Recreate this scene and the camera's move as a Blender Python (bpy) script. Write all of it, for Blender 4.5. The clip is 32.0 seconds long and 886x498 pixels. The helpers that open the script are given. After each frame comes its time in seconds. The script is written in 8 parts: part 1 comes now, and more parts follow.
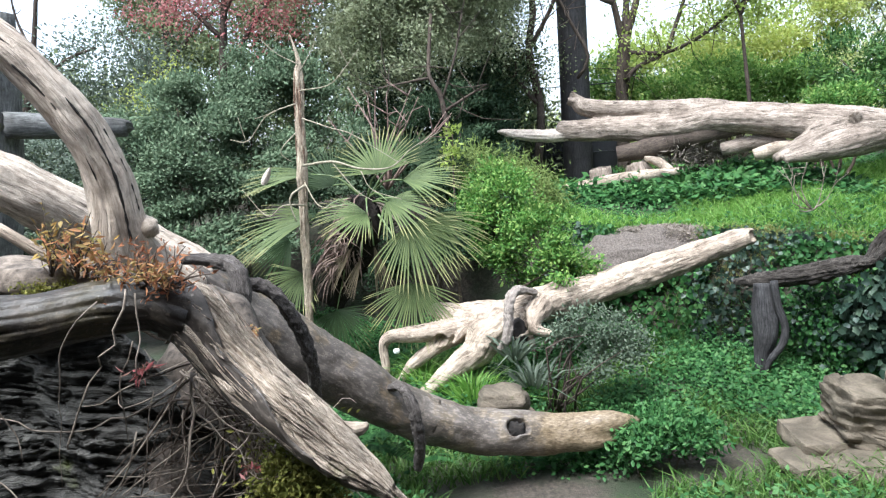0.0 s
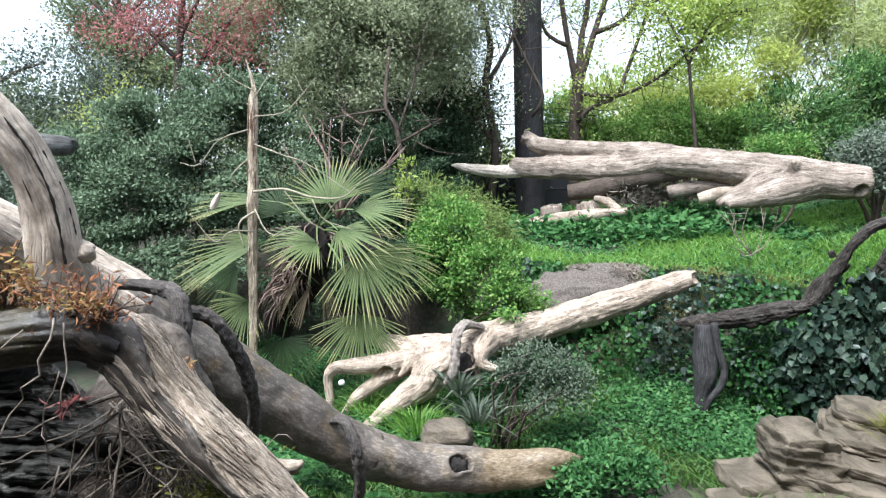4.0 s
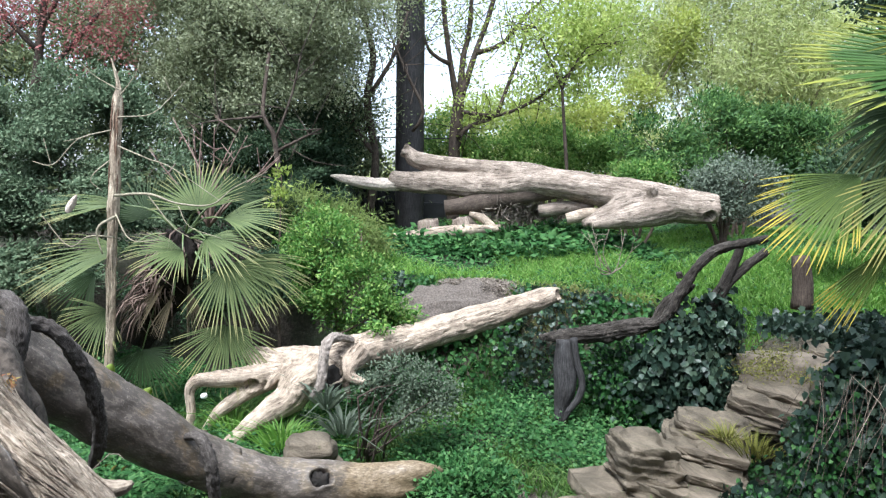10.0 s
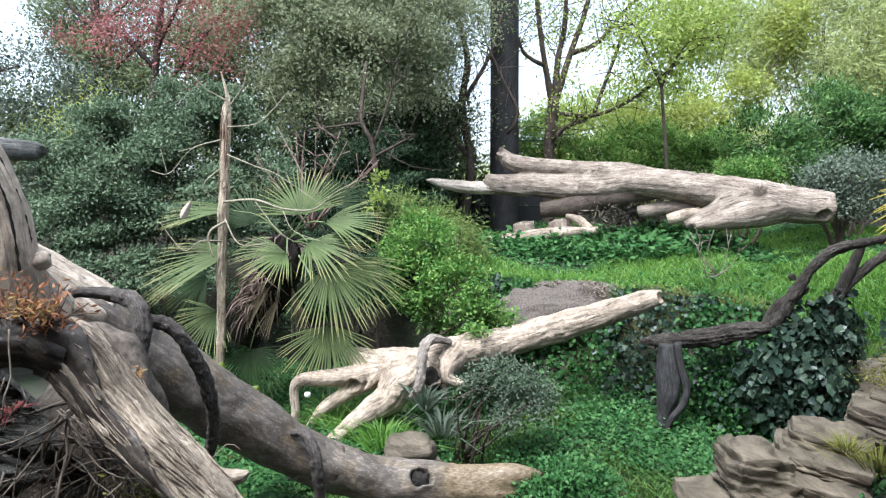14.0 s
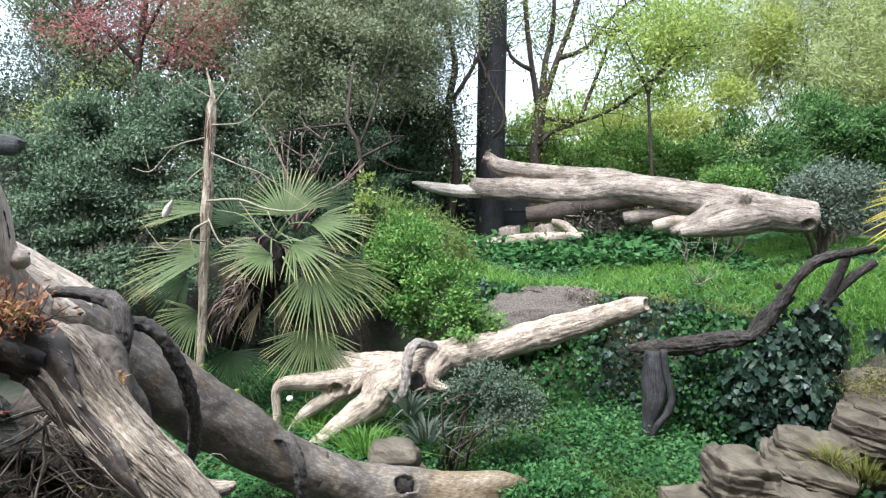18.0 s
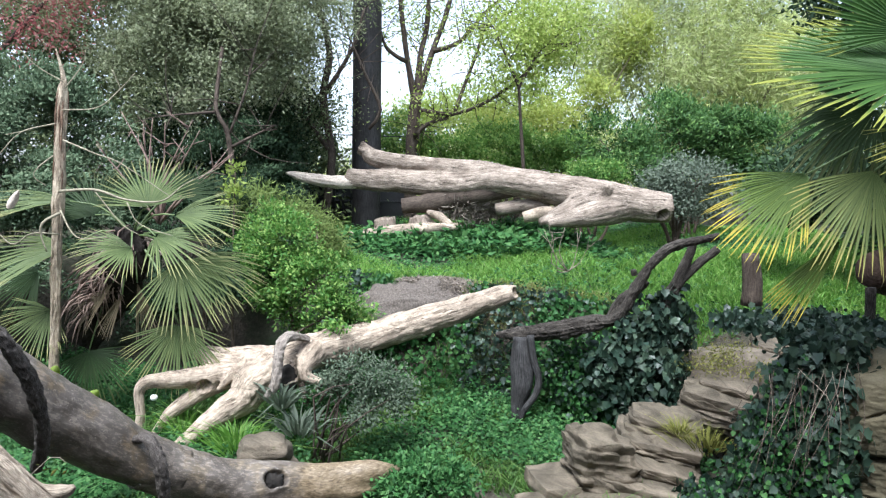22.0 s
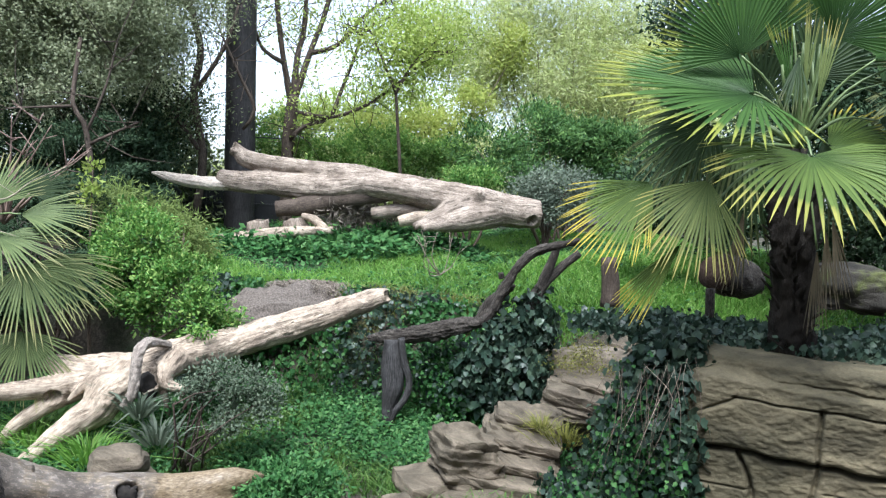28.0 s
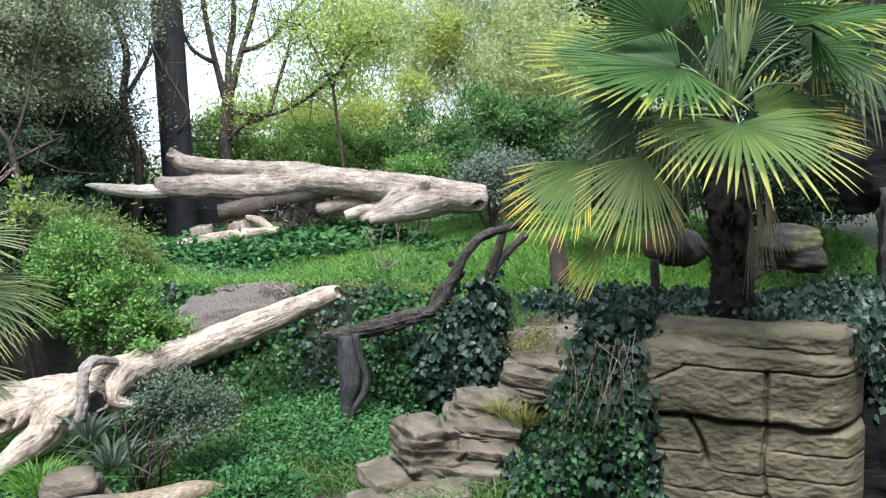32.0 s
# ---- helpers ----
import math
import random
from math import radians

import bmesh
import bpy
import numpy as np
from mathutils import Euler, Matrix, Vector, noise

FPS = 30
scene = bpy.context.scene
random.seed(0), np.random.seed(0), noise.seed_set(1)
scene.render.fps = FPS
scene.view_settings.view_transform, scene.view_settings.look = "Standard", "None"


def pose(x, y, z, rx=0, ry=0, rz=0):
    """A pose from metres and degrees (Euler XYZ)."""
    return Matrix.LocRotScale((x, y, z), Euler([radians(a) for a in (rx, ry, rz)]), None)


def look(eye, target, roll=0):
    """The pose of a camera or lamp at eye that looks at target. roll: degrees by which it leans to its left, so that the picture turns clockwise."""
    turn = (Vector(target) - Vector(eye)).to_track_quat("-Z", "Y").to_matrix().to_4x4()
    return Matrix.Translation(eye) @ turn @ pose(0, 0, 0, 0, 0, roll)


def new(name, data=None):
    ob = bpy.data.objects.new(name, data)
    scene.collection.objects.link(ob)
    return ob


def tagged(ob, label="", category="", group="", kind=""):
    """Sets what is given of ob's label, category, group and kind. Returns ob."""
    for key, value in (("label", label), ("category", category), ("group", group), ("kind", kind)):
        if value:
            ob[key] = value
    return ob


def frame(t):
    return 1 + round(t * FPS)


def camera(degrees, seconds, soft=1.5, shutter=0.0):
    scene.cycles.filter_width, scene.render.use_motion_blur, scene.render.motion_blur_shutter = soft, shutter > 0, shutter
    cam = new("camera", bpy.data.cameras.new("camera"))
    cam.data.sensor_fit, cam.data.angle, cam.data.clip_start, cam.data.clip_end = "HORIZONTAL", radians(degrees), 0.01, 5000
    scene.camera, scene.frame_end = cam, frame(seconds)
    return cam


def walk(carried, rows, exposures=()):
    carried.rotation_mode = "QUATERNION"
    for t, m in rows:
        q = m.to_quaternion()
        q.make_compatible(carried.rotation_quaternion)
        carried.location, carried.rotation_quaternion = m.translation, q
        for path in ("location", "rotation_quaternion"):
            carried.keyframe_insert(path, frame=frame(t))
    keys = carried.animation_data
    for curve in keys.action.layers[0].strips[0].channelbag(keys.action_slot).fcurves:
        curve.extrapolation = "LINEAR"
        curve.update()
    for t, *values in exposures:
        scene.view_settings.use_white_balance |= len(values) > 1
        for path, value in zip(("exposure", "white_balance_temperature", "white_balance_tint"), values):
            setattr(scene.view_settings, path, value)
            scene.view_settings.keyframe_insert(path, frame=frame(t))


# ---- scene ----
cam = camera(63.13, 32.0, soft=1.25)
walk(cam, [
    (0.0, pose(-0.122, 0.039, 2.268, 81.62, 3.67, 7.07)),
    (0.5, pose(-0.128, 0.051, 2.263, 81.72, 2.80, 4.88)),
    (1.0, pose(-0.129, 0.048, 2.262, 82.18, 2.64, 5.50)),
    (1.5, pose(-0.123, 0.037, 2.265, 82.37, 2.67, 6.85)),
    (2.0, pose(-0.127, 0.042, 2.260, 81.79, 2.96, 8.10)),
    (2.5, pose(-0.116, 0.030, 2.265, 81.72, 2.95, 7.92)),
    (3.0, pose(-0.129, 0.055, 2.257, 81.67, 2.40, 7.22)),
    (3.5, pose(-0.123, 0.046, 2.263, 82.01, 2.34, 7.90)),
    (4.0, pose(-0.096, 0.040, 2.289, 83.86, 1.21, 3.61)),
    (4.5, pose(-0.076, 0.047, 2.290, 83.64, 0.19, -1.94)),
    (6.5, pose(-0.032, 0.015, 2.294, 86.72, -0.96, -8.91)),
    (7.0, pose(-0.015, -0.022, 2.307, 86.22, -1.12, -9.04)),
    (7.5, pose(0.012, -0.014, 2.301, 85.55, -2.06, -8.92)),
    (8.0, pose(0.037, -0.036, 2.306, 85.02, -2.80, -8.11)),
    (8.5, pose(0.005, 0.004, 2.303, 84.73, -1.59, -6.28)),
    (9.0, pose(0.007, 0.030, 2.305, 84.82, -1.08, -4.32)),
    (9.5, pose(0.004, 0.028, 2.305, 84.79, -1.38, -5.03)),
    (10.0, pose(0.016, -0.007, 2.320, 84.69, -1.29, -5.27)),
    (10.5, pose(0.019, -0.004, 2.318, 84.71, -1.10, -4.78)),
    (11.0, pose(0.018, -0.004, 2.315, 84.73, -1.07, -4.41)),
    (11.5, pose(0.012, -0.001, 2.307, 84.76, -0.53, -3.02)),
    (12.0, pose(0.021, -0.020, 2.308, 85.02, -0.46, -1.84)),
    (12.5, pose(0.004, 0.003, 2.298, 85.36, -0.38, -0.85)),
    (13.0, pose(-0.000, 0.000, 2.300, 85.50, -0.40, 0.03)),
    (13.5, pose(-0.003, -0.004, 2.299, 85.26, -0.43, 0.83)),
    (14.0, pose(-0.012, -0.003, 2.300, 84.95, -0.27, 2.08)),
    (14.5, pose(-0.043, 0.043, 2.288, 84.80, -0.07, 3.34)),
    (16.5, pose(-0.056, 0.052, 2.301, 84.78, -0.49, 3.42)),
    (17.0, pose(-0.050, 0.046, 2.302, 84.86, -1.15, 1.87)),
    (17.5, pose(-0.056, 0.049, 2.303, 85.03, -1.18, 1.22)),
    (18.0, pose(-0.062, 0.061, 2.298, 85.21, -1.28, 0.66)),
    (18.5, pose(-0.055, 0.044, 2.302, 85.25, -1.05, 1.05)),
    (19.0, pose(-0.054, 0.044, 2.301, 85.29, -0.96, 0.67)),
    (19.5, pose(-0.031, 0.023, 2.305, 85.06, -0.53, 0.19)),
    (20.0, pose(-0.063, 0.034, 2.299, 84.73, -1.18, -2.74)),
    (20.5, pose(-0.069, 0.035, 2.294, 84.70, -1.24, -4.85)),
    (21.0, pose(-0.055, 0.038, 2.298, 84.64, -1.74, -5.80)),
    (21.5, pose(0.008, 0.026, 2.306, 84.52, -1.77, -7.07)),
    (22.0, pose(0.021, 0.022, 2.303, 84.73, -1.60, -8.65)),
    (22.5, pose(0.016, 0.018, 2.294, 85.13, -1.52, -10.01)),
    (23.0, pose(0.004, 0.011, 2.297, 85.32, -1.75, -10.96)),
    (23.5, pose(0.011, 0.003, 2.295, 85.59, -1.83, -11.10)),
    (24.0, pose(0.015, -0.004, 2.303, 85.65, -1.69, -11.61)),
    (24.5, pose(0.019, -0.008, 2.295, 85.70, -1.84, -12.03)),
    (26.5, pose(0.055, -0.010, 2.289, 85.56, -2.55, -14.17)),
    (27.0, pose(0.108, -0.024, 2.285, 85.98, -2.10, -14.94)),
    (27.5, pose(0.112, -0.042, 2.284, 86.18, -2.62, -16.24)),
    (28.0, pose(0.126, -0.038, 2.291, 85.51, -2.65, -17.75)),
    (28.5, pose(0.098, -0.047, 2.289, 84.93, -2.30, -19.31)),
    (29.0, pose(0.164, -0.038, 2.276, 84.82, -1.30, -19.25)),
    (29.5, pose(0.155, -0.057, 2.272, 85.65, -0.66, -17.90)),
    (30.0, pose(0.175, -0.055, 2.266, 84.53, 0.77, -21.27)),
    (30.5, pose(0.208, -0.039, 2.279, 84.52, 1.52, -23.27)),
    (31.0, pose(0.193, -0.040, 2.290, 84.70, 1.68, -23.84)),
    (31.5, pose(0.187, -0.050, 2.298, 84.76, 1.32, -22.63)),
    (32.0, pose(0.187, -0.043, 2.313, 84.56, 1.49, -21.75)),
], exposures=[(0.0, 1.96, 5640, 8.0), (3.0, 1.94, 5640, 8.0), (7.5, 1.78, 5640, 8.0), (32.0, 1.77, 5600, 8.0)])

# ---- world and sun ----
world = bpy.data.worlds.new("world")
scene.world = world
world.use_nodes = True
wn = world.node_tree
wn.nodes.clear()
sky = wn.nodes.new("ShaderNodeTexSky")
sky.sky_type = "NISHITA"
sky.sun_disc = False
sky.sun_elevation = radians(64)
sky.sun_rotation = radians(200)
sky.dust_density = 2.0
sky.ozone_density = 0.6
pale = wn.nodes.new("ShaderNodeHueSaturation")
pale.inputs["Saturation"].default_value = 0.35
bg = wn.nodes.new("ShaderNodeBackground")
bg.inputs["Strength"].default_value = 0.11
wo = wn.nodes.new("ShaderNodeOutputWorld")
wn.links.new(sky.outputs[0], pale.inputs["Color"])
wn.links.new(pale.outputs[0], bg.inputs["Color"])
wn.links.new(bg.outputs[0], wo.inputs["Surface"])
sun_data = bpy.data.lights.new("sun", "SUN")
sun_data.energy = 2.6
sun_data.angle = radians(28)
sun_data.color = (1.0, 0.96, 0.9)
sun = new("sun", sun_data)
sun.matrix_world = look((-4, 0, 16), (0, 6, 1))


# ---- materials ----
def base_material(name, rough=0.8):
    m = bpy.data.materials.new(name)
    m.use_nodes = True
    nt = m.node_tree
    nt.nodes.clear()
    out = nt.nodes.new("ShaderNodeOutputMaterial")
    b = nt.nodes.new("ShaderNodeBsdfPrincipled")
    b.inputs["Roughness"].default_value = rough
    nt.links.new(b.outputs[0], out.inputs[0])
    return m, nt, b, out


def node(nt, kind, **inputs):
    n = nt.nodes.new(kind)
    for k, v in inputs.items():
        n.inputs[k.replace("_", " ")].default_value = v
    return n


def ramp(nt, src, stops):
    r = nt.nodes.new("ShaderNodeValToRGB")
    e = r.color_ramp.elements
    while len(e) < len(stops):
        e.new(0.5)
    for el, (p, c) in zip(e, stops):
        el.position = p
        el.color = (*c, 1)
    nt.links.new(src, r.inputs[0])
    return r


def mixed(nt, fac, a, b, mode="MIX"):
    n = nt.nodes.new("ShaderNodeMix")
    n.data_type = "RGBA"
    n.blend_type = mode
    for sock, v in ((n.inputs[0], fac), (n.inputs[6], a), (n.inputs[7], b)):
        if hasattr(v, "links"):
            nt.links.new(v, sock)
        elif isinstance(v, tuple):
            sock.default_value = (*v, 1)
        else:
            sock.default_value = v
    return n.outputs[2]


def bumped(nt, b, height, strength, distance):
    n = node(nt, "ShaderNodeBump", Strength=strength, Distance=distance)
    nt.links.new(height, n.inputs["Height"])
    nt.links.new(n.outputs[0], b.inputs["Normal"])
    return n


def wood_material(name, pale_c, mid_c, dark_c, grain=26.0, rough=0.85, moss=0.0, streak=0.5, relief=0.7, cracks=0.6, flakes=0.0, flake_c=(0.2, 0.16, 0.125)):
    """Weathered wood: fine broken grain along the log by its UV (x round, y along, metres), stains, hair cracks, bark flakes."""
    m, nt, b, _ = base_material(name, rough)
    b.inputs["Specular IOR Level"].default_value = 0.2
    uv = nt.nodes.new("ShaderNodeUVMap")
    tc = nt.nodes.new("ShaderNodeTexCoord")
    warp = node(nt, "ShaderNodeTexNoise", Scale=7.0, Detail=3.0)
    nt.links.new(tc.outputs["Object"], warp.inputs["Vector"])
    bent = mixed(nt, 0.035, uv.outputs[0], warp.outputs["Color"], "ADD")

    def along(x, y, scale, detail, rough_, dist=0.0):
        mp = node(nt, "ShaderNodeMapping")
        mp.inputs["Scale"].default_value = (x, y, 1)
        nt.links.new(bent, mp.inputs[0])
        n = node(nt, "ShaderNodeTexNoise", Scale=scale, Detail=detail, Roughness=rough_, Distortion=dist)
        nt.links.new(mp.outputs[0], n.inputs["Vector"])
        return n.outputs[0]

    def blotch(scale, detail=7.0, rough_=0.68):
        n = node(nt, "ShaderNodeTexNoise", Scale=scale, Detail=detail, Roughness=rough_)
        nt.links.new(tc.outputs["Object"], n.inputs["Vector"])
        return n.outputs[0]

    fine = along(grain * 1.7, grain * 0.17, 4.5, 9.0, 0.72)
    broad = along(grain * 0.35, grain * 0.07, 3.0, 6.0, 0.65, 0.4)
    col = ramp(nt, fine, [(0.3, dark_c), (0.47, mid_c), (0.66, pale_c)]).outputs[0]
    col = mixed(nt, 0.7, col, ramp(nt, broad, [(0.3, (0.55, 0.51, 0.47)), (0.62, (1.18, 1.16, 1.13))]).outputs[0], "MULTIPLY")
    col = mixed(nt, streak, col, ramp(nt, blotch(4.5), [(0.36, (0.5, 0.46, 0.43)), (0.6, (1.12, 1.1, 1.07))]).outputs[0], "MULTIPLY")
    col = mixed(nt, 0.5, col, ramp(nt, blotch(38.0, 4.0), [(0.38, (0.62, 0.6, 0.58)), (0.55, (1.08, 1.07, 1.06))]).outputs[0], "MULTIPLY")
    hair = along(grain * 1.1, grain * 0.055, 2.6, 3.0, 0.55, 0.5)
    line = ramp(nt, hair, [(0.482, (0, 0, 0)), (0.5, (1, 1, 1)), (0.518, (0, 0, 0))]).outputs[0]
    some = ramp(nt, blotch(6.0, 4.0), [(0.46, (0, 0, 0)), (0.58, (cracks, cracks, cracks))]).outputs[0]
    gap = mixed(nt, 1.0, line, some, "MULTIPLY")
    col = mixed(nt, gap, col, tuple(c * 0.35 for c in dark_c))
    if flakes:
        fl = along(grain * 0.5, grain * 0.14, 2.0, 7.0, 0.7, 0.6)
        mask = ramp(nt, fl, [(0.62 - 0.3 * flakes, (0, 0, 0)), (0.66 - 0.3 * flakes, (0.85, 0.85, 0.85))]).outputs[0]
        col = mixed(nt, mask, col, mixed(nt, 0.6, flake_c, col))
    if moss:
        mf = ramp(nt, blotch(5.0, 8.0, 0.7), [(0.62 - moss * 0.2, (0, 0, 0)), (0.72 - moss * 0.2, (1, 1, 1))]).outputs[0]
        col = mixed(nt, mf, col, (0.1, 0.11, 0.035))
    nt.links.new(col, b.inputs["Base Color"])
    hm = nt.nodes.new("ShaderNodeMath")
    hm.operation = "MULTIPLY_ADD"
    hm.inputs[1].default_value = -0.7
    nt.links.new(gap, hm.inputs[0])
    nt.links.new(mixed(nt, 0.5, fine, blotch(22.0)), hm.inputs[2])
    bumped(nt, b, hm.outputs[0], relief, 0.02)
    return m


def smooth_bark_material(name, base_c, dark_c, ochre_c, fleck_c, rotten=False):
    """Worn bare bark: dark and ochre patches, pale flecks, a slight polish."""
    m, nt, b, _ = base_material(name, 0.42)
    tc = nt.nodes.new("ShaderNodeTexCoord")
    uv = nt.nodes.new("ShaderNodeUVMap")

    def tex(scale, detail=6.0, rough=0.62, vec=None):
        n = node(nt, "ShaderNodeTexNoise", Scale=scale, Detail=detail, Roughness=rough)
        nt.links.new(vec or tc.outputs["Object"], n.inputs["Vector"])
        return n.outputs[0]

    mp = node(nt, "ShaderNodeMapping")
    mp.inputs["Scale"].default_value = (30, 9, 1)
    nt.links.new(uv.outputs[0], mp.inputs[0])
    col = ramp(nt, tex(3.0), [(0.38, dark_c), (0.55, base_c)]).outputs[0]
    col = mixed(nt, ramp(nt, tex(5.5, 7.0, 0.68), [(0.53, (0, 0, 0)), (0.62, (0.75, 0.75, 0.75))]).outputs[0], col, ochre_c)
    col = mixed(nt, ramp(nt, tex(2.0, 5.0, 0.7, mp.outputs[0]), [(0.5, (0.55, 0.55, 0.55)), (0.6, (1.1, 1.1, 1.1))]).outputs[0], (0.0, 0.0, 0.0), col)
    grit = tex(70.0, 4.0, 0.7)
    col = mixed(nt, ramp(nt, grit, [(0.6, (0, 0, 0)), (0.68, (0.7, 0.7, 0.7))]).outputs[0], col, fleck_c)
    pale_p = ramp(nt, tex(1.7, 8.0, 0.7), [(0.56, (0, 0, 0)), (0.68, (0.55, 0.55, 0.55))]).outputs[0]
    col = mixed(nt, pale_p, col, fleck_c)
    if rotten:
        sep = nt.nodes.new("ShaderNodeSeparateXYZ")
        nt.links.new(tc.outputs["Object"], sep.inputs[0])
        edge_n = nt.nodes.new("ShaderNodeMath")
        edge_n.operation = "MULTIPLY_ADD"
        edge_n.inputs[1].default_value = 0.55
        nt.links.new(tex(4.0, 7.0, 0.7), edge_n.inputs[0])
        nt.links.new(sep.outputs["X"], edge_n.inputs[2])
        fibres = ramp(nt, tex(2.6, 7.0, 0.7, mp.outputs[0]), [(0.36, (0.075, 0.05, 0.028)), (0.5, (0.19, 0.138, 0.08)), (0.64, (0.33, 0.26, 0.17))]).outputs[0]
        col = mixed(nt, ramp(nt, edge_n.outputs[0], [(0.05, (0, 0, 0)), (0.16, (0.9, 0.9, 0.9))]).outputs[0], col, fibres)
    nt.links.new(col, b.inputs["Base Color"])
    nt.links.new(ramp(nt, tex(12.0), [(0.4, (0.36, 0.36, 0.36)), (0.6, (0.62, 0.62, 0.62))]).outputs[0], b.inputs["Roughness"])
    bumped(nt, b, tex(26.0, 8.0, 0.7), 0.5, 0.012)
    return m


def leaf_material(name, colours, gloss=0.45, through_c=0.35, shine=0.22):
    """Leaf by leaf colour from a ramp, with some light let through."""
    m, nt, b, out = base_material(name, gloss)
    geo = nt.nodes.new("ShaderNodeNewGeometry")
    n = len(colours)
    r = ramp(nt, geo.outputs["Random Per Island"], [(i / max(1, n - 1), c) for i, c in enumerate(colours)])
    tc = nt.nodes.new("ShaderNodeTexCoord")
    blot = node(nt, "ShaderNodeTexNoise", Scale=1.1, Detail=3.0)
    nt.links.new(tc.outputs["Object"], blot.inputs["Vector"])
    tone = ramp(nt, blot.outputs[0], [(0.3, (0.62, 0.66, 0.6)), (0.7, (1.0, 1.0, 0.95))]).outputs[0]
    col = mixed(nt, 0.8, r.outputs[0], tone, "MULTIPLY")
    nt.links.new(col, b.inputs["Base Color"])
    b.inputs["Specular IOR Level"].default_value = shine
    tr = nt.nodes.new("ShaderNodeBsdfTranslucent")
    nt.links.new(col, tr.inputs["Color"])
    mx = nt.nodes.new("ShaderNodeMixShader")
    mx.inputs[0].default_value = through_c
    nt.links.new(b.outputs[0], mx.inputs[1])
    nt.links.new(tr.outputs[0], mx.inputs[2])
    nt.links.new(mx.outputs[0], out.inputs[0])
    return m


def rock_material(name, pale_c, mid_c, dark_c, moss=0.3, layers=9.0, relief=0.8):
    """Bedded stone: level bands, stains, fine grain and some moss on top faces."""
    m, nt, b, _ = base_material(name, 0.85)
    b.inputs["Specular IOR Level"].default_value = 0.2
    tc = nt.nodes.new("ShaderNodeTexCoord")
    mp = node(nt, "ShaderNodeMapping")
    mp.inputs["Scale"].default_value = (1.6, 1.6, layers)
    nt.links.new(tc.outputs["Object"], mp.inputs[0])
    bed = node(nt, "ShaderNodeTexNoise", Scale=1.5, Detail=7.0, Roughness=0.66, Distortion=1.2)
    nt.links.new(mp.outputs[0], bed.inputs["Vector"])
    blot = node(nt, "ShaderNodeTexNoise", Scale=2.2, Detail=6.0, Roughness=0.62)
    nt.links.new(tc.outputs["Object"], blot.inputs["Vector"])
    fine = node(nt, "ShaderNodeTexNoise", Scale=60.0, Detail=4.0, Roughness=0.7)
    nt.links.new(tc.outputs["Object"], fine.inputs["Vector"])
    col = ramp(nt, bed.outputs[0], [(0.28, dark_c), (0.5, mid_c), (0.7, pale_c)]).outputs[0]
    st = ramp(nt, blot.outputs[0], [(0.32, (0.5, 0.5, 0.45)), (0.62, (1.05, 1.0, 0.95))]).outputs[0]
    col = mixed(nt, 0.8, col, st, "MULTIPLY")
    sp = ramp(nt, fine.outputs[0], [(0.35, (0.75, 0.75, 0.75)), (0.65, (1.1, 1.1, 1.1))]).outputs[0]
    col = mixed(nt, 0.6, col, sp, "MULTIPLY")
    if moss:
        mn = node(nt, "ShaderNodeTexNoise", Scale=3.4, Detail=8.0, Roughness=0.7)
        nt.links.new(tc.outputs["Object"], mn.inputs["Vector"])
        mf = ramp(nt, mn.outputs[0], [(0.66 - moss * 0.2, (0, 0, 0)), (0.78 - moss * 0.2, (1, 1, 1))]).outputs[0]
        col = mixed(nt, mf, col, (0.085, 0.095, 0.03))
    nt.links.new(col, b.inputs["Base Color"])
    hm = nt.nodes.new("ShaderNodeMath")
    hm.operation = "MULTIPLY_ADD"
    hm.inputs[1].default_value = 0.3
    nt.links.new(fine.outputs[0], hm.inputs[0])
    nt.links.new(bed.outputs[0], hm.inputs[2])
    bumped(nt, b, hm.outputs[0], relief, 0.03)
    return m


def soil_material(name):
    m, nt, b, _ = base_material(name, 0.95)
    tc = nt.nodes.new("ShaderNodeTexCoord")
    a = node(nt, "ShaderNodeTexNoise", Scale=1.3, Detail=6.0, Roughness=0.6)
    c = node(nt, "ShaderNodeTexNoise", Scale=28.0, Detail=6.0, Roughness=0.75)
    for n in (a, c):
        nt.links.new(tc.outputs["Object"], n.inputs["Vector"])
    col = ramp(nt, c.outputs[0], [(0.3, (0.022, 0.018, 0.013)), (0.5, (0.06, 0.048, 0.035)), (0.7, (0.115, 0.094, 0.072))]).outputs[0]
    gr = ramp(nt, a.outputs[0], [(0.42, (0, 0, 0)), (0.6, (1, 1, 1))]).outputs[0]
    col = mixed(nt, gr, col, (0.022, 0.034, 0.012))
    nt.links.new(col, b.inputs["Base Color"])
    bumped(nt, b, c.outputs[0], 0.8, 0.03)
    return m


def plain_material(name, a_c, b_c, rough=0.7, scale=20.0, relief=0.3):
    m, nt, b, _ = base_material(name, rough)
    tc = nt.nodes.new("ShaderNodeTexCoord")
    n = node(nt, "ShaderNodeTexNoise", Scale=scale, Detail=6.0, Roughness=0.65)
    nt.links.new(tc.outputs["Object"], n.inputs["Vector"])
    nt.links.new(ramp(nt, n.outputs[0], [(0.35, a_c), (0.65, b_c)]).outputs[0], b.inputs["Base Color"])
    bumped(nt, b, n.outputs[0], relief, 0.01)
    return m


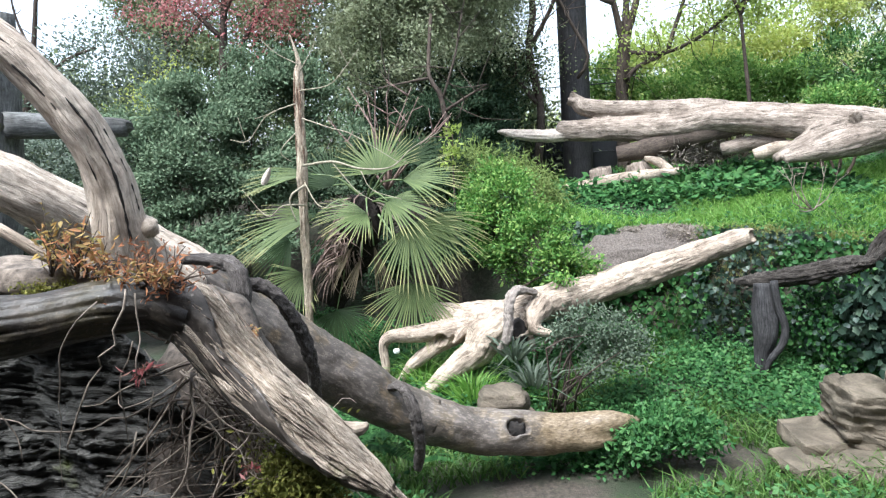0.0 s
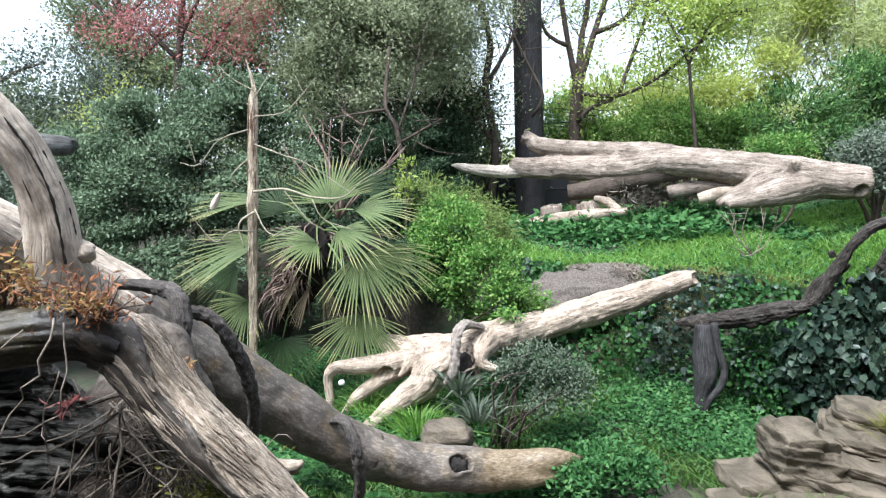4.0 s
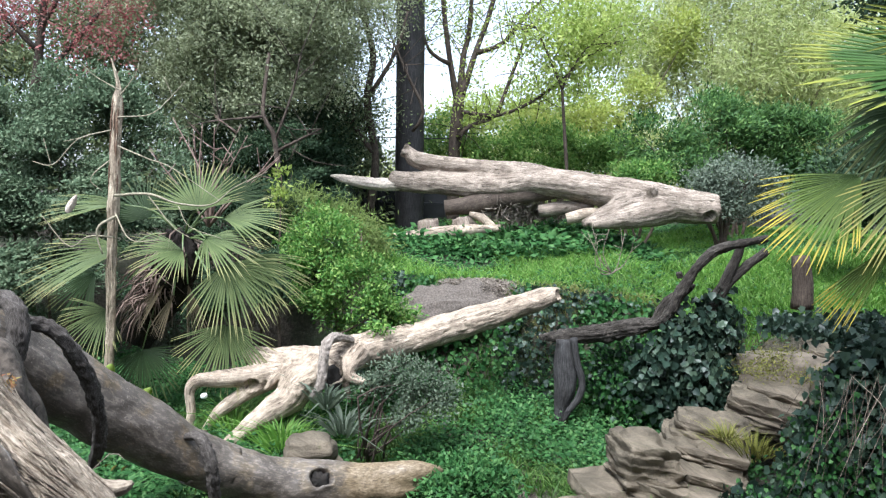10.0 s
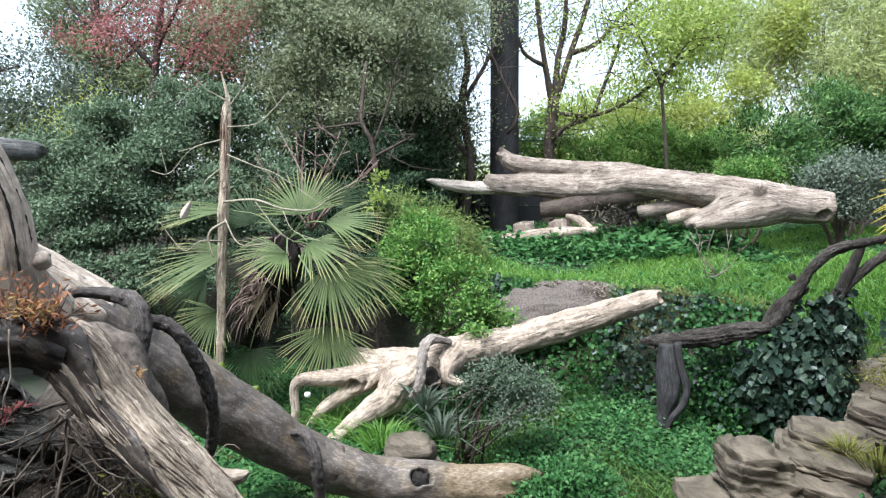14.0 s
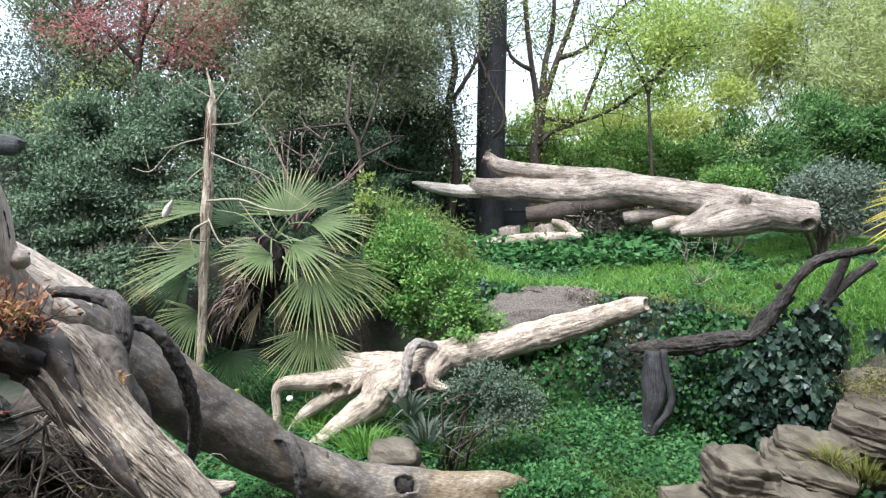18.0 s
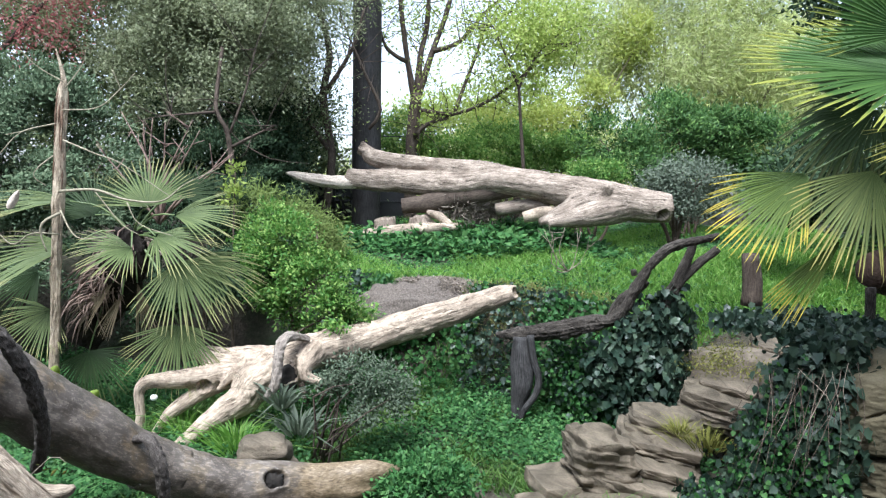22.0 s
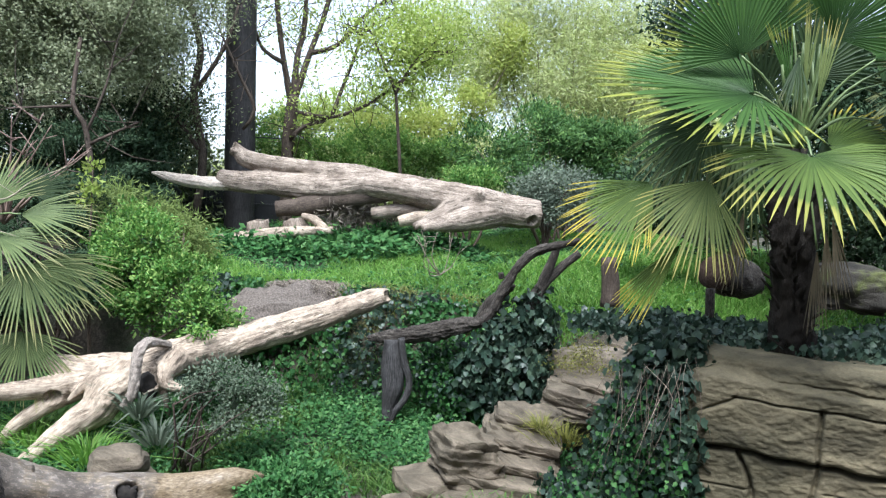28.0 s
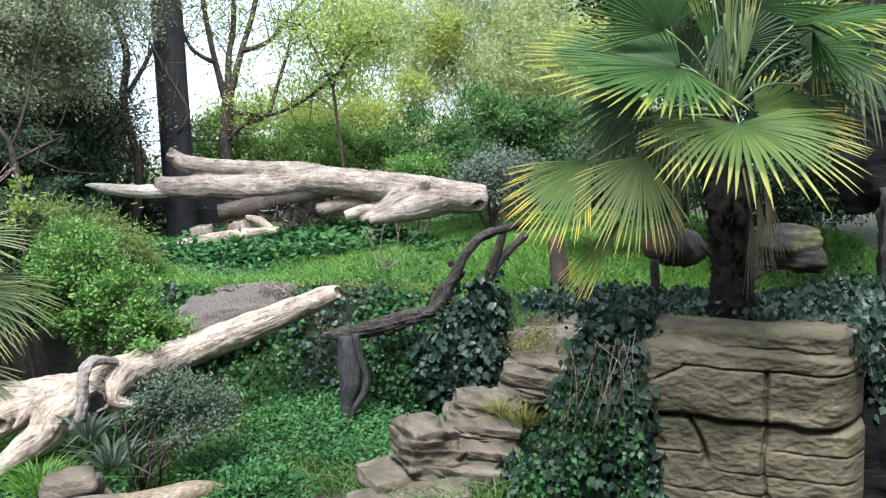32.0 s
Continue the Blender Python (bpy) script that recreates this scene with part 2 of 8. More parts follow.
M_grey = wood_material("weathered_grey_wood", (0.45, 0.39, 0.335), (0.26, 0.22, 0.185), (0.075, 0.06, 0.048), grain=10, streak=0.75, relief=1.0, cracks=0.9, flakes=0.3, flake_c=(0.22, 0.175, 0.14))
M_pale = wood_material("bleached_wood", (0.64, 0.56, 0.46), (0.45, 0.375, 0.3), (0.14, 0.105, 0.08), grain=13, streak=0.7, relief=1.0, cracks=0.9, flakes=0.4)
M_split = wood_material("split_bark_wood", (0.7, 0.62, 0.52), (0.46, 0.385, 0.31), (0.09, 0.068, 0.052), grain=34, streak=0.4, relief=1.0, moss=0.05, cracks=0.85)
M_bleach = wood_material("pale_smooth_wood", (0.72, 0.64, 0.55), (0.55, 0.475, 0.395), (0.27, 0.22, 0.175), grain=14, streak=0.6, relief=0.6, cracks=0.8, rough=0.7, flakes=0.25, flake_c=(0.2, 0.15, 0.115))
M_barkskin = smooth_bark_material("dull_brown_bark_skin", (0.105, 0.086, 0.07), (0.038, 0.03, 0.025), (0.14, 0.112, 0.085), (0.24, 0.205, 0.17))
M_darkbark = smooth_bark_material("dark_mossy_bark", (0.045, 0.035, 0.025), (0.012, 0.0095, 0.008), (0.075, 0.06, 0.028), (0.16, 0.13, 0.1))
M_log_end = smooth_bark_material("worn_grey_trunk", (0.25, 0.21, 0.175), (0.13, 0.105, 0.085), (0.27, 0.21, 0.14), (0.4, 0.35, 0.3), True)
M_white = wood_material("bleached_white_splinter", (0.75, 0.68, 0.6), (0.58, 0.51, 0.44), (0.3, 0.25, 0.21), grain=30, streak=0.4)
M_smooth = smooth_bark_material("worn_brown_trunk", (0.175, 0.145, 0.12), (0.095, 0.077, 0.063), (0.2, 0.145, 0.085), (0.32, 0.28, 0.24))
# Near-black fill: the shade inside holes and cracks is put into the colour.
M_hollow = plain_material("black_gap_shade", (0.006, 0.005, 0.004), (0.022, 0.017, 0.013), 0.95, 30, 1.0)
M_black = wood_material("dark_wet_wood", (0.135, 0.123, 0.108), (0.045, 0.04, 0.036), (0.011, 0.01, 0.009), grain=24, streak=0.8, relief=1.0)
M_post = wood_material("blue_grey_wet_wood", (0.085, 0.085, 0.088), (0.04, 0.04, 0.042), (0.013, 0.013, 0.014), grain=12, streak=0.7)
M_bluegrey = wood_material("blue_grey_weathered_wood", (0.22, 0.225, 0.22), (0.13, 0.134, 0.132), (0.05, 0.05, 0.05), grain=12, streak=0.7, moss=0.1)
M_brown = wood_material("brown_branch", (0.2, 0.16, 0.13), (0.11, 0.085, 0.068), (0.04, 0.03, 0.025), grain=40)
M_twig = plain_material("dry_twig", (0.13, 0.1, 0.075), (0.3, 0.245, 0.19), 0.8, 40)
M_paletwig = plain_material("pale_dry_twig", (0.15, 0.13, 0.085), (0.33, 0.29, 0.2), 0.8, 40)
M_sapling = wood_material("peeling_sapling_bark", (0.66, 0.58, 0.46), (0.43, 0.365, 0.275), (0.09, 0.07, 0.05), grain=14, relief=1.0, streak=0.75, flakes=0.45, flake_c=(0.16, 0.11, 0.08))
M_peel = wood_material("peeling_red_bark", (0.3, 0.2, 0.14), (0.18, 0.12, 0.085), (0.06, 0.04, 0.03), grain=40)
M_redtwig = plain_material("reddish_twig", (0.11, 0.07, 0.055), (0.26, 0.18, 0.145), 0.8, 30)
M_cutface = wood_material("old_sawn_face", (0.11, 0.075, 0.055), (0.06, 0.04, 0.03), (0.02, 0.015, 0.012), grain=10, streak=0.8)
M_bark = wood_material("rough_tree_bark", (0.13, 0.105, 0.085), (0.07, 0.055, 0.045), (0.025, 0.02, 0.017), grain=16)
M_pole = wood_material("dark_pole", (0.06, 0.058, 0.06), (0.035, 0.034, 0.036), (0.016, 0.016, 0.018), grain=8, relief=0.2, rough=0.6)
M_liana = wood_material("dark_liana_bark", (0.22, 0.2, 0.185), (0.095, 0.085, 0.08), (0.03, 0.026, 0.024), grain=60, relief=1.0)
M_paleliana = wood_material("grey_liana_bark", (0.46, 0.41, 0.37), (0.3, 0.265, 0.235), (0.13, 0.11, 0.1), grain=50, relief=0.8)
M_sand = rock_material("buff_sandstone", (0.185, 0.16, 0.104), (0.122, 0.107, 0.07), (0.05, 0.045, 0.031), moss=0.25, layers=3.6, relief=0.42)
M_step = rock_material("grey_step_stone", (0.26, 0.22, 0.168), (0.155, 0.131, 0.1), (0.052, 0.044, 0.034), moss=0.2, layers=6, relief=0.9)
M_slate = rock_material("dark_slate", (0.2, 0.195, 0.185), (0.095, 0.092, 0.086), (0.035, 0.034, 0.032), moss=0.3, layers=26, relief=1.0)
M_slate.node_tree.nodes["Principled BSDF"].inputs["Roughness"].default_value = 0.5
# Both cliff stones are darkened: the shade around them is in the colour.
M_cliff = rock_material("shade_dark_rock", (0.022, 0.022, 0.021), (0.011, 0.011, 0.011), (0.004, 0.004, 0.004), moss=0.1, layers=3)
M_cliffwall = rock_material("grey_buff_rock", (0.065, 0.06, 0.05), (0.04, 0.036, 0.03), (0.016, 0.015, 0.013), moss=0.15, layers=3, relief=0.7)
M_mossrock = rock_material("mossy_rock", (0.06, 0.055, 0.047), (0.036, 0.033, 0.028), (0.015, 0.014, 0.012), moss=0.75, layers=4, relief=0.8)
M_soil = soil_material("earth")
M_fence = plain_material("black_metal", (0.012, 0.012, 0.013), (0.02, 0.02, 0.022), 0.5)
M_fibre = wood_material("palm_fibre", (0.05, 0.042, 0.036), (0.024, 0.02, 0.017), (0.009, 0.008, 0.007), grain=50, relief=1.0)
M_skirt = plain_material("dead_palm_fibre", (0.09, 0.058, 0.046), (0.27, 0.19, 0.15), 0.9, 30)
L_ever = leaf_material("evergreen_leaves", [(0.082, 0.125, 0.072), (0.118, 0.168, 0.1), (0.158, 0.212, 0.13), (0.21, 0.255, 0.162)], 0.6, 0.25, 0.1)
L_olive = leaf_material("olive_leaves", [(0.12, 0.15, 0.075), (0.165, 0.2, 0.1), (0.22, 0.26, 0.135), (0.3, 0.335, 0.19)], 0.6, 0.45, 0.12)
L_sage = leaf_material("sage_leaves", [(0.2, 0.225, 0.135), (0.28, 0.31, 0.185), (0.38, 0.41, 0.26), (0.5, 0.52, 0.36)], 0.6, 0.55, 0.12)
L_red = leaf_material("red_maple_leaves", [(0.32, 0.08, 0.085), (0.42, 0.14, 0.145), (0.5, 0.23, 0.22), (0.24, 0.15, 0.11)], 0.6, 0.45)
L_bright = leaf_material("fresh_green_leaves", [(0.06, 0.16, 0.032), (0.1, 0.225, 0.045), (0.165, 0.3, 0.065), (0.31, 0.42, 0.12)], 0.45, 0.4)
L_lime = leaf_material("spring_lime_leaves", [(0.27, 0.36, 0.07), (0.37, 0.46, 0.11), (0.47, 0.52, 0.17)], 0.5, 0.5)
L_yellow = leaf_material("yellow_leaves", [(0.36, 0.42, 0.09), (0.45, 0.48, 0.13), (0.32, 0.4, 0.1)], 0.6, 0.5)
L_bamboo = leaf_material("bamboo_leaves", [(0.37, 0.44, 0.15), (0.51, 0.56, 0.24), (0.64, 0.65, 0.36)], 0.6, 0.55)
L_laurel = leaf_material("laurel_leaves", [(0.04, 0.095, 0.028), (0.06, 0.13, 0.038), (0.09, 0.18, 0.05), (0.17, 0.28, 0.08)], 0.5, 0.3, 0.2)
L_grey = leaf_material("grey_green_leaves", [(0.075, 0.1, 0.07), (0.12, 0.15, 0.11), (0.18, 0.21, 0.16)], 0.5, 0.25)
L_bushleaf = leaf_material("small_grey_leaves", [(0.075, 0.105, 0.07), (0.12, 0.155, 0.105), (0.19, 0.225, 0.16)], 0.5, 0.3, 0.2)
L_ivy = leaf_material("ivy_leaves", [(0.016, 0.032, 0.023), (0.025, 0.047, 0.033), (0.042, 0.07, 0.048), (0.085, 0.122, 0.082)], 0.42, 0.12, 0.32)
L_herb = leaf_material("herb_leaves", [(0.028, 0.085, 0.026), (0.042, 0.12, 0.036), (0.066, 0.165, 0.05), (0.12, 0.235, 0.08)], 0.5, 0.3, 0.15)
L_grass = leaf_material("grass_blades", [(0.1, 0.22, 0.035), (0.14, 0.29, 0.048), (0.2, 0.37, 0.07), (0.32, 0.46, 0.14)], 0.5, 0.45)
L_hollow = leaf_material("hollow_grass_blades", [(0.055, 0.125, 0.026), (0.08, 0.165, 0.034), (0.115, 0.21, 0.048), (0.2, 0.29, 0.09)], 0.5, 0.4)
L_orange = leaf_material("orange_seedling_leaves", [(0.36, 0.15, 0.08), (0.46, 0.24, 0.12), (0.42, 0.36, 0.14), (0.3, 0.11, 0.07)], 0.7, 0.45, 0.1)
L_amber = leaf_material("amber_leaves", [(0.42, 0.24, 0.08), (0.5, 0.36, 0.12), (0.36, 0.34, 0.12), (0.4, 0.16, 0.08)], 0.7, 0.4, 0.1)
L_rust = leaf_material("rusty_needles", [(0.34, 0.13, 0.07), (0.42, 0.19, 0.1), (0.3, 0.16, 0.09), (0.24, 0.08, 0.05)], 0.8, 0.3, 0.1)
L_straw = leaf_material("straw_grass", [(0.16, 0.2, 0.05), (0.26, 0.27, 0.09), (0.36, 0.32, 0.15)], 0.6, 0.35)
L_litter = leaf_material("dead_leaf_litter", [(0.13, 0.105, 0.088), (0.2, 0.165, 0.14), (0.3, 0.255, 0.22)], 0.8, 0.1)
L_hedge = leaf_material("hedge_leaves", [(0.1, 0.21, 0.045), (0.15, 0.28, 0.06), (0.22, 0.36, 0.08), (0.34, 0.46, 0.13)], 0.6, 0.45)
# Darker leaf set: the shade these shrubs stand in is put into the colour.
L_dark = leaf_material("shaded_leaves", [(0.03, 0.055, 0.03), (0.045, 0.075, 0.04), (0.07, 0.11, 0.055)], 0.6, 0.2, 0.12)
L_feather = leaf_material("feathery_leaves", [(0.12, 0.17, 0.045), (0.18, 0.24, 0.07), (0.26, 0.32, 0.1)], 0.6, 0.4)
L_moss = leaf_material("moss_tufts", [(0.11, 0.12, 0.025), (0.18, 0.18, 0.04), (0.25, 0.23, 0.06)], 0.8, 0.2)


# ---- mesh helpers ----
def part(name, bm, material, parent=None, label=""):
    me = bpy.data.meshes.new(name)
    bm.to_mesh(me)
    bm.free()
    me.materials.append(material)
    ob = new(name, me)
    ob.parent = parent
    if label:
        ob["label"] = label
    return ob


def raw(name, verts, faces, material, parent=None, label="", smooth=False, uvs=None):
    """A mesh object from arrays of corners and triangles or quads (all of one size)."""
    verts, faces = np.asarray(verts, np.float32), np.asarray(faces, np.int32)
    me = bpy.data.meshes.new(name)
    k = faces.shape[1]
    me.vertices.add(len(verts))
    me.vertices.foreach_set("co", verts.ravel())
    me.loops.add(faces.size)
    me.loops.foreach_set("vertex_index", faces.ravel())
    me.polygons.add(len(faces))
    me.polygons.foreach_set("loop_start", np.arange(0, faces.size, k, dtype=np.int32))
    if smooth:
        me.polygons.foreach_set("use_smooth", np.ones(len(faces), bool))
    if uvs is not None:
        layer = me.uv_layers.new(name="UVMap")
        layer.data.foreach_set("uv", np.asarray(uvs, np.float32)[faces.ravel()].ravel())
    me.update(calc_edges=True)
    me.validate()
    me.materials.append(material)
    ob = new(name, me)
    ob.parent = parent
    if label:
        ob["label"] = label
    return ob


def empty(name, place=(0, 0, 0)):
    ob = new(name)
    ob.location = place
    return ob


def spline(points, step):
    """Catmull-Rom through (x, y, z, radius) points, evenly cut."""
    p = np.array(points, float)
    p = np.vstack([2 * p[0] - p[1], p, 2 * p[-1] - p[-2]])
    p[0, 3], p[-1, 3] = p[1, 3], p[-2, 3]
    out = []
    for i in range(1, len(p) - 2):
        n = max(2, int(np.linalg.norm(p[i + 1, :3] - p[i, :3]) / step))
        t = np.linspace(0, 1, n, endpoint=False)[:, None]
        a, b, c, d = p[i - 1], p[i], p[i + 1], p[i + 2]
        out.append(0.5 * (2 * b + (c - a) * t + (2 * a - 5 * b + 4 * c - d) * t ** 2 + (3 * b - a - 3 * c + d) * t ** 3))
    out.append(p[-2][None])
    return np.vstack(out)


def fbm(v, scale, seed=0.0, octaves=3):
    t, amp = 0.0, 1.0
    for _ in range(octaves):
        t += amp * noise.noise(Vector((v[0] * scale + seed, v[1] * scale - seed, v[2] * scale + 2 * seed)))
        scale *= 2.1
        amp *= 0.5
    return t


def hashed(a, b, c=0.0):
    v = math.sin(a * 127.1 + b * 311.7 + c * 74.7) * 43758.5453
    return v - math.floor(v)


def plate(g, along, n, length, seed):
    """Height of split fibres: strips of their own level, torn off at their own lengths, open cracks between."""
    j = (g / (2 * math.pi)) * n + 1.6 * noise.noise(Vector((along * 1.7, seed, 0.0))) + 0.5 * noise.noise(Vector((along * 6.0, seed, 3.0)))
    ji = math.floor(j)
    f = j - ji
    ji %= n
    h1 = hashed(ji, seed)
    si = along / (length * (0.6 + h1)) + h1 * 7
    h = hashed(ji, math.floor(si), seed) - 0.5
    h += 0.3 * (si - math.floor(si)) - 0.15
    return h - (1.1 if h1 > 0.35 else 0.4) * math.exp(-(min(f, 1 - f) / 0.13) ** 2)


def tube_arrays(points, sides=10, step=0.06, rough=0.0, ridges=0.0, seed=0.0, jag=0.0, rings=3.2, plates=0.0, plate_n=24, plate_len=0.2, crust=0.0, crust_k=40.0, sector=None, swell=1.0):
    """Rings along a curve: lumps (rough), lengthwise ridges, ragged ends (jag). Returns corners, quads, uvs."""
    s = spline(points, step)
    c, r = s[:, :3], np.maximum(s[:, 3], 0.001)
    d = np.gradient(c, axis=0)
    d /= np.linalg.norm(d, axis=1)[:, None] + 1e-9
    along = np.concatenate([[0], np.cumsum(np.linalg.norm(np.diff(c, axis=0), axis=1))])
    up = np.array([0.0, 1.0, 0.12])
    verts, uvs = [], []
    n = len(c)
    for i in range(n):
        a = up - d[i] * (up @ d[i])
        a /= np.linalg.norm(a) + 1e-9
        b = np.cross(d[i], a)
        up = a
        for k in range(sides + 1):
            g = 2 * math.pi * k / sides
            kk = k % sides
            gg = 2 * math.pi * kk / sides
            ca, sa = math.cos(gg), math.sin(gg)
            if sector:
                lo, hi = (radians(np.interp(along[i] / along[-1], (0, 0.5, 1), q)) for q in sector)
                lo += 0.35 * noise.noise(Vector((along[i] * 9, seed, 1))) + 0.15 * noise.noise(Vector((along[i] * 30, seed, 2)))
                hi += 0.3 * noise.noise(Vector((along[i] * 8, seed, 5)))
                g = gg = lo + (hi - lo) * k / sides
                ca, sa = math.cos(gg), math.sin(gg)
            rr = r[i] * (swell if not sector or 0 < k < sides else 0.93)
            if plates:
                rr *= 1 + plates * plate(gg, along[i], plate_n, plate_len, seed) + 0.45 * plates * plate(gg, along[i], int(plate_n * 2.4), plate_len * 0.7, seed + 3)
            if crust:
                q = c[i] + r[i] * (ca * a + sa * b)
                rr *= 1 + crust * fbm(q, crust_k, seed)
            if rough:
                rr *= 1 + rough * fbm((ca * 0.9 + along[i] * 0.2, sa * 0.9, along[i] * 1.6 / (0.3 + r[i])), 0.9, seed)
            if ridges:
                wv = 0.35 * noise.noise(Vector((along[i] * 2.2, ca * 1.5, seed)))
                a1 = noise.noise(Vector((math.cos(gg + wv) * rings, math.sin(gg + wv) * rings, along[i] * 1.3 + seed)))
                a2 = noise.noise(Vector((math.cos(gg + wv) * rings * 2.3 + 5, math.sin(gg + wv) * rings * 2.3, along[i] * 3.1 + seed)))
                rr *= 1 + ridges * (0.55 - 2.1 * abs(a1) + 0.5 * a2)
            p = c[i] + rr * (ca * a + sa * b)
            if jag and (i < 2 or i > n - 3):
                p = p + d[i] * (jag if i > n - 3 else -jag) * (noise.noise(Vector((ca * 2.6 + seed, sa * 2.6, i * 0.2))))
            verts.append(p)
            uvs.append((g * max(0.02, float(np.mean(r))) + seed, along[i]))
    w = sides + 1
    faces = []
    for i in range(n - 1):
        for k in range(sides):
            q = i * w + k
            faces.append((q, q + 1, q + w + 1, q + w))
    for i in () if sector else (0, n - 1):
        o = len(verts)
        inset = d[i] * (r[i] * 0.25 if i == 0 else -r[i] * 0.25)
        verts.append(c[i] + (inset if jag else 0))
        uvs.append((seed, along[i]))
        for k in range(sides):
            q = i * w + k
            faces.append((q + 1, q, o, o) if i == 0 else (q, q + 1, o, o))
    return np.array(verts), np.array(faces), np.array(uvs)


def joined(arrays):
    vs, fs, us, o = [], [], [], 0
    for v, f, u in arrays:
        vs.append(v), fs.append(f + o), us.append(u)
        o += len(v)
    return np.vstack(vs), np.vstack(fs), np.vstack(us)


def mesh_of(name, arrays, material, parent=None, label=""):
    v, f, u = arrays
    bm = bmesh.new()
    layer = bm.loops.layers.uv.new("UVMap")
    bv = [bm.verts.new(p) for p in v]
    for q in f:
        idx = list(dict.fromkeys(int(i) for i in q))
        try:
            face = bm.faces.new([bv[i] for i in idx])
        except ValueError:
            continue
        face.smooth = True
        for lp, i in zip(face.loops, idx):
            lp[layer].uv = u[i]
    return part(name, bm, material, parent, label)


def log(name, points, material, parent=None, label="", **kw):
    return mesh_of(name, tube_arrays(points, **kw), material, parent, label)


def fused(name, tubes, material, parent=None, label="", voxel=0.018, ease=2, ridges=0.1, plates=0.0, plate_n=20, plate_len=0.4, lumps=0.15, lump_k=5.0, dents=(), seed=1.0, rings=3.2):
    """Limbs that grow out of one another as one skin, then grooved along the grain; dents are (place, radius, depth)."""
    temp = mesh_of("temp", joined([tube_arrays(t, sides=16, step=0.05) for t in tubes]), material)
    mod = temp.modifiers.new("skin", "REMESH")
    mod.mode = "VOXEL"
    mod.voxel_size = voxel
    me = temp.evaluated_get(bpy.context.evaluated_depsgraph_get()).to_mesh()
    p = np.empty(len(me.vertices) * 3)
    me.vertices.foreach_get("co", p)
    p = p.reshape(-1, 3)
    f = np.array([tuple(q.vertices) for q in me.polygons if len(q.vertices) == 4])
    bpy.data.objects.remove(temp)
    ab = np.concatenate([f[:, [0, 1]], f[:, [1, 2]], f[:, [2, 3]], f[:, [3, 0]]])
    for _ in range(ease):
        t, k = np.zeros_like(p), np.zeros(len(p))
        np.add.at(t, ab[:, 0], p[ab[:, 1]])
        np.add.at(t, ab[:, 1], p[ab[:, 0]])
        np.add.at(k, ab.ravel(), 1)
        p = 0.4 * p + 0.6 * t / np.maximum(k, 1)[:, None]
    fn = np.cross(p[f[:, 2]] - p[f[:, 0]], p[f[:, 3]] - p[f[:, 1]])
    nn = np.zeros_like(p)
    for i in range(4):
        np.add.at(nn, f[:, i], fn)
    nn /= np.linalg.norm(nn, axis=1)[:, None] + 1e-12
    cs, rs, ds, al = [], [], [], []
    for i, t in enumerate(tubes):
        s = spline(t, 0.03)
        d = np.gradient(s[:, :3], axis=0)
        cs.append(s[:, :3]), rs.append(s[:, 3]), ds.append(d / (np.linalg.norm(d, axis=1)[:, None] + 1e-9))
        al.append(np.concatenate([[0], np.cumsum(np.linalg.norm(np.diff(s[:, :3], axis=0), axis=1))]) + i * 3.7)
    cs, rs, ds, al = np.vstack(cs), np.concatenate(rs), np.vstack(ds), np.concatenate(al)
    near = np.concatenate([np.argmin(np.linalg.norm(q[:, None] - cs[None], axis=2) - rs[None], axis=1) for q in np.array_split(p, max(1, len(p) // 2000))])
    o, d, r = p - cs[near], ds[near], rs[near]
    along = al[near] + (o * d).sum(1)
    a = np.array([0.0, 1.0, 0.12]) - d * (d @ np.array([0.0, 1.0, 0.12]))[:, None]
    a /= np.linalg.norm(a, axis=1)[:, None] + 1e-9
    ang = np.arctan2((o * np.cross(d, a)).sum(1), -(o * a).sum(1))
    move = np.zeros(len(p))
    for i in range(len(p)):
        ca, sa, s = math.cos(ang[i]), math.sin(ang[i]), along[i]
        m = lumps * fbm(p[i], lump_k, seed)
        if ridges:
            m += ridges * (0.5 - 2.1 * abs(noise.noise(Vector((ca * rings, sa * rings, s * 1.3 + seed)))) + 0.7 * noise.noise(Vector((ca * rings * 2.6 + 5, sa * rings * 2.6, s * 3.0))))
        if plates:
            m += plates * plate(ang[i], s, plate_n, plate_len, seed)
        move[i] = m * min(r[i], 0.16)
    p = p + nn * move[:, None]
    for place, rad, depth in dents:
        e = np.linalg.norm(p - np.array(place), axis=1) / rad
        e = e + 0.25 * np.array([noise.noise(Vector(q * 14)) for q in p])
        inn = nn[np.argmin(e)]
        p = p - inn * (depth * np.clip(1 - e, 0, 1) ** 0.5)[:, None] + nn * (0.12 * rad * np.exp(-((e - 1.15) / 0.2) ** 2))[:, None]
    return raw(name, p, f, material, parent, label, smooth=True, uvs=np.stack([ang * np.clip(r, 0.03, 0.2), along], 1))


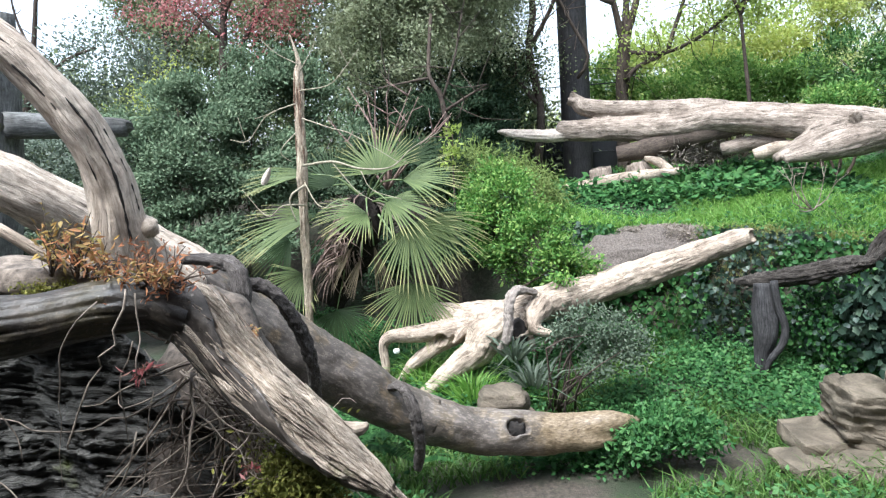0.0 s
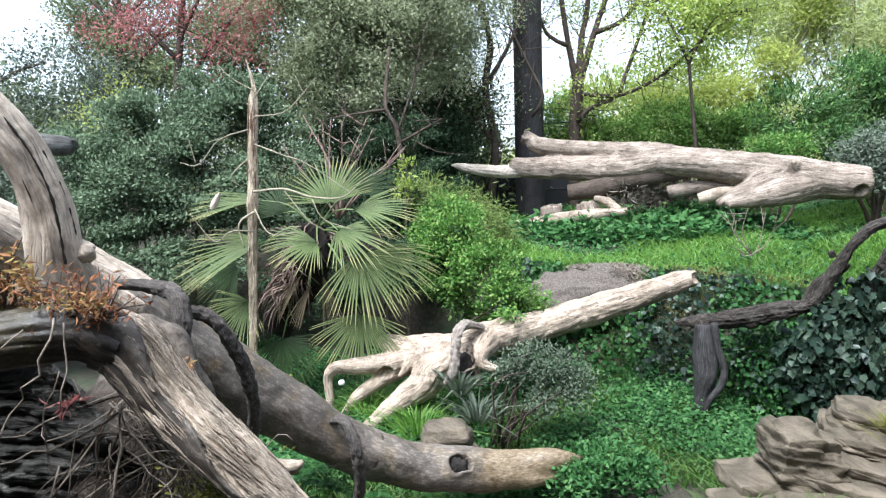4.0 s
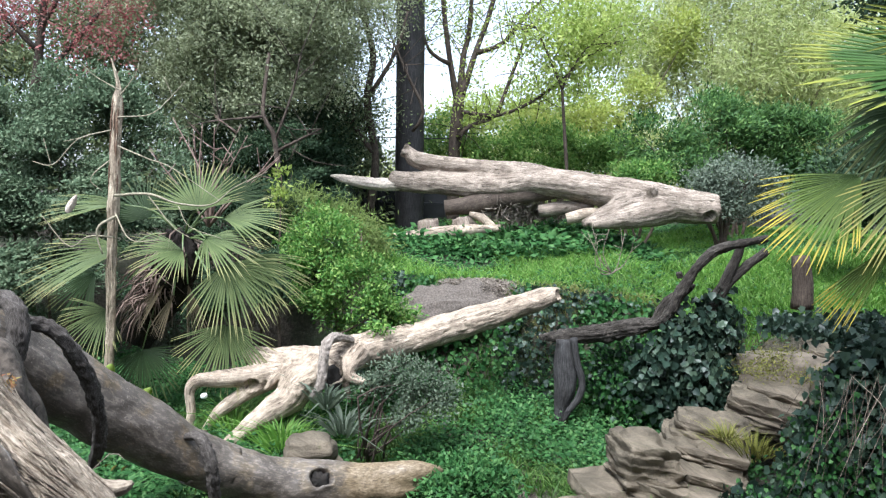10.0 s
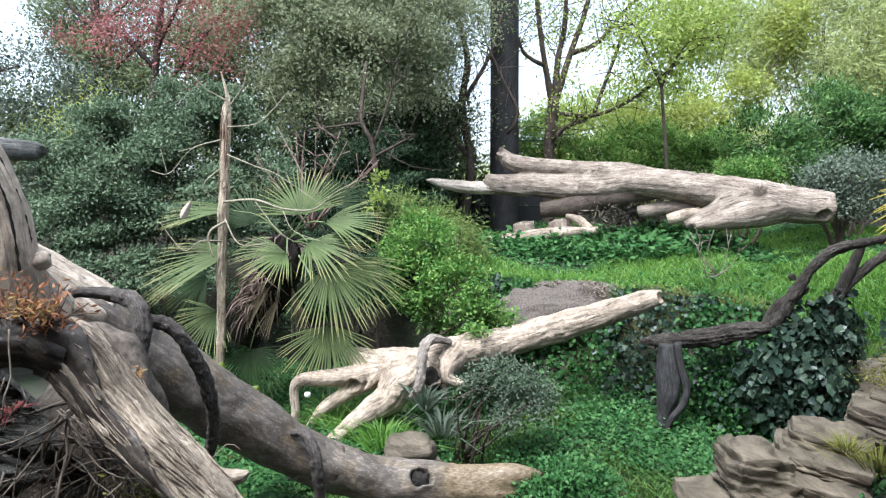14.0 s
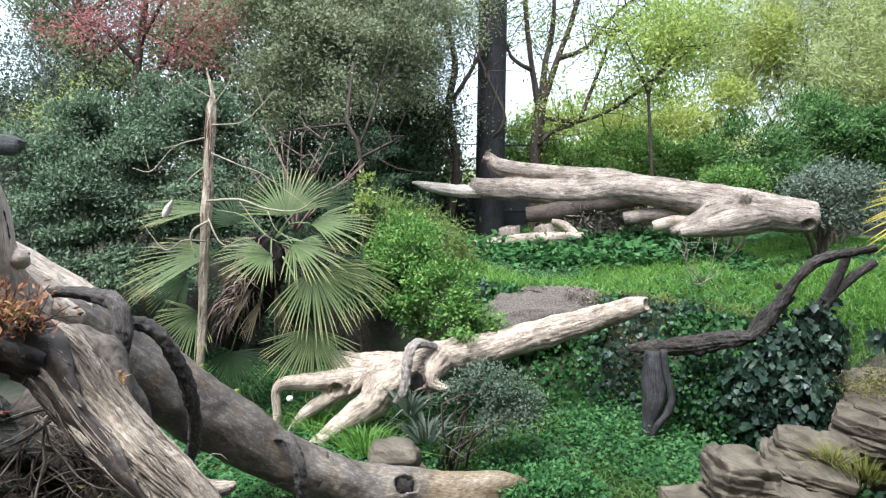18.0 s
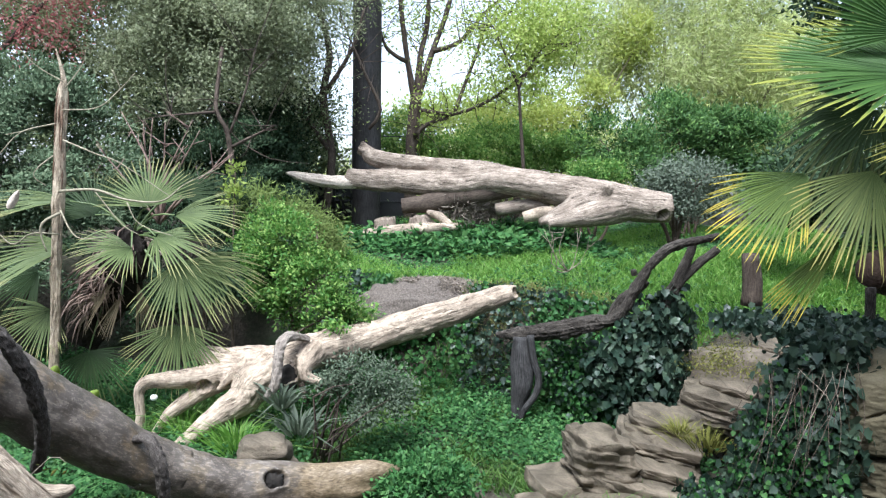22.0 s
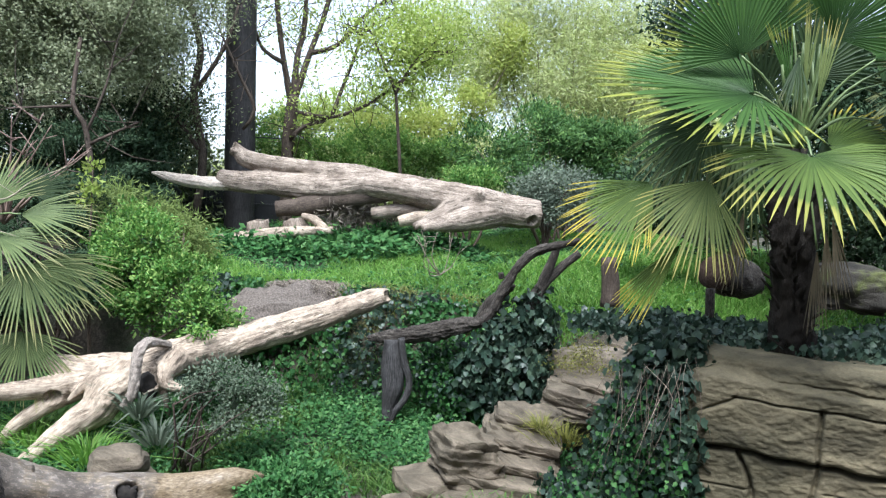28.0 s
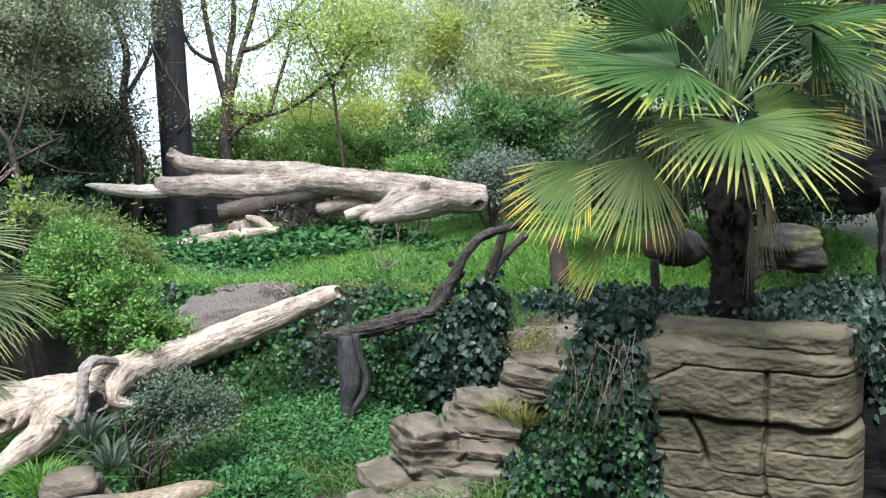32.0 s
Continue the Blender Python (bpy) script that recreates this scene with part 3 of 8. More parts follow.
def shaggy(name, points, n, parent, material, seed, thick=(0.002, 0.0065), span=(0.06, 0.3)):
    """Loose fibres and bark strips lying along a limb, their ends lifted a little."""
    rng = np.random.default_rng(seed)
    s = spline(points, 0.015)
    c, r = s[:, :3], s[:, 3]
    d = np.gradient(c, axis=0)
    d /= np.linalg.norm(d, axis=1)[:, None]
    step = np.linalg.norm(c[1] - c[0])
    arrays = []
    for _ in range(n):
        ln = rng.uniform(*span)
        k = max(4, int(ln / step))
        i = rng.integers(0, max(1, len(c) - k - 1))
        g = rng.uniform(-0.2, math.pi + 0.6)
        th = rng.uniform(*thick)
        pts = []
        for j in np.linspace(0, k, 5).astype(int):
            m = min(i + j, len(c) - 1)
            a = np.array([0.0, 1.0, 0.1]) - d[m] * d[m][1]
            a /= np.linalg.norm(a)
            b = np.cross(d[m], a)
            gg = g + rng.normal(0, 0.03)
            t = j / k
            lift = 1.0 + 0.07 * abs(2 * t - 1) ** 3 * rng.uniform(0, 1.6)
            o = (-math.cos(gg) * b * 1.0 - math.sin(gg) * a) * r[m] * lift
            pts.append((*(c[m] + o), th * (1 - abs(2 * t - 1) ** 2 * 0.8)))
        log(name, pts, material, parent, sides=5, step=0.03, rough=0.3, seed=rng.random() * 9)


def leaf_arrays(rng, centres, outward, size, ratio=0.5, fold=0.25, spread=0.9, droop=0.0, facing=None):
    """One folded leaf of four corners at each centre: corners and triangles."""
    n = len(centres)
    d = outward + rng.normal(0, spread, (n, 3))
    d[:, 2] -= droop
    d /= np.linalg.norm(d, axis=1)[:, None] + 1e-9
    s = np.cross(d, rng.normal(0, 1, (n, 3)) if facing is None else facing + rng.normal(0, 0.35, (n, 3)))
    s /= np.linalg.norm(s, axis=1)[:, None] + 1e-9
    nn = np.cross(d, s)
    L = (size * rng.uniform(0.6, 1.35, n))[:, None]
    base = centres
    tip = centres + d * L
    mid = centres + d * L * 0.45 + nn * L * fold * 0.4
    a = mid + s * L * ratio * 0.5
    b = mid - s * L * ratio * 0.5
    v = np.stack([base, a, tip, b], 1).reshape(-1, 3)
    o = np.arange(n)[:, None] * 4
    f = np.stack([o + [0, 1, 2], o + [0, 2, 3]], 1).reshape(-1, 3)
    return v, f


def crown_points(rng, blobs, count, clump=0.18, per=24, shell=0.45, tier=0.7, gap=None):
    """Leaf centres in clumps, most of them near the outside of uneven blobs (x, y, z, rx, ry, rz)."""
    blobs = np.array(blobs, float)
    w = (blobs[:, 3] * blobs[:, 4] + blobs[:, 3] * blobs[:, 5] + blobs[:, 4] * blobs[:, 5])
    k = max(1, count // per)
    which = rng.choice(len(blobs), k, p=w / w.sum())
    d = rng.normal(0, 1, (k, 3))
    d /= np.linalg.norm(d, axis=1)[:, None]
    rad = shell + (1 - shell) * rng.uniform(0, 1, k) ** 0.6
    bump = np.array([1 + 0.28 * noise.noise(Vector(x * 2.3)) for x in d + which[:, None] * 3.7])
    c = blobs[which, :3] + d * blobs[which, 3:] * (rad * bump)[:, None]
    if gap is not None:
        level, grain = gap
        q = np.array([noise.noise(Vector(x * grain)) + 0.5 * noise.noise(Vector(x * grain * 2.3)) for x in c])
        keep = np.nonzero(q > level)[0]
        pick = rng.choice(keep, k)
        c, d = c[pick] + rng.normal(0, clump * 0.4, (k, 3)), d[pick]
    p = np.repeat(c, per, 0) + rng.normal(0, clump, (len(c) * per, 3)) * [1, 1, tier]
    return p, np.repeat(d, per, 0)


def bush(name, blobs, material, count, size, label, category="shrub", clump=0.16, ratio=0.5, stems=5, seed=1, droop=0.1,
         stem_mat=None, shell=0.45, root=None, spread=0.9, group="", per=24, tier=0.7, stem_r=0.018, gap=None):
    """A shrub: several stems from one root, and a crown of single leaves."""
    rng = np.random.default_rng(seed)
    b = np.array(blobs, float)
    if root is None:
        root = (b[:, 0].mean(), b[:, 1].mean(), ground_z(b[:, 0].mean(), b[:, 1].mean()) - 0.05)
    top = empty(name, root)
    for i in range(stems):
        e = b[i % len(b)]
        tip = e[:3] + rng.normal(0, 0.35, 3) * e[3:]
        mid = (np.array(root) + tip) / 2 + rng.normal(0, 0.12, 3)
        r0 = stem_r * (1 + 0.66 * rng.random())
        st = np.array(root) + rng.normal(0, 0.06, 3) * [1, 1, 0]
        log("stem", [(*st, r0), (*mid, r0 * 0.7), (*tip, r0 * 0.25)], stem_mat or M_brown, top, sides=6, step=0.2)
    p, d = crown_points(rng, blobs, count, clump, per, shell, tier, gap)
    d = d * 0.6 + [0, 0, 0.35]
    v, f = leaf_arrays(rng, p, d, size, ratio, droop=droop, spread=spread, facing=d * 1.4 + np.array([0, -0.2, 0.9]) + rng.normal(0, 0.45 if tier > 0.5 else 0.2, d.shape))
    raw("crown", v, f, material, top)
    return tagged(settle(top), label, category, group)


def settle(top):
    """Lets parts that were built in world places stay there under their thing."""
    inv = Matrix.Translation(top.location).inverted()
    for o in top.children:
        o.matrix_parent_inverse = inv
    return top


# ---- ground ----
EDGE_X = [-8, -4, -1.6, -0.6, 0.2, 0.8, 1.6, 2.2, 2.9, 3.3, 4.0, 6, 12]
EDGE_Y = [9.5, 9.2, 8.9, 8.2, 7.55, 7.2, 6.85, 6.5, 6.15, 5.95, 5.7, 5.5, 5.5]


def smooth(a, b, x):
    t = np.clip((x - a) / (b - a), 0, 1)
    return t * t * (3 - 2 * t)


def ground_grid(x, y):
    e = np.interp(x, EDGE_X, EDGE_Y)
    steep = smooth(2.7, 3.4, x)
    z = 0.04 + 0.05 * np.sin(x * 1.7 + y) + 0.04 * np.sin(y * 2.3 - x)
    z = z + 0.06 * np.clip(y - 4.6, 0, 3) * (1 - steep)
    bank = smooth(-0.3, 0.32, y - e) * (1 - steep) + smooth(-0.9, 0.9, y - e - 0.2) * steep
    z = z + bank * (0.98 - 0.12 * steep) + np.clip(y - e, 0, 2.6) * 0.16
    z = z + 0.12 * np.clip(x - 3.0, 0, 2) * bank
    planter = smooth(2.75, 3.2, x) * smooth(3.55, 3.8, y) * (1 - smooth(4.4, 5.2, y))
    z = np.maximum(z, 1.3 * planter)
    far = smooth(11, 30, np.hypot(x, y))
    z = z * (1 - far) + 1.5 * far
    return z


def ground_z(x, y):
    return float(ground_grid(np.array([x]), np.array([y]))[0])


def build_ground():
    xs = np.concatenate([[-900, -200, -60, -25, -14], np.arange(-9, 9.01, 0.09), [14, 25, 60, 200, 900]])
    ys = np.concatenate([[-900, -200, -60, -20, -8, -3], np.arange(0, 13.01, 0.09), [16, 22, 40, 90, 300, 900]])
    X, Y = np.meshgrid(xs, ys)
    Z = ground_grid(X, Y)
    rng = np.random.default_rng(4)
    inner = (np.abs(X) < 9) & (Y > 0) & (Y < 13)
    Z = Z + inner * rng.normal(0, 0.008, X.shape)
    v = np.stack([X, Y, Z], -1).reshape(-1, 3)
    w, h = len(xs), len(ys)
    i = (np.arange(h - 1)[:, None] * w + np.arange(w - 1)).ravel()
    f = np.stack([i, i + 1, i + w + 1, i + w], 1)
    return tagged(raw("ground", v, f, M_soil, smooth=True), "dark earth bank rising to a grassy terrace", "ground", kind="structure")


build_ground()


# ---- unseen walls and roof added round the camera to block light ----
def slab(name, lo, hi, material, label):
    bm = bmesh.new()
    bmesh.ops.create_cube(bm, size=1.0)
    for v in bm.verts:
        v.co = Vector([(a + b) / 2 + c * (b - a) for a, b, c in zip(lo, hi, v.co)])
    return tagged(part(name, bm, material), label, "wall", kind="structure")


# None of these is in view; they only keep sky light off near faces.
M_blocker = plain_material("dark_light_blocker", (0.035, 0.03, 0.026), (0.06, 0.052, 0.045), 0.8, 6)
slab("wall_south", (-7, -2.2, -0.2), (7, -2.0, 3.6), M_blocker, "unseen dark wall added behind the camera to block light")
slab("wall_east", (7, -2.2, -0.2), (7.2, 0.9, 3.6), M_blocker, "unseen dark end wall added to block light")
slab("wall_west", (-7.2, -2.2, -0.2), (-7, 0.9, 3.6), M_blocker, "unseen dark end wall added to block light")
slab("wall_sill", (-7, 0.4, -0.2), (7, 0.55, 1.1), M_blocker, "unseen dark sill added below the view to block light")
slab("ceiling", (-7.2, -2.2, 3.6), (7.2, 0.25, 3.75), M_blocker, "unseen dark roof added over the camera to block light")

# ---- big fallen log ----
def fallen_log():
    top = empty("fallen_log", (-0.86, 4.00, 0.67))
    log("trunk", [(-1.99, 3.42, 1.72, 0.157), (-1.89, 3.50, 1.63, 0.167), (-1.63, 3.75, 1.29, 0.185), (-1.31, 4.00, 0.95, 0.171), (-0.97, 4.25, 0.63, 0.157), (-0.85, 4.31, 0.55, 0.152)], M_smooth, top,
        sides=56, step=0.025, rough=0.14, ridges=0.03, crust=0.012, crust_k=24, seed=3.1)
    fused("lower_trunk", [[(-1.03, 4.20, 0.68, 0.159), (-0.91, 4.28, 0.59, 0.154), (-0.58, 4.45, 0.42, 0.149), (-0.11, 4.63, 0.32, 0.142)], [(-0.11, 4.63, 0.32, 0.142), (0.06, 4.68, 0.33, 0.109), (0.31, 4.74, 0.34, 0.083), (0.50, 4.80, 0.33, 0.034)],
                          [(-0.07, 4.60, 0.31, 0.112), (0.15, 4.65, 0.26, 0.067), (0.34, 4.70, 0.26, 0.034)], [(0.01, 4.72, 0.35, 0.076), (0.20, 4.76, 0.36, 0.046)]], M_log_end, top, "paler lower part with a rotten tan end",
          voxel=0.012, ease=3, ridges=0.01, plates=0.004, plate_n=16, plate_len=0.6, lumps=0.09, lump_k=5, dents=[((-0.33, 4.44, 0.44), 0.062, 0.09), ((-0.28, 4.46, 0.44), 0.05, 0.07)], seed=3.1)
    log("upper_trunk", [(-2.58, 2.80, 2.35, 0.111), (-2.36, 3.00, 2.16, 0.123), (-2.15, 3.25, 1.93, 0.141), (-1.89, 3.50, 1.63, 0.170)], M_bleach, top, "pale weathered upper part", sides=64, step=0.02, rough=0.14, ridges=0.06, plates=0.03, plate_n=18, plate_len=0.5, seed=3.1)
    log("upright_limb", [(-1.49, 2.35, 1.87, 0.116), (-1.48, 2.25, 2.02, 0.088), (-1.47, 2.20, 2.20, 0.073), (-1.50, 2.15, 2.36, 0.069), (-1.57, 2.10, 2.51, 0.064), (-1.69, 2.05, 2.66, 0.059), (-1.85, 2.00, 2.75, 0.053)], M_bleach, top, "pale upright limb", sides=120, step=0.012,
        rough=0.2, ridges=0.02, plates=0.02, plate_n=5, plate_len=0.5, crust=0.014, crust_k=30, seed=8.3, rings=3.0)
    limb = [(-1.48, 2.25, 2.02, 0.088), (-1.47, 2.20, 2.20, 0.073), (-1.50, 2.15, 2.36, 0.069), (-1.57, 2.10, 2.51, 0.064), (-1.69, 2.05, 2.66, 0.059), (-1.85, 2.00, 2.75, 0.053)]
    for turn, a, b in ((0.25, 0, 6), (-0.5, 1, 5), (0.9, 0, 3)):
        out = np.array((0.55 * math.cos(turn) + 0.84 * math.sin(turn), -0.84 * math.cos(turn) + 0.55 * math.sin(turn), 0.15))
        log("crack", [(*(np.array(q[:3]) + out * (q[3] * 0.985) + [0, 0, 0.01 * math.sin(9 * q[2])]), 0.0035) for q in limb[a:b]], M_hollow, top, "long dark drying crack", sides=6, step=0.012, rough=0.5, crust=0.8, crust_k=60, seed=turn)
    log("knot_hole", [(-0.31, 4.425, 0.43, 0.05), (-0.31, 4.47, 0.42, 0.06), (-0.31, 4.54, 0.40, 0.073)], M_hollow, top, "black plug giving the rotten knot hole its dark depth", sides=36, step=0.006, rough=0.7, crust=0.35, crust_k=45, seed=2.0)
    log("stub", [(-1.50, 2.36, 2.03, 0.046), (-1.43, 2.30, 2.05, 0.045), (-1.38, 2.25, 2.06, 0.033), (-1.36, 2.23, 2.07, 0.016)], M_bleach, top, sides=20, step=0.01, rough=0.35, crust=0.05, seed=1.2)
    return tagged(settle(top), "smooth brown fallen tree trunk with a hollow knot", "log")


fallen_log()


def broken_branch():
    top = empty("broken_branch", (-1.01, 1.75, 1.79))
    log("limb", [(-1.52, 1.55, 1.89, 0.079), (-1.35, 1.60, 1.90, 0.067), (-1.23, 1.68, 1.91, 0.067), (-1.12, 1.74, 1.91, 0.071), (-1.02, 1.78, 1.87, 0.084), (-0.93, 1.78, 1.75, 0.079), (-0.82, 1.75, 1.65, 0.075), (-0.70, 1.72, 1.56, 0.068),
                 (-0.62, 1.70, 1.50, 0.056), (-0.55, 1.69, 1.45, 0.037), (-0.50, 1.68, 1.41, 0.017)], M_split, top, swell=0.93, sides=170, step=0.009, rough=0.14, ridges=0.05, plates=0.13, plate_n=19, plate_len=0.16, jag=0.1, seed=5.5, rings=3.5)
    log("bark", [(-1.52, 1.55, 1.89, 0.079), (-1.35, 1.60, 1.90, 0.067), (-1.23, 1.68, 1.91, 0.067), (-1.12, 1.74, 1.91, 0.071), (-1.04, 1.78, 1.88, 0.083)], M_darkbark, top, "dark mossy bark", sides=80, step=0.012, rough=0.16, plates=0.04, plate_n=15, plate_len=0.25, seed=5.5,
        sector=((70, 75, 140), (350, 350, 350)), swell=1.07)
    log("bark", [(-1.08, 1.76, 1.90, 0.078), (-1.02, 1.78, 1.87, 0.084), (-0.93, 1.78, 1.75, 0.079), (-0.82, 1.75, 1.65, 0.075), (-0.70, 1.72, 1.56, 0.068), (-0.62, 1.70, 1.50, 0.052)], M_barkskin, top, "grey-brown bark left on the underside", sides=80, step=0.012, rough=0.16, plates=0.02, plate_n=9,
        plate_len=0.2, crust=0.02, seed=5.5, sector=((105, 168, 205), (350, 350, 350)), swell=1.07)
    shaggy("bark_strip", [(-1.06, 1.76, 1.92, 0.072), (-1.02, 1.78, 1.87, 0.084), (-0.93, 1.78, 1.75, 0.079), (-0.82, 1.75, 1.65, 0.075), (-0.70, 1.72, 1.56, 0.068), (-0.61, 1.70, 1.49, 0.050), (-0.53, 1.68, 1.43, 0.014)], 130, top, M_split, 12, (0.0016, 0.005), (0.06, 0.26))
    shaggy("splinter", [(-0.76, 1.74, 1.60, 0.067), (-0.67, 1.71, 1.54, 0.058), (-0.60, 1.70, 1.48, 0.045), (-0.54, 1.69, 1.44, 0.026), (-0.49, 1.68, 1.40, 0.007)], 46, top, M_split, 15, (0.003, 0.009), (0.08, 0.2))
    log("splinter", [(-0.72, 1.80, 1.58, 0.029), (-0.67, 1.82, 1.53, 0.027), (-0.62, 1.85, 1.52, 0.018), (-0.60, 1.86, 1.53, 0.006)], M_pale, top, sides=30, step=0.01, rough=0.3, plates=0.16, plate_n=9, plate_len=0.06, seed=2.2)
    return tagged(settle(top), "broken grey branch with split shaggy bark over the rock", "branch")


broken_branch()


# ---- middle log ----
def middle_log():
    top = empty("driftwood_log", (-0.62, 5.90, 0.61))
    fused("trunk", [
        [(1.72, 6.50, 1.31, 0.067), (1.62, 6.48, 1.29, 0.092), (1.30, 6.40, 1.20, 0.111), (0.83, 6.30, 1.07, 0.125), (0.33, 6.20, 0.95, 0.138), (-0.06, 6.10, 0.87, 0.150), (-0.39, 6.00, 0.80, 0.143), (-0.63, 5.95, 0.73, 0.128)],
        [(-0.44, 5.98, 0.76, 0.172), (-0.58, 5.90, 0.66, 0.155), (-0.66, 5.85, 0.53, 0.13), (-0.81, 5.78, 0.45, 0.1), (-0.97, 5.70, 0.34, 0.07), (-1.14, 5.62, 0.22, 0.045), (-1.19, 5.60, 0.17, 0.023)],
        [(-0.44, 6.02, 0.79, 0.134), (-0.69, 6.05, 0.78, 0.13), (-0.88, 6.08, 0.80, 0.1), (-1.03, 6.08, 0.83, 0.07), (-1.10, 6.08, 0.82, 0.03)],
        [(-0.63, 6.00, 0.73, 0.12), (-0.87, 6.00, 0.69, 0.105), (-1.11, 5.97, 0.67, 0.08), (-1.29, 5.94, 0.665, 0.068), (-1.40, 5.92, 0.66, 0.06), (-1.46, 5.91, 0.62, 0.05), (-1.475, 5.90, 0.54, 0.04), (-1.46, 5.88, 0.39, 0.036), (-1.48, 5.86, 0.24, 0.04)],
        [(-0.78, 6.02, 0.67, 0.09), (-0.97, 6.00, 0.58, 0.078), (-1.11, 5.97, 0.49, 0.066), (-1.26, 5.95, 0.38, 0.052), (-1.37, 5.93, 0.23, 0.029)],
        [(-0.13, 6.00, 0.87, 0.115), (-0.19, 5.85, 0.79, 0.079), (-0.17, 5.78, 0.72, 0.051), (-0.07, 5.74, 0.70, 0.032), (-0.01, 5.70, 0.68, 0.014)],
        [(-0.22, 5.90, 0.80, 0.056), (-0.28, 5.82, 0.71, 0.037), (-0.33, 5.80, 0.65, 0.014)],
        [(-0.73, 5.95, 0.76, 0.047), (-0.81, 5.88, 0.66, 0.033), (-0.87, 5.85, 0.60, 0.014)],
    ], M_pale, top, voxel=0.012, ease=1, ridges=0.03, plates=0.03, plate_n=13, plate_len=0.25, lumps=0.13, lump_k=6, seed=4.4,
        dents=[((-0.3, 5.86, 0.75), 0.11, 0.13), ((-0.98, 5.9, 0.62), 0.06, 0.06), ((-0.48, 5.86, 0.86), 0.04, 0.03), ((1.70, 6.45, 1.31), 0.05, 0.05), ((-0.63, 5.84, 0.74), 0.05, 0.04)])
    # A solid black lump takes the place of shade among the roots.
    log("hollow", [(-0.33, 5.80, 0.80, 0.03), (-0.31, 5.82, 0.74, 0.055), (-0.30, 5.82, 0.66, 0.05), (-0.31, 5.84, 0.58, 0.03)], M_hollow, top, "black lump standing for the shade between the roots", sides=16, step=0.02, rough=0.6, crust=0.3, seed=4.0)
    return tagged(settle(top), "bleached driftwood log with gnarled roots propped on the bank", "log")


middle_log()


# ---- upper log ----
def upper_log():
    top = empty("upper_log", (3.36, 8.30, 1.94))
    fused("trunk", [
        [(0.22, 9.90, 2.32, 0.139), (0.87, 9.70, 2.30, 0.152), (1.56, 9.30, 2.28, 0.167), (2.06, 9.05, 2.35, 0.170), (2.76, 8.70, 2.26, 0.197), (3.24, 8.45, 2.16, 0.231), (3.73, 8.28, 2.09, 0.201), (4.04, 8.20, 2.07, 0.173)],
        [(0.37, 10.00, 2.75, 0.101), (0.47, 9.98, 2.70, 0.093), (0.63, 9.90, 2.59, 0.123), (1.33, 9.60, 2.53, 0.105), (1.89, 9.20, 2.46, 0.136), (2.34, 8.95, 2.36, 0.154), (2.77, 8.75, 2.29, 0.137)],
        [(3.34, 8.44, 2.18, 0.185), (2.98, 8.36, 2.09, 0.157), (2.72, 8.26, 1.99, 0.104), (2.41, 8.16, 1.87, 0.045)],
        [(3.49, 8.32, 2.06, 0.182), (3.10, 8.24, 1.98, 0.155), (2.78, 8.16, 1.91, 0.096), (2.50, 8.10, 1.86, 0.044)],
        [(1.89, 9.15, 2.52, 0.057), (1.91, 9.13, 2.59, 0.050)],
        [(3.28, 8.30, 2.29, 0.052), (3.23, 8.20, 2.26, 0.064)],
    ], M_grey, top, voxel=0.017, ease=2, ridges=0.05, plates=0.03, plate_n=19, plate_len=0.5, lumps=0.08, lump_k=5, seed=2.9,
        dents=[((3.88, 8.06, 1.98), 0.075, 0.14), ((0.41, 9.90, 2.78), 0.06, 0.06), ((0.23, 9.85, 2.32), 0.08, 0.06)])
    log("limb", [(-0.59, 9.72, 2.37, 0.015), (-0.48, 9.72, 2.35, 0.046), (-0.30, 9.74, 2.31, 0.068), (0.04, 9.80, 2.27, 0.084), (0.35, 9.86, 2.28, 0.085)], M_white, top, "pale split tip", sides=36, step=0.025, rough=0.15, plates=0.1, plate_n=11, plate_len=0.3, seed=3.7)
    # Lower limb in darker bark: the shade beneath the trunk is in its colour.
    log("limb", [(0.92, 9.40, 1.98, 0.103), (1.42, 9.30, 2.06, 0.124), (1.96, 9.10, 2.19, 0.121), (2.36, 9.00, 2.25, 0.106)], M_bark, top, sides=18, step=0.06, rough=0.15, seed=1.3)
    log("hollow_end", [(3.94, 8.17, 1.97, 0.058), (3.96, 8.21, 1.97, 0.064), (3.99, 8.25, 1.98, 0.052)], M_hollow, top, "black plug giving the hollow broken end its shade", sides=16, step=0.02, rough=0.4, seed=2.6)
    return tagged(settle(top), "huge weathered grey fallen tree on the grassy terrace", "log")


upper_log()


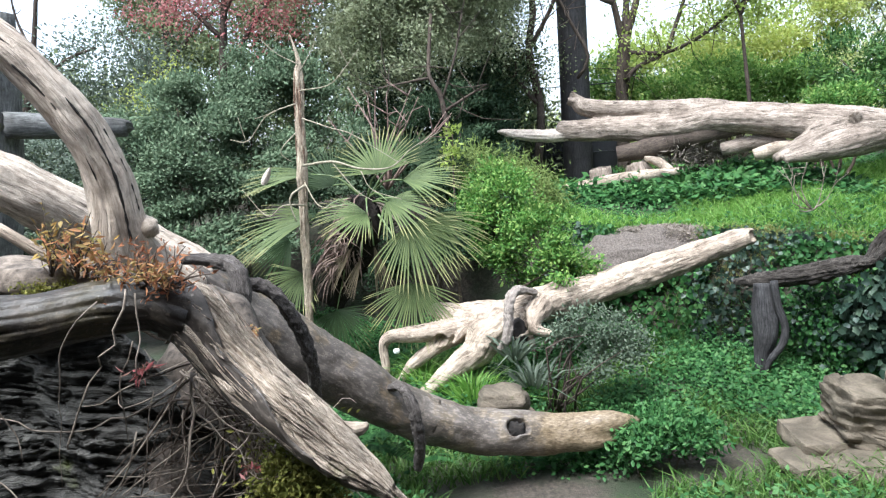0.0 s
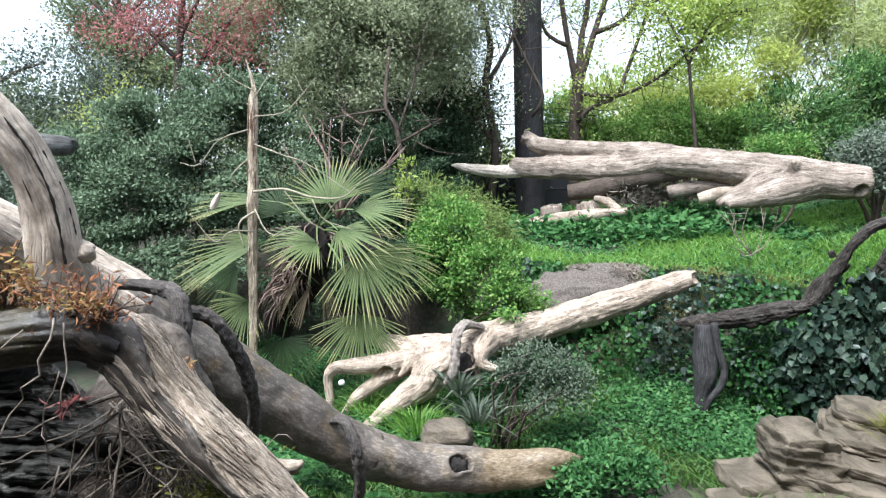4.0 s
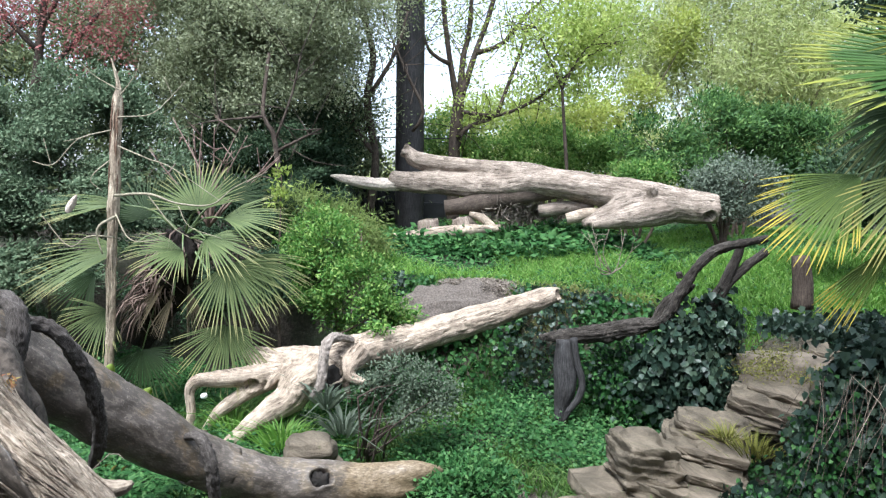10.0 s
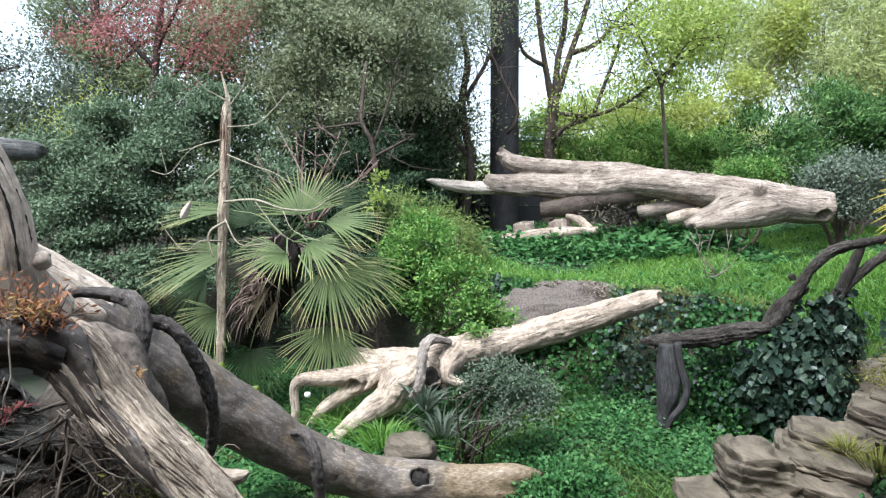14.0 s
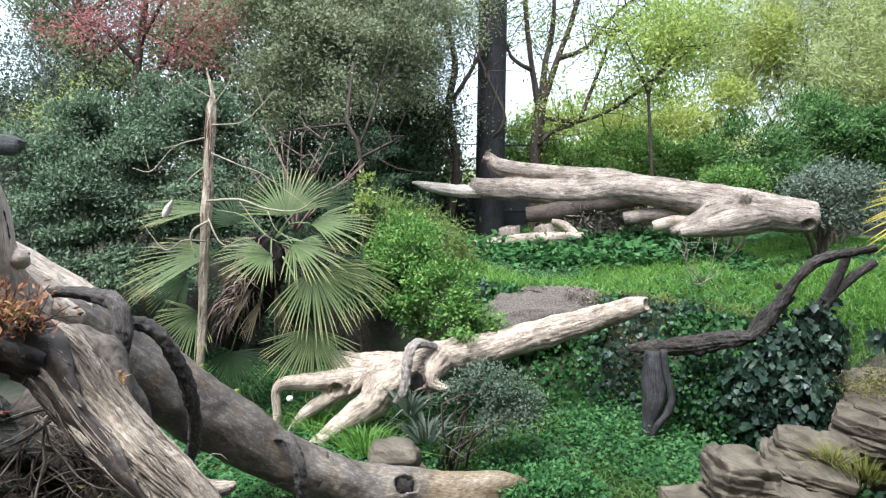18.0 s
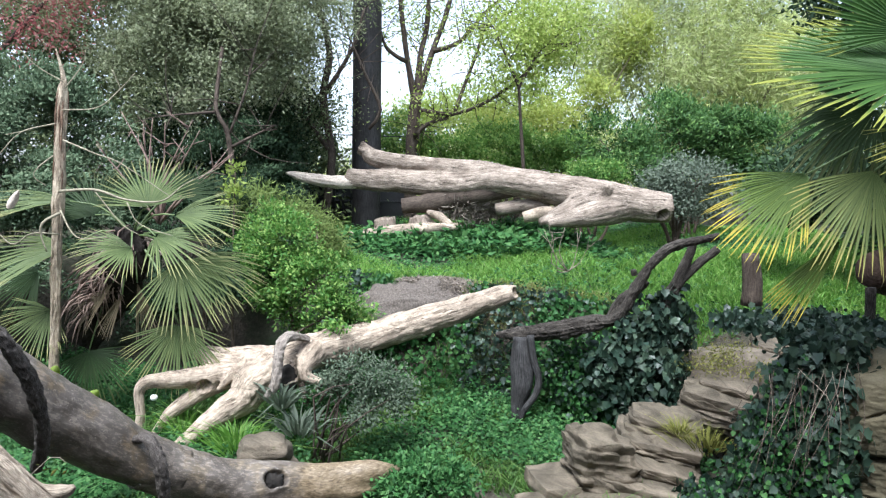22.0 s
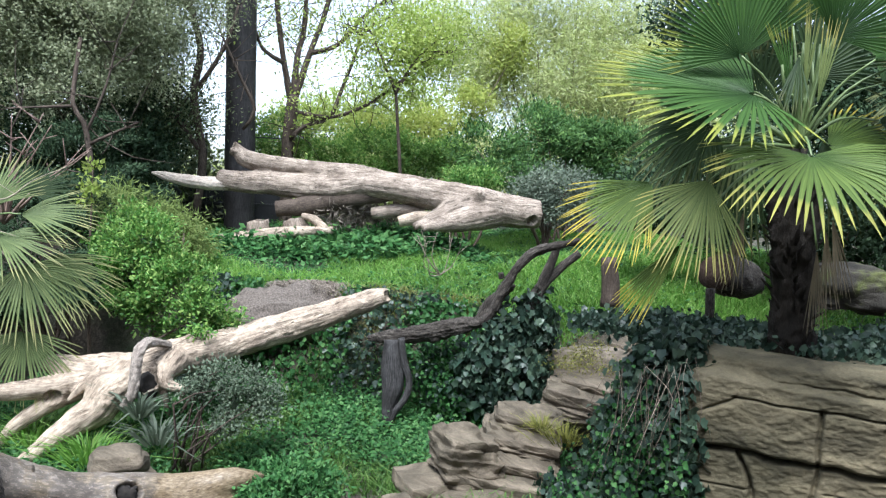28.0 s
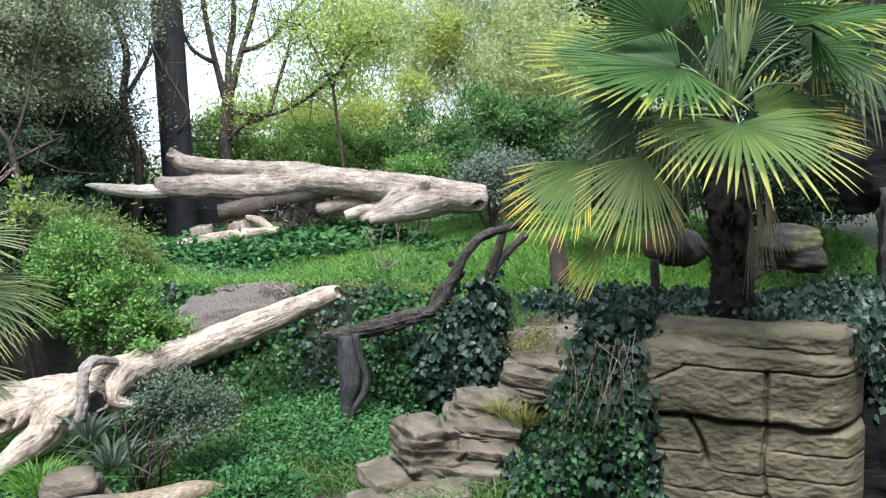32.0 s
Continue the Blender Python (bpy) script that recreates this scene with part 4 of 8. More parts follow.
# ---- black branch on its post ----
def black_branch():
    top = empty("dark_branch", (1.74, 6.05, 0.28))
    fused("branch", [
        [(1.48, 6.20, 0.96, 0.025), (1.58, 6.17, 0.98, 0.045), (1.75, 6.12, 1.00, 0.065), (2.06, 6.05, 1.05, 0.081), (2.30, 5.98, 1.11, 0.071), (2.45, 5.92, 1.14, 0.046)],
        [(2.31, 5.95, 1.13, 0.040), (2.44, 5.90, 1.15, 0.040), (2.53, 5.85, 1.26, 0.040), (2.58, 5.82, 1.41, 0.045), (2.63, 5.80, 1.52, 0.045), (2.71, 5.76, 1.68, 0.040), (2.84, 5.72, 1.81, 0.040), (3.02, 5.66, 1.87, 0.035), (3.21, 5.60, 1.92, 0.030)],
        [(2.43, 5.95, 1.14, 0.051), (2.53, 5.95, 1.32, 0.051), (2.67, 5.93, 1.43, 0.046), (2.73, 5.92, 1.51, 0.046)],
        [(2.63, 5.92, 1.54, 0.031), (2.61, 5.92, 1.60, 0.025)],
        [(1.82, 6.10, 1.05, 0.030), (2.07, 6.04, 1.11, 0.030), (2.29, 5.98, 1.16, 0.030), (2.45, 5.92, 1.16, 0.030)],
    ], M_black, top, "dark twisted split branch", voxel=0.011, ease=1, ridges=0.2, plates=0.12, plate_n=9, plate_len=0.4, lumps=0.25, lump_k=10, seed=6.6)
    log("fork", [(2.89, 5.95, 1.06, 0.063), (2.92, 5.92, 1.27, 0.057), (3.00, 5.90, 1.46, 0.052), (3.08, 5.85, 1.72, 0.041), (3.11, 5.82, 1.89, 0.031)], M_black, top, sides=24, step=0.025, rough=0.25, ridges=0.12, crust=0.05, seed=1.9)
    log("fork", [(2.99, 5.90, 1.44, 0.047), (3.12, 5.87, 1.60, 0.041), (3.33, 5.82, 1.80, 0.036)], M_black, top, sides=20, step=0.025, rough=0.25, crust=0.05, seed=2.7)
    log("post", [(1.68, 6.10, 0.97, 0.070), (1.69, 6.08, 0.74, 0.100), (1.69, 6.05, 0.55, 0.100), (1.66, 6.03, 0.38, 0.065), (1.64, 6.00, 0.21, 0.045)], M_post, top, "flat tapered dark post", sides=36, step=0.03, rough=0.12, plates=0.07, plate_n=9, plate_len=0.8, seed=4.8)
    log("prop", [(1.74, 6.02, 1.00, 0.030), (1.77, 6.00, 0.80, 0.030), (1.82, 5.98, 0.62, 0.030), (1.79, 5.97, 0.48, 0.030), (1.70, 5.96, 0.36, 0.025), (1.66, 5.96, 0.24, 0.015)], M_post, top, sides=14, step=0.03, rough=0.2, crust=0.06, seed=8.8)
    return tagged(settle(top), "dark wet twisted branch resting on a short post", "branch")


black_branch()


# ---- pole, trees ----
def pole():
    top = empty("tall_pole", (0.53, 11.00, 1.45))
    log("shaft", [(0.53, 11.00, 1.19, 0.217), (0.49, 11.00, 5.16, 0.210), (0.43, 11.00, 10.68, 0.186)], M_pole, top, sides=28, step=0.3, rough=0.01)
    return tagged(settle(top), "tall dark round timber pole behind the terrace", "pole")


pole()


def rock_shape(size, seed=1.0, amp=0.06, cuts=14, beds=(), boxy=0.2, ledge=0.0, pitch=0.07, flat=5.0, power=0):
    """A weathered stone: a rounded block with lumps and level grooves (height, depth)."""
    bm = bmesh.new()
    bmesh.ops.create_cube(bm, size=1.0)
    bmesh.ops.subdivide_edges(bm, edges=bm.edges[:], cuts=cuts, use_grid_fill=True)
    sx, sy, sz = size
    for v in bm.verts:
        n = v.co.normalized()
        c = v.co.lerp(n * 0.62, boxy)
        if power:
            b = v.co * 2
            c = b / (sum(abs(t) ** power for t in b) ** (1.0 / power)) * 0.5
        p = Vector((c.x * sx, c.y * sy, c.z * sz))
        q = Vector((p.x * 1.6, p.y * 1.6, p.z * flat)) + Vector((seed * 3.1, seed * 7.7, seed))
        k = amp * (noise.noise(q * 1.2) + 0.55 * noise.noise(q * 2.7) + 0.3 * noise.noise(q * 6))
        q2 = Vector((p.x * 5, p.y * 5, p.z * 5)) + Vector((seed, 0, seed))
        k += amp * 0.3 * noise.noise(q2 * 1.5)
        if ledge:
            w = (p.z + 0.8 * pitch * noise.noise(Vector((p.x * 4.0, p.y * 4.0, seed + p.z * 3))) + 0.3 * pitch * noise.noise(Vector((p.x * 13, p.y * 13, seed))) + 0.05 * (p.x + p.y)) / pitch
            k += ledge * (w - math.floor(w) - 0.5) * (0.6 + 0.8 * noise.noise(Vector((math.floor(w) * 3.3, p.x * 2.5, seed))))
        for zb, depth in beds:
            dz = p.z - zb - 0.035 * noise.noise(Vector((p.x * 2.2, p.y * 2.2, seed + zb * 9)))
            k -= depth * math.exp(-(dz / 0.014) ** 2)
        v.co = p + n * k
    for f in bm.faces:
        f.smooth = True
    return bm


def rock(name, centre, size, material, label="", seed=1.0, turn=0, lean=0, parent=None, category="rock", group="", **kw):
    ob = part(name, rock_shape(size, seed, **kw), material, parent, label if parent else "")
    ob.matrix_world = pose(*centre, lean, 0, turn)
    return ob if parent else tagged(ob, label, category, group)


# ---- sandstone outcrop under the palm ----
def outcrop():
    """One carved rock: courses that overhang, level beds and upright cracks. u runs along the face, w into it."""
    ca, sa = math.cos(radians(-45)), math.sin(radians(-45))
    us = np.linspace(-0.8, 0.66, 200)
    zs = np.concatenate([np.linspace(-0.1, 0.2, 12), np.linspace(0.22, 1.4, 190)])

    def nz(x, y, z, k):
        return noise.noise(Vector((x * k + 3.3, y * k - 1.7, z * k)))

    def groove(dist, width, depth):
        return depth * math.exp(-(dist / width) ** 2)

    def inset(u, z):
        w = 0.04 * nz(u, 0, z, 1.7) + 0.012 * nz(u, 3, z * 0.6, 4.0) + 0.01 * nz(u, 5, z * 1.5, 9.0) + 0.007 * nz(u, 7, z * 1.8, 22.0) + 0.004 * nz(u, 9, z * 2, 50.0)
        wav = 0.03 * nz(u, 1, 0, 2.5) + 0.012 * nz(u, 2, 0, 8.0)
        w += 0.1 * smooth(1.25, 1.31, z + wav) * smooth(0.1, -0.5, u) + 0.04 * smooth(1.23, 1.26, z + wav * 0.7 + 0.05 * u)
        low_c = 0.82 + wav
        w += 0.035 * (1 - smooth(low_c - 0.015, low_c + 0.03, z)) + groove(z - low_c + 0.015, 0.014, 0.06)
        h = 1.14 + 0.5 * wav
        if u > -0.36:
            w += groove(z - h, 0.006, 0.03)
        w += groove((z - 1.14) - 0.55 * (u + 0.34), 0.01, 0.025) * smooth(-0.55, -0.5, u) * (1 - smooth(-0.36, -0.33, u))
        cu = 0.12 + 0.03 * nz(0, 4, z, 4.0)
        w += groove(u - cu, 0.012, 0.045) * (1 - smooth(1.12, 1.16, z))
        c2 = -0.3 + 0.08 * smooth(0.82, 0.55, z) + 0.02 * nz(0, 6, z, 6.0)
        w += groove(u - c2, 0.014, 0.06) * smooth(0.5, 0.56, z) * (1 - smooth(0.8, 0.83, z))
        w += groove(z - 0.58 - 0.3 * wav, 0.006, 0.016) * (1 - smooth(-0.25, -0.2, u)) + groove(z - 0.65 - 0.4 * wav, 0.006, 0.016) * smooth(0.14, 0.18, u)
        w += groove(z - 0.49 - 0.3 * wav, 0.006, 0.014) * smooth(-0.2, -0.1, u)
        w += groove(z - 0.36 + wav, 0.008, 0.012) + groove(z - 1.27 - wav, 0.006, 0.012) * smooth(-0.1, 0.1, nz(u, 8, 0, 3.0))
        e = max(0.0, -0.6 + 0.14 * smooth(1.1, 1.3, z) - u) / 0.2
        w += 0.3 * e ** 2.2 + 0.25 * (max(0.0, u - (0.46 if z > 0.8 else 0.52)) / 0.16) ** 1.6 + 0.08 * max(0.0, (z - 1.2) / 0.2) ** 2 * smooth(-0.3, -0.6, u)
        return w + 0.1 * max(0.0, (z - 1.34) / 0.06) ** 2

    rows = []
    for z in zs:
        line = [(us[0], 1.0, z)] + [(u, inset(u, z), z) for u in us] + [(us[-1], 1.0, z)]
        rows.append(line)
    for w in (0.45, 0.7, 1.0):
        rows.append([(us[0], 1.0, 1.38)] + [(u, w, 1.38 + 0.03 * nz(u, w, 2, 3.0)) for u in us] + [(us[-1], 1.0, 1.38)])
    v = np.array([(3.38 + u * ca - w * sa, 3.2 + u * sa + w * ca, z) for line in rows for u, w, z in line])
    k, n = len(rows[0]), len(rows)
    i = (np.arange(n - 1)[:, None] * k + np.arange(k - 1)).ravel()
    top = empty("sandstone_outcrop", (3.38, 3.2, 0))
    f = np.stack([i, i + 1, i + k + 1, i + k], 1)
    level = np.array([line[k // 2][2] for line in rows])[i // k]
    for name, lo, hi in (("lower_course", -1, 0.8), ("middle_course", 0.8, 1.14), ("cap_course", 1.14, 9)):
        q = f[(level >= lo) & (level < hi)]
        used, back = np.unique(q, return_inverse=True)
        raw(name, v[used], back.reshape(-1, 4), M_sand, top, smooth=True)
    return tagged(settle(top), "large buff sandstone outcrop with level cracks under the palm", "rock")


outcrop()

# ---- stone steps ----
def steps():
    top = empty("stone_steps", (2.4, 5.2, 0))
    inv = Matrix.Translation(top.location).inverted()
    rows = [
        ("boulder", (1.90, 4.75, 0.35), (0.36, 0.34, 0.32), 3.1, 12, 0.1),
        ("tread", (2.09, 4.65, 0.19), (0.62, 0.4, 0.2), 1.2, -20, 0.05),
        ("tread", (2.32, 4.80, 0.26), (0.6, 0.42, 0.17), 4.4, -24, 0.05),
        ("tread", (2.44, 4.95, 0.37), (0.55, 0.42, 0.17), 6.2, -22, 0.05),
        ("tread", (2.58, 5.12, 0.46), (0.46, 0.42, 0.18), 7.9, -26, 0.05),
        ("tread", (3.11, 5.35, 0.55), (0.46, 0.4, 0.2), 2.6, -30, 0.05),
        ("tread", (3.31, 5.50, 0.63), (0.4, 0.4, 0.14), 5.9, -34, 0.05),
        ("tread", (4.07, 6.00, 0.83), (0.42, 0.5, 0.14), 8.8, -30, 0.04),
        ("slab", (1.63, 4.75, 0.22), (0.36, 0.42, 0.12), 9.9, 8, 0.025),
        ("slab", (1.84, 4.45, 0.17), (0.46, 0.4, 0.12), 1.9, -14, 0.03),
        ("slab", (1.49, 4.50, 0.17), (0.36, 0.3, 0.1), 7.1, 20, 0.03),
    ]
    for name, c, size, seed, turn, amp in rows:
        ob = part(name, rock_shape((size[0] * 1.12, size[1], size[2] * (1.0 if name == "slab" else 1.25)), seed, amp * 1.1, 44, ((0.03, 0.02), (-0.03, 0.016)) if name == "tread" else (), 0.28, 0.0 if name == "slab" else 0.04, 0.06, 3.0), M_step, top)
        ob.matrix_parent_inverse = inv
        ob.matrix_basis = pose(*c, 4, 0 if name == "slab" else 9, turn)
    return tagged(top, "worn grey-buff rock steps climbing the bank", "steps")


steps()
rock("earth_slope", (3.78, 6.05, 0.54), (1.2, 0.9, 0.56), plain_material("trodden_tan_earth", (0.075, 0.06, 0.044), (0.15, 0.122, 0.09), 0.95, 9, 1.0), "trodden tan earth slope at the head of the steps", 4.2, -20, -14, amp=0.05, cuts=30, boxy=0.6)

# ---- slate and rocks of the near side ----
def slate_rock():
    """One broken face of thin dipping beds; u runs along it, depth into it."""
    top = empty("slate_rock", (-1.5, 2.2, 1.11))
    us, zs = np.linspace(-1.75, 0.8, 240), np.concatenate([np.linspace(0.0, 0.34, 14), np.linspace(0.36, 1.0, 166)])

    def depth(u, z):
        b = z + 0.1 * u + 0.05 * noise.noise(Vector((u * 2.0, z * 2.0, 4.0)))
        d = 0.12 * noise.noise(Vector((u * 1.5, z * 1.9, 1.0))) + 0.05 * noise.noise(Vector((u * 4.0, z * 6.0, 2.0))) + 0.02 * noise.noise(Vector((u * 11.0, z * 15.0, 5.0))) + 0.009 * noise.noise(Vector((u * 24.0, z * 36.0, 6.0)))
        for pitch, amp, k in ((0.13, 0.02, 1.6), (0.047, 0.011, 4.1), (0.019, 0.007, 8.5)):
            n = (b + 0.4 * pitch * noise.noise(Vector((u * k * 2.0, z * 3.0, pitch * 90)))) / pitch
            f = n - math.floor(n)
            d += amp * (0.5 - f) * (0.7 + 1.2 * noise.noise(Vector((math.floor(n) * 5.3, u * k, 7.0))))
            d += 0.6 * amp * math.exp(-(f / 0.12) ** 2)
        d += 0.02 * math.floor(3.0 * noise.noise(Vector((u * 3.7 + 0.6 * z, z * 2.4, 9.0)))) * 0.6
        return d + 0.008 * noise.noise(Vector((u * 30, z * 60, 0))) + 0.3 * max(0.0, z - 1.5) ** 2 + 0.25 * max(0.0, u - 0.55) ** 1.5 + 0.35 * (1.5 - z) * smooth(0.1, 0.9, u)

    def crest(u):
        return 1.84 - 0.62 * smooth(0.2, 0.8, u) + 0.07 * noise.noise(Vector((u * 6, 0, 1.0)))

    rows = [[(u, depth(u, z), z) for u, z in ((u, -0.05 + k * (crest(u) + 0.05)) for u in us)] for k in zs] + [[(u, 0.55, crest(u) - 0.5) for u in us]]
    for r in rows:
        r.insert(0, (us[0], 0.9, r[0][2]))
        r.append((us[-1] - 0.45, 0.9, r[-1][2]))
    v = np.array([(-1.65 + u, 2.0 + d - 0.06 * u, z) for r in rows for u, d, z in r])
    k, n = len(rows[0]), len(rows)
    i = (np.arange(n - 1)[:, None] * k + np.arange(k - 1)).ravel()
    raw("face", v, np.stack([i, i + 1, i + k + 1, i + k], 1), M_slate, top, smooth=True)
    return tagged(settle(top), "dark wet layered slate rock under the broken branch", "rock")


slate_rock()
M_crumb = plain_material("crumbly_earth", (0.07, 0.055, 0.042), (0.26, 0.21, 0.165), 0.95, 30, 1.0)
rock("earth_clod", (-1.59, 1.97, 1.92), (0.36, 0.24, 0.16), M_crumb, "crumbly earth with moss behind the branch", 3.3, amp=0.05, cuts=16, boxy=0.4)
# A darker version of crumbly_earth.
M_rootearth = plain_material("dark_root_earth", (0.035, 0.028, 0.022), (0.15, 0.12, 0.095), 0.95, 34, 1.0)
rock("root_earth", (-1.16, 2.2, 0.82), (0.4, 0.36, 1.84), M_rootearth, "crumbly brown earth full of dry roots", 5.1, amp=0.07, cuts=40, boxy=0.6, flat=1.5)
rock("round_stone", (-0.39, 5.25, 0.22), (0.32, 0.28, 0.15), M_step, "rounded buff stone under the driftwood roots", 1.4, amp=0.06, cuts=22, boxy=0.95, group="stones in the hollow")
rock("round_stone", (-0.52, 5.15, 0.26), (0.2, 0.2, 0.12), M_step, "rounded buff stone under the driftwood roots", 2.8, amp=0.05, boxy=0.6, group="stones in the hollow")
rock("round_stone", (-0.41, 5.00, 0.43), (0.3, 0.26, 0.18), M_step, "rounded buff stone under the driftwood roots", 3.9, amp=0.05, boxy=0.6, group="stones in the hollow")
rock("earth_mound", (0.95, 7.4, ground_z(0.95, 7.4) - 0.23), (1.15, 0.7, 0.46), plain_material("dry_grey_earth", (0.04, 0.032, 0.026), (0.16, 0.132, 0.11), 0.95, 60, 1.0), "bare grey-brown earth mound in the grass", 6.1, 8, 6, amp=0.09, cuts=40, boxy=0.65, flat=2.0)
rock("path_stone", (5.14, 6.90, 1.10), (0.26, 0.2, 0.12), M_step, "grey stone in the grass of the terrace", 6.6, amp=0.04, boxy=0.5)
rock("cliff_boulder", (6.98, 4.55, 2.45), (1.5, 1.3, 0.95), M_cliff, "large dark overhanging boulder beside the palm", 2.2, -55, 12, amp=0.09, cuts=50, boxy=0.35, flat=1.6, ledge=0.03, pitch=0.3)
# Near-black stone gives the recess its shade as well as its wet look.
rock("recess_rock", (4.62, 3.02, 0.62), (0.7, 0.7, 1.3), M_cliff, "near-black rock for the wet, shaded recess beside the sandstone", 3.9, -45, amp=0.06, cuts=30, boxy=0.2, ledge=0.03, pitch=0.3)
rock("cliff_wall", (8.7, 5.9, 3.6), (2.4, 1.2, 1.7), M_cliffwall, "grey-brown rock wall above the dark boulder", 4.7, -40, amp=0.1, cuts=40, boxy=0.2, flat=1.6)
rock("cliff_block", (6.1, 4.05, 1.35), (0.6, 1.1, 1.6), M_cliffwall, "grey-buff rock block at the foot of the dark boulder", 7.2, -52, amp=0.05, cuts=40, boxy=0.15, ledge=0.03, pitch=0.34)
rock("back_rock", (5.35, 4.75, 1.62), (0.55, 0.45, 0.4), M_mossrock, "low mossy rock behind the palm trunk", 8.2, -40, amp=0.06, cuts=26, boxy=0.4)
rock("white_stone", (-1.35, 5.85, 0.55), (0.045, 0.04, 0.04), plain_material("chalk_white", (0.7, 0.69, 0.66), (0.82, 0.81, 0.79)), "small white stone under the driftwood root", 1.1, amp=0.008, cuts=5, boxy=0.7)

# ---- logs and stumps around ----
def simple_log(name, pts, mat, label, category="log", **kw):
    top = empty(name, pts[len(pts) // 2][:3])
    log("wood", pts, mat, top, **kw)
    return tagged(settle(top), label, category)


simple_log("ledge_log", [(-0.10, 9.20, 1.51, 0.036), (0.26, 9.20, 1.57, 0.072), (0.69, 9.20, 1.65, 0.080), (1.19, 9.15, 1.71, 0.072), (1.61, 9.10, 1.75, 0.043)], M_pale, "pale half-buried log along the terrace crest", sides=14, rough=0.2, ridges=0.1, seed=2.0)
simple_log("cut_stump", [(0.70, 9.35, 1.65, 0.147), (0.70, 9.35, 1.76, 0.132), (0.69, 9.35, 1.83, 0.125)], M_grey, "short cut tree stump on the crest", "stump", sides=16, step=0.03, rough=0.15, jag=0.03, seed=6.0)
simple_log("cut_stump", [(1.19, 9.40, 1.66, 0.221), (1.16, 9.40, 1.80, 0.177), (1.15, 9.40, 1.87, 0.147)], M_grey, "broad broken stump below the log", "stump", sides=16, step=0.03, rough=0.25, jag=0.05, seed=7.0)
simple_log("root_prop", [(1.22, 9.20, 1.92, 0.029), (1.38, 9.20, 1.87, 0.058), (1.54, 9.10, 1.73, 0.050)], M_pale, "curved pale root leaning on the stump", "root", sides=10, rough=0.2, seed=8.0)
simple_log("support_log", [(2.08, 9.00, 1.98, 0.078), (2.41, 8.90, 2.04, 0.091), (2.73, 8.80, 2.06, 0.083)], M_grey, "short grey log under the big log", "log", sides=14, rough=0.15, seed=9.0)
simple_log("support_log", [(2.36, 8.70, 1.90, 0.068), (2.58, 8.65, 1.96, 0.081), (2.77, 8.60, 1.99, 0.061)], M_pale, "short pale log end under the big log", "log", sides=14, rough=0.15, seed=4.0)
def sawn_log():
    top = empty("sawn_log", (4.17, 4.75, 1.71))
    log("wood", [(3.88, 4.62, 1.77, 0.139), (4.12, 4.75, 1.72, 0.167), (4.3, 4.86, 1.69, 0.162), (4.5, 4.98, 1.66, 0.14)], M_black, top, sides=30, step=0.03, rough=0.16, ridges=0.1, crust=0.05, seed=3.6)
    log("cut_face", [(3.84, 4.60, 1.77, 0.134), (3.89, 4.63, 1.76, 0.139)], M_cutface, top, "cracked reddish-brown sawn face", sides=30, step=0.01, rough=0.1, seed=3.6)
    return tagged(settle(top), "dark sawn log with a cracked face beside the palm", "log")


sawn_log()
simple_log("dark_support", [(3.66, 4.40, 1.67, 0.034), (3.67, 4.40, 1.50, 0.034), (3.67, 4.40, 1.33, 0.034)], M_black, "thin dark prop under the sawn log", "post", sides=8, rough=0.1, seed=1.5)
simple_log("standing_tree", [(-4.03, 4.60, 1.42, 0.240), (-3.86, 4.60, 2.29, 0.225), (-3.72, 4.60, 2.96, 0.182), (-3.66, 4.60, 3.32, 0.150)], M_bluegrey, "thick grey standing trunk at the edge of the shrubs", "trunk", sides=22, step=0.08, rough=0.08, seed=2.4)
simple_log("cross_log", [(-3.59, 4.50, 2.57, 0.090), (-3.28, 4.70, 2.54, 0.081), (-3.01, 4.90, 2.52, 0.068), (-2.97, 4.92, 2.51, 0.048)], M_bluegrey, "grey log wedged level behind the fallen trunk", "log", sides=18, step=0.06, rough=0.08, jag=0.03, seed=5.4)
simple_log("pale_root", [(-1.56, 1.80, 2.12, 0.015), (-1.45, 1.82, 2.04, 0.019), (-1.35, 1.86, 1.97, 0.023), (-1.25, 1.86, 1.92, 0.021)], M_pale, "pale bare root lying on the earth clod", "root", sides=12, step=0.03, rough=0.2, ridges=0.1, seed=6.9)
simple_log("earth_stub", [(3.70, 5.90, 1.75, 0.075), (3.72, 5.90, 1.48, 0.086), (3.73, 5.90, 1.29, 0.092)], M_bark, "thin grey sapling stump in the grass", "stump", sides=12, step=0.05, rough=0.2, seed=9.7)

# ---- lianas on the logs ----
def liana(pts, label, mat=None):
    top = empty("liana", pts[0][:3])
    pts = [(*p[:3], p[3] * 0.9) for p in pts]
    log("stem", pts, mat or M_liana, top, sides=28, step=0.009, rough=0.2, ridges=0.14, rings=2.0, crust=0.24, crust_k=38, seed=pts[0][0])
    return tagged(settle(top), label, "vine", "lianas wrapped round the logs")


liana([(-1.92, 3.25, 1.78, 0.018), (-1.81, 3.25, 1.80, 0.026), (-1.68, 3.25, 1.79, 0.034), (-1.56, 3.22, 1.77, 0.039), (-1.50, 3.18, 1.71, 0.044), (-1.49, 3.16, 1.61, 0.046), (-1.54, 3.18, 1.48, 0.046), (-1.63, 3.30, 1.31, 0.040)], "thick dark liana wrapped over the fallen trunk")
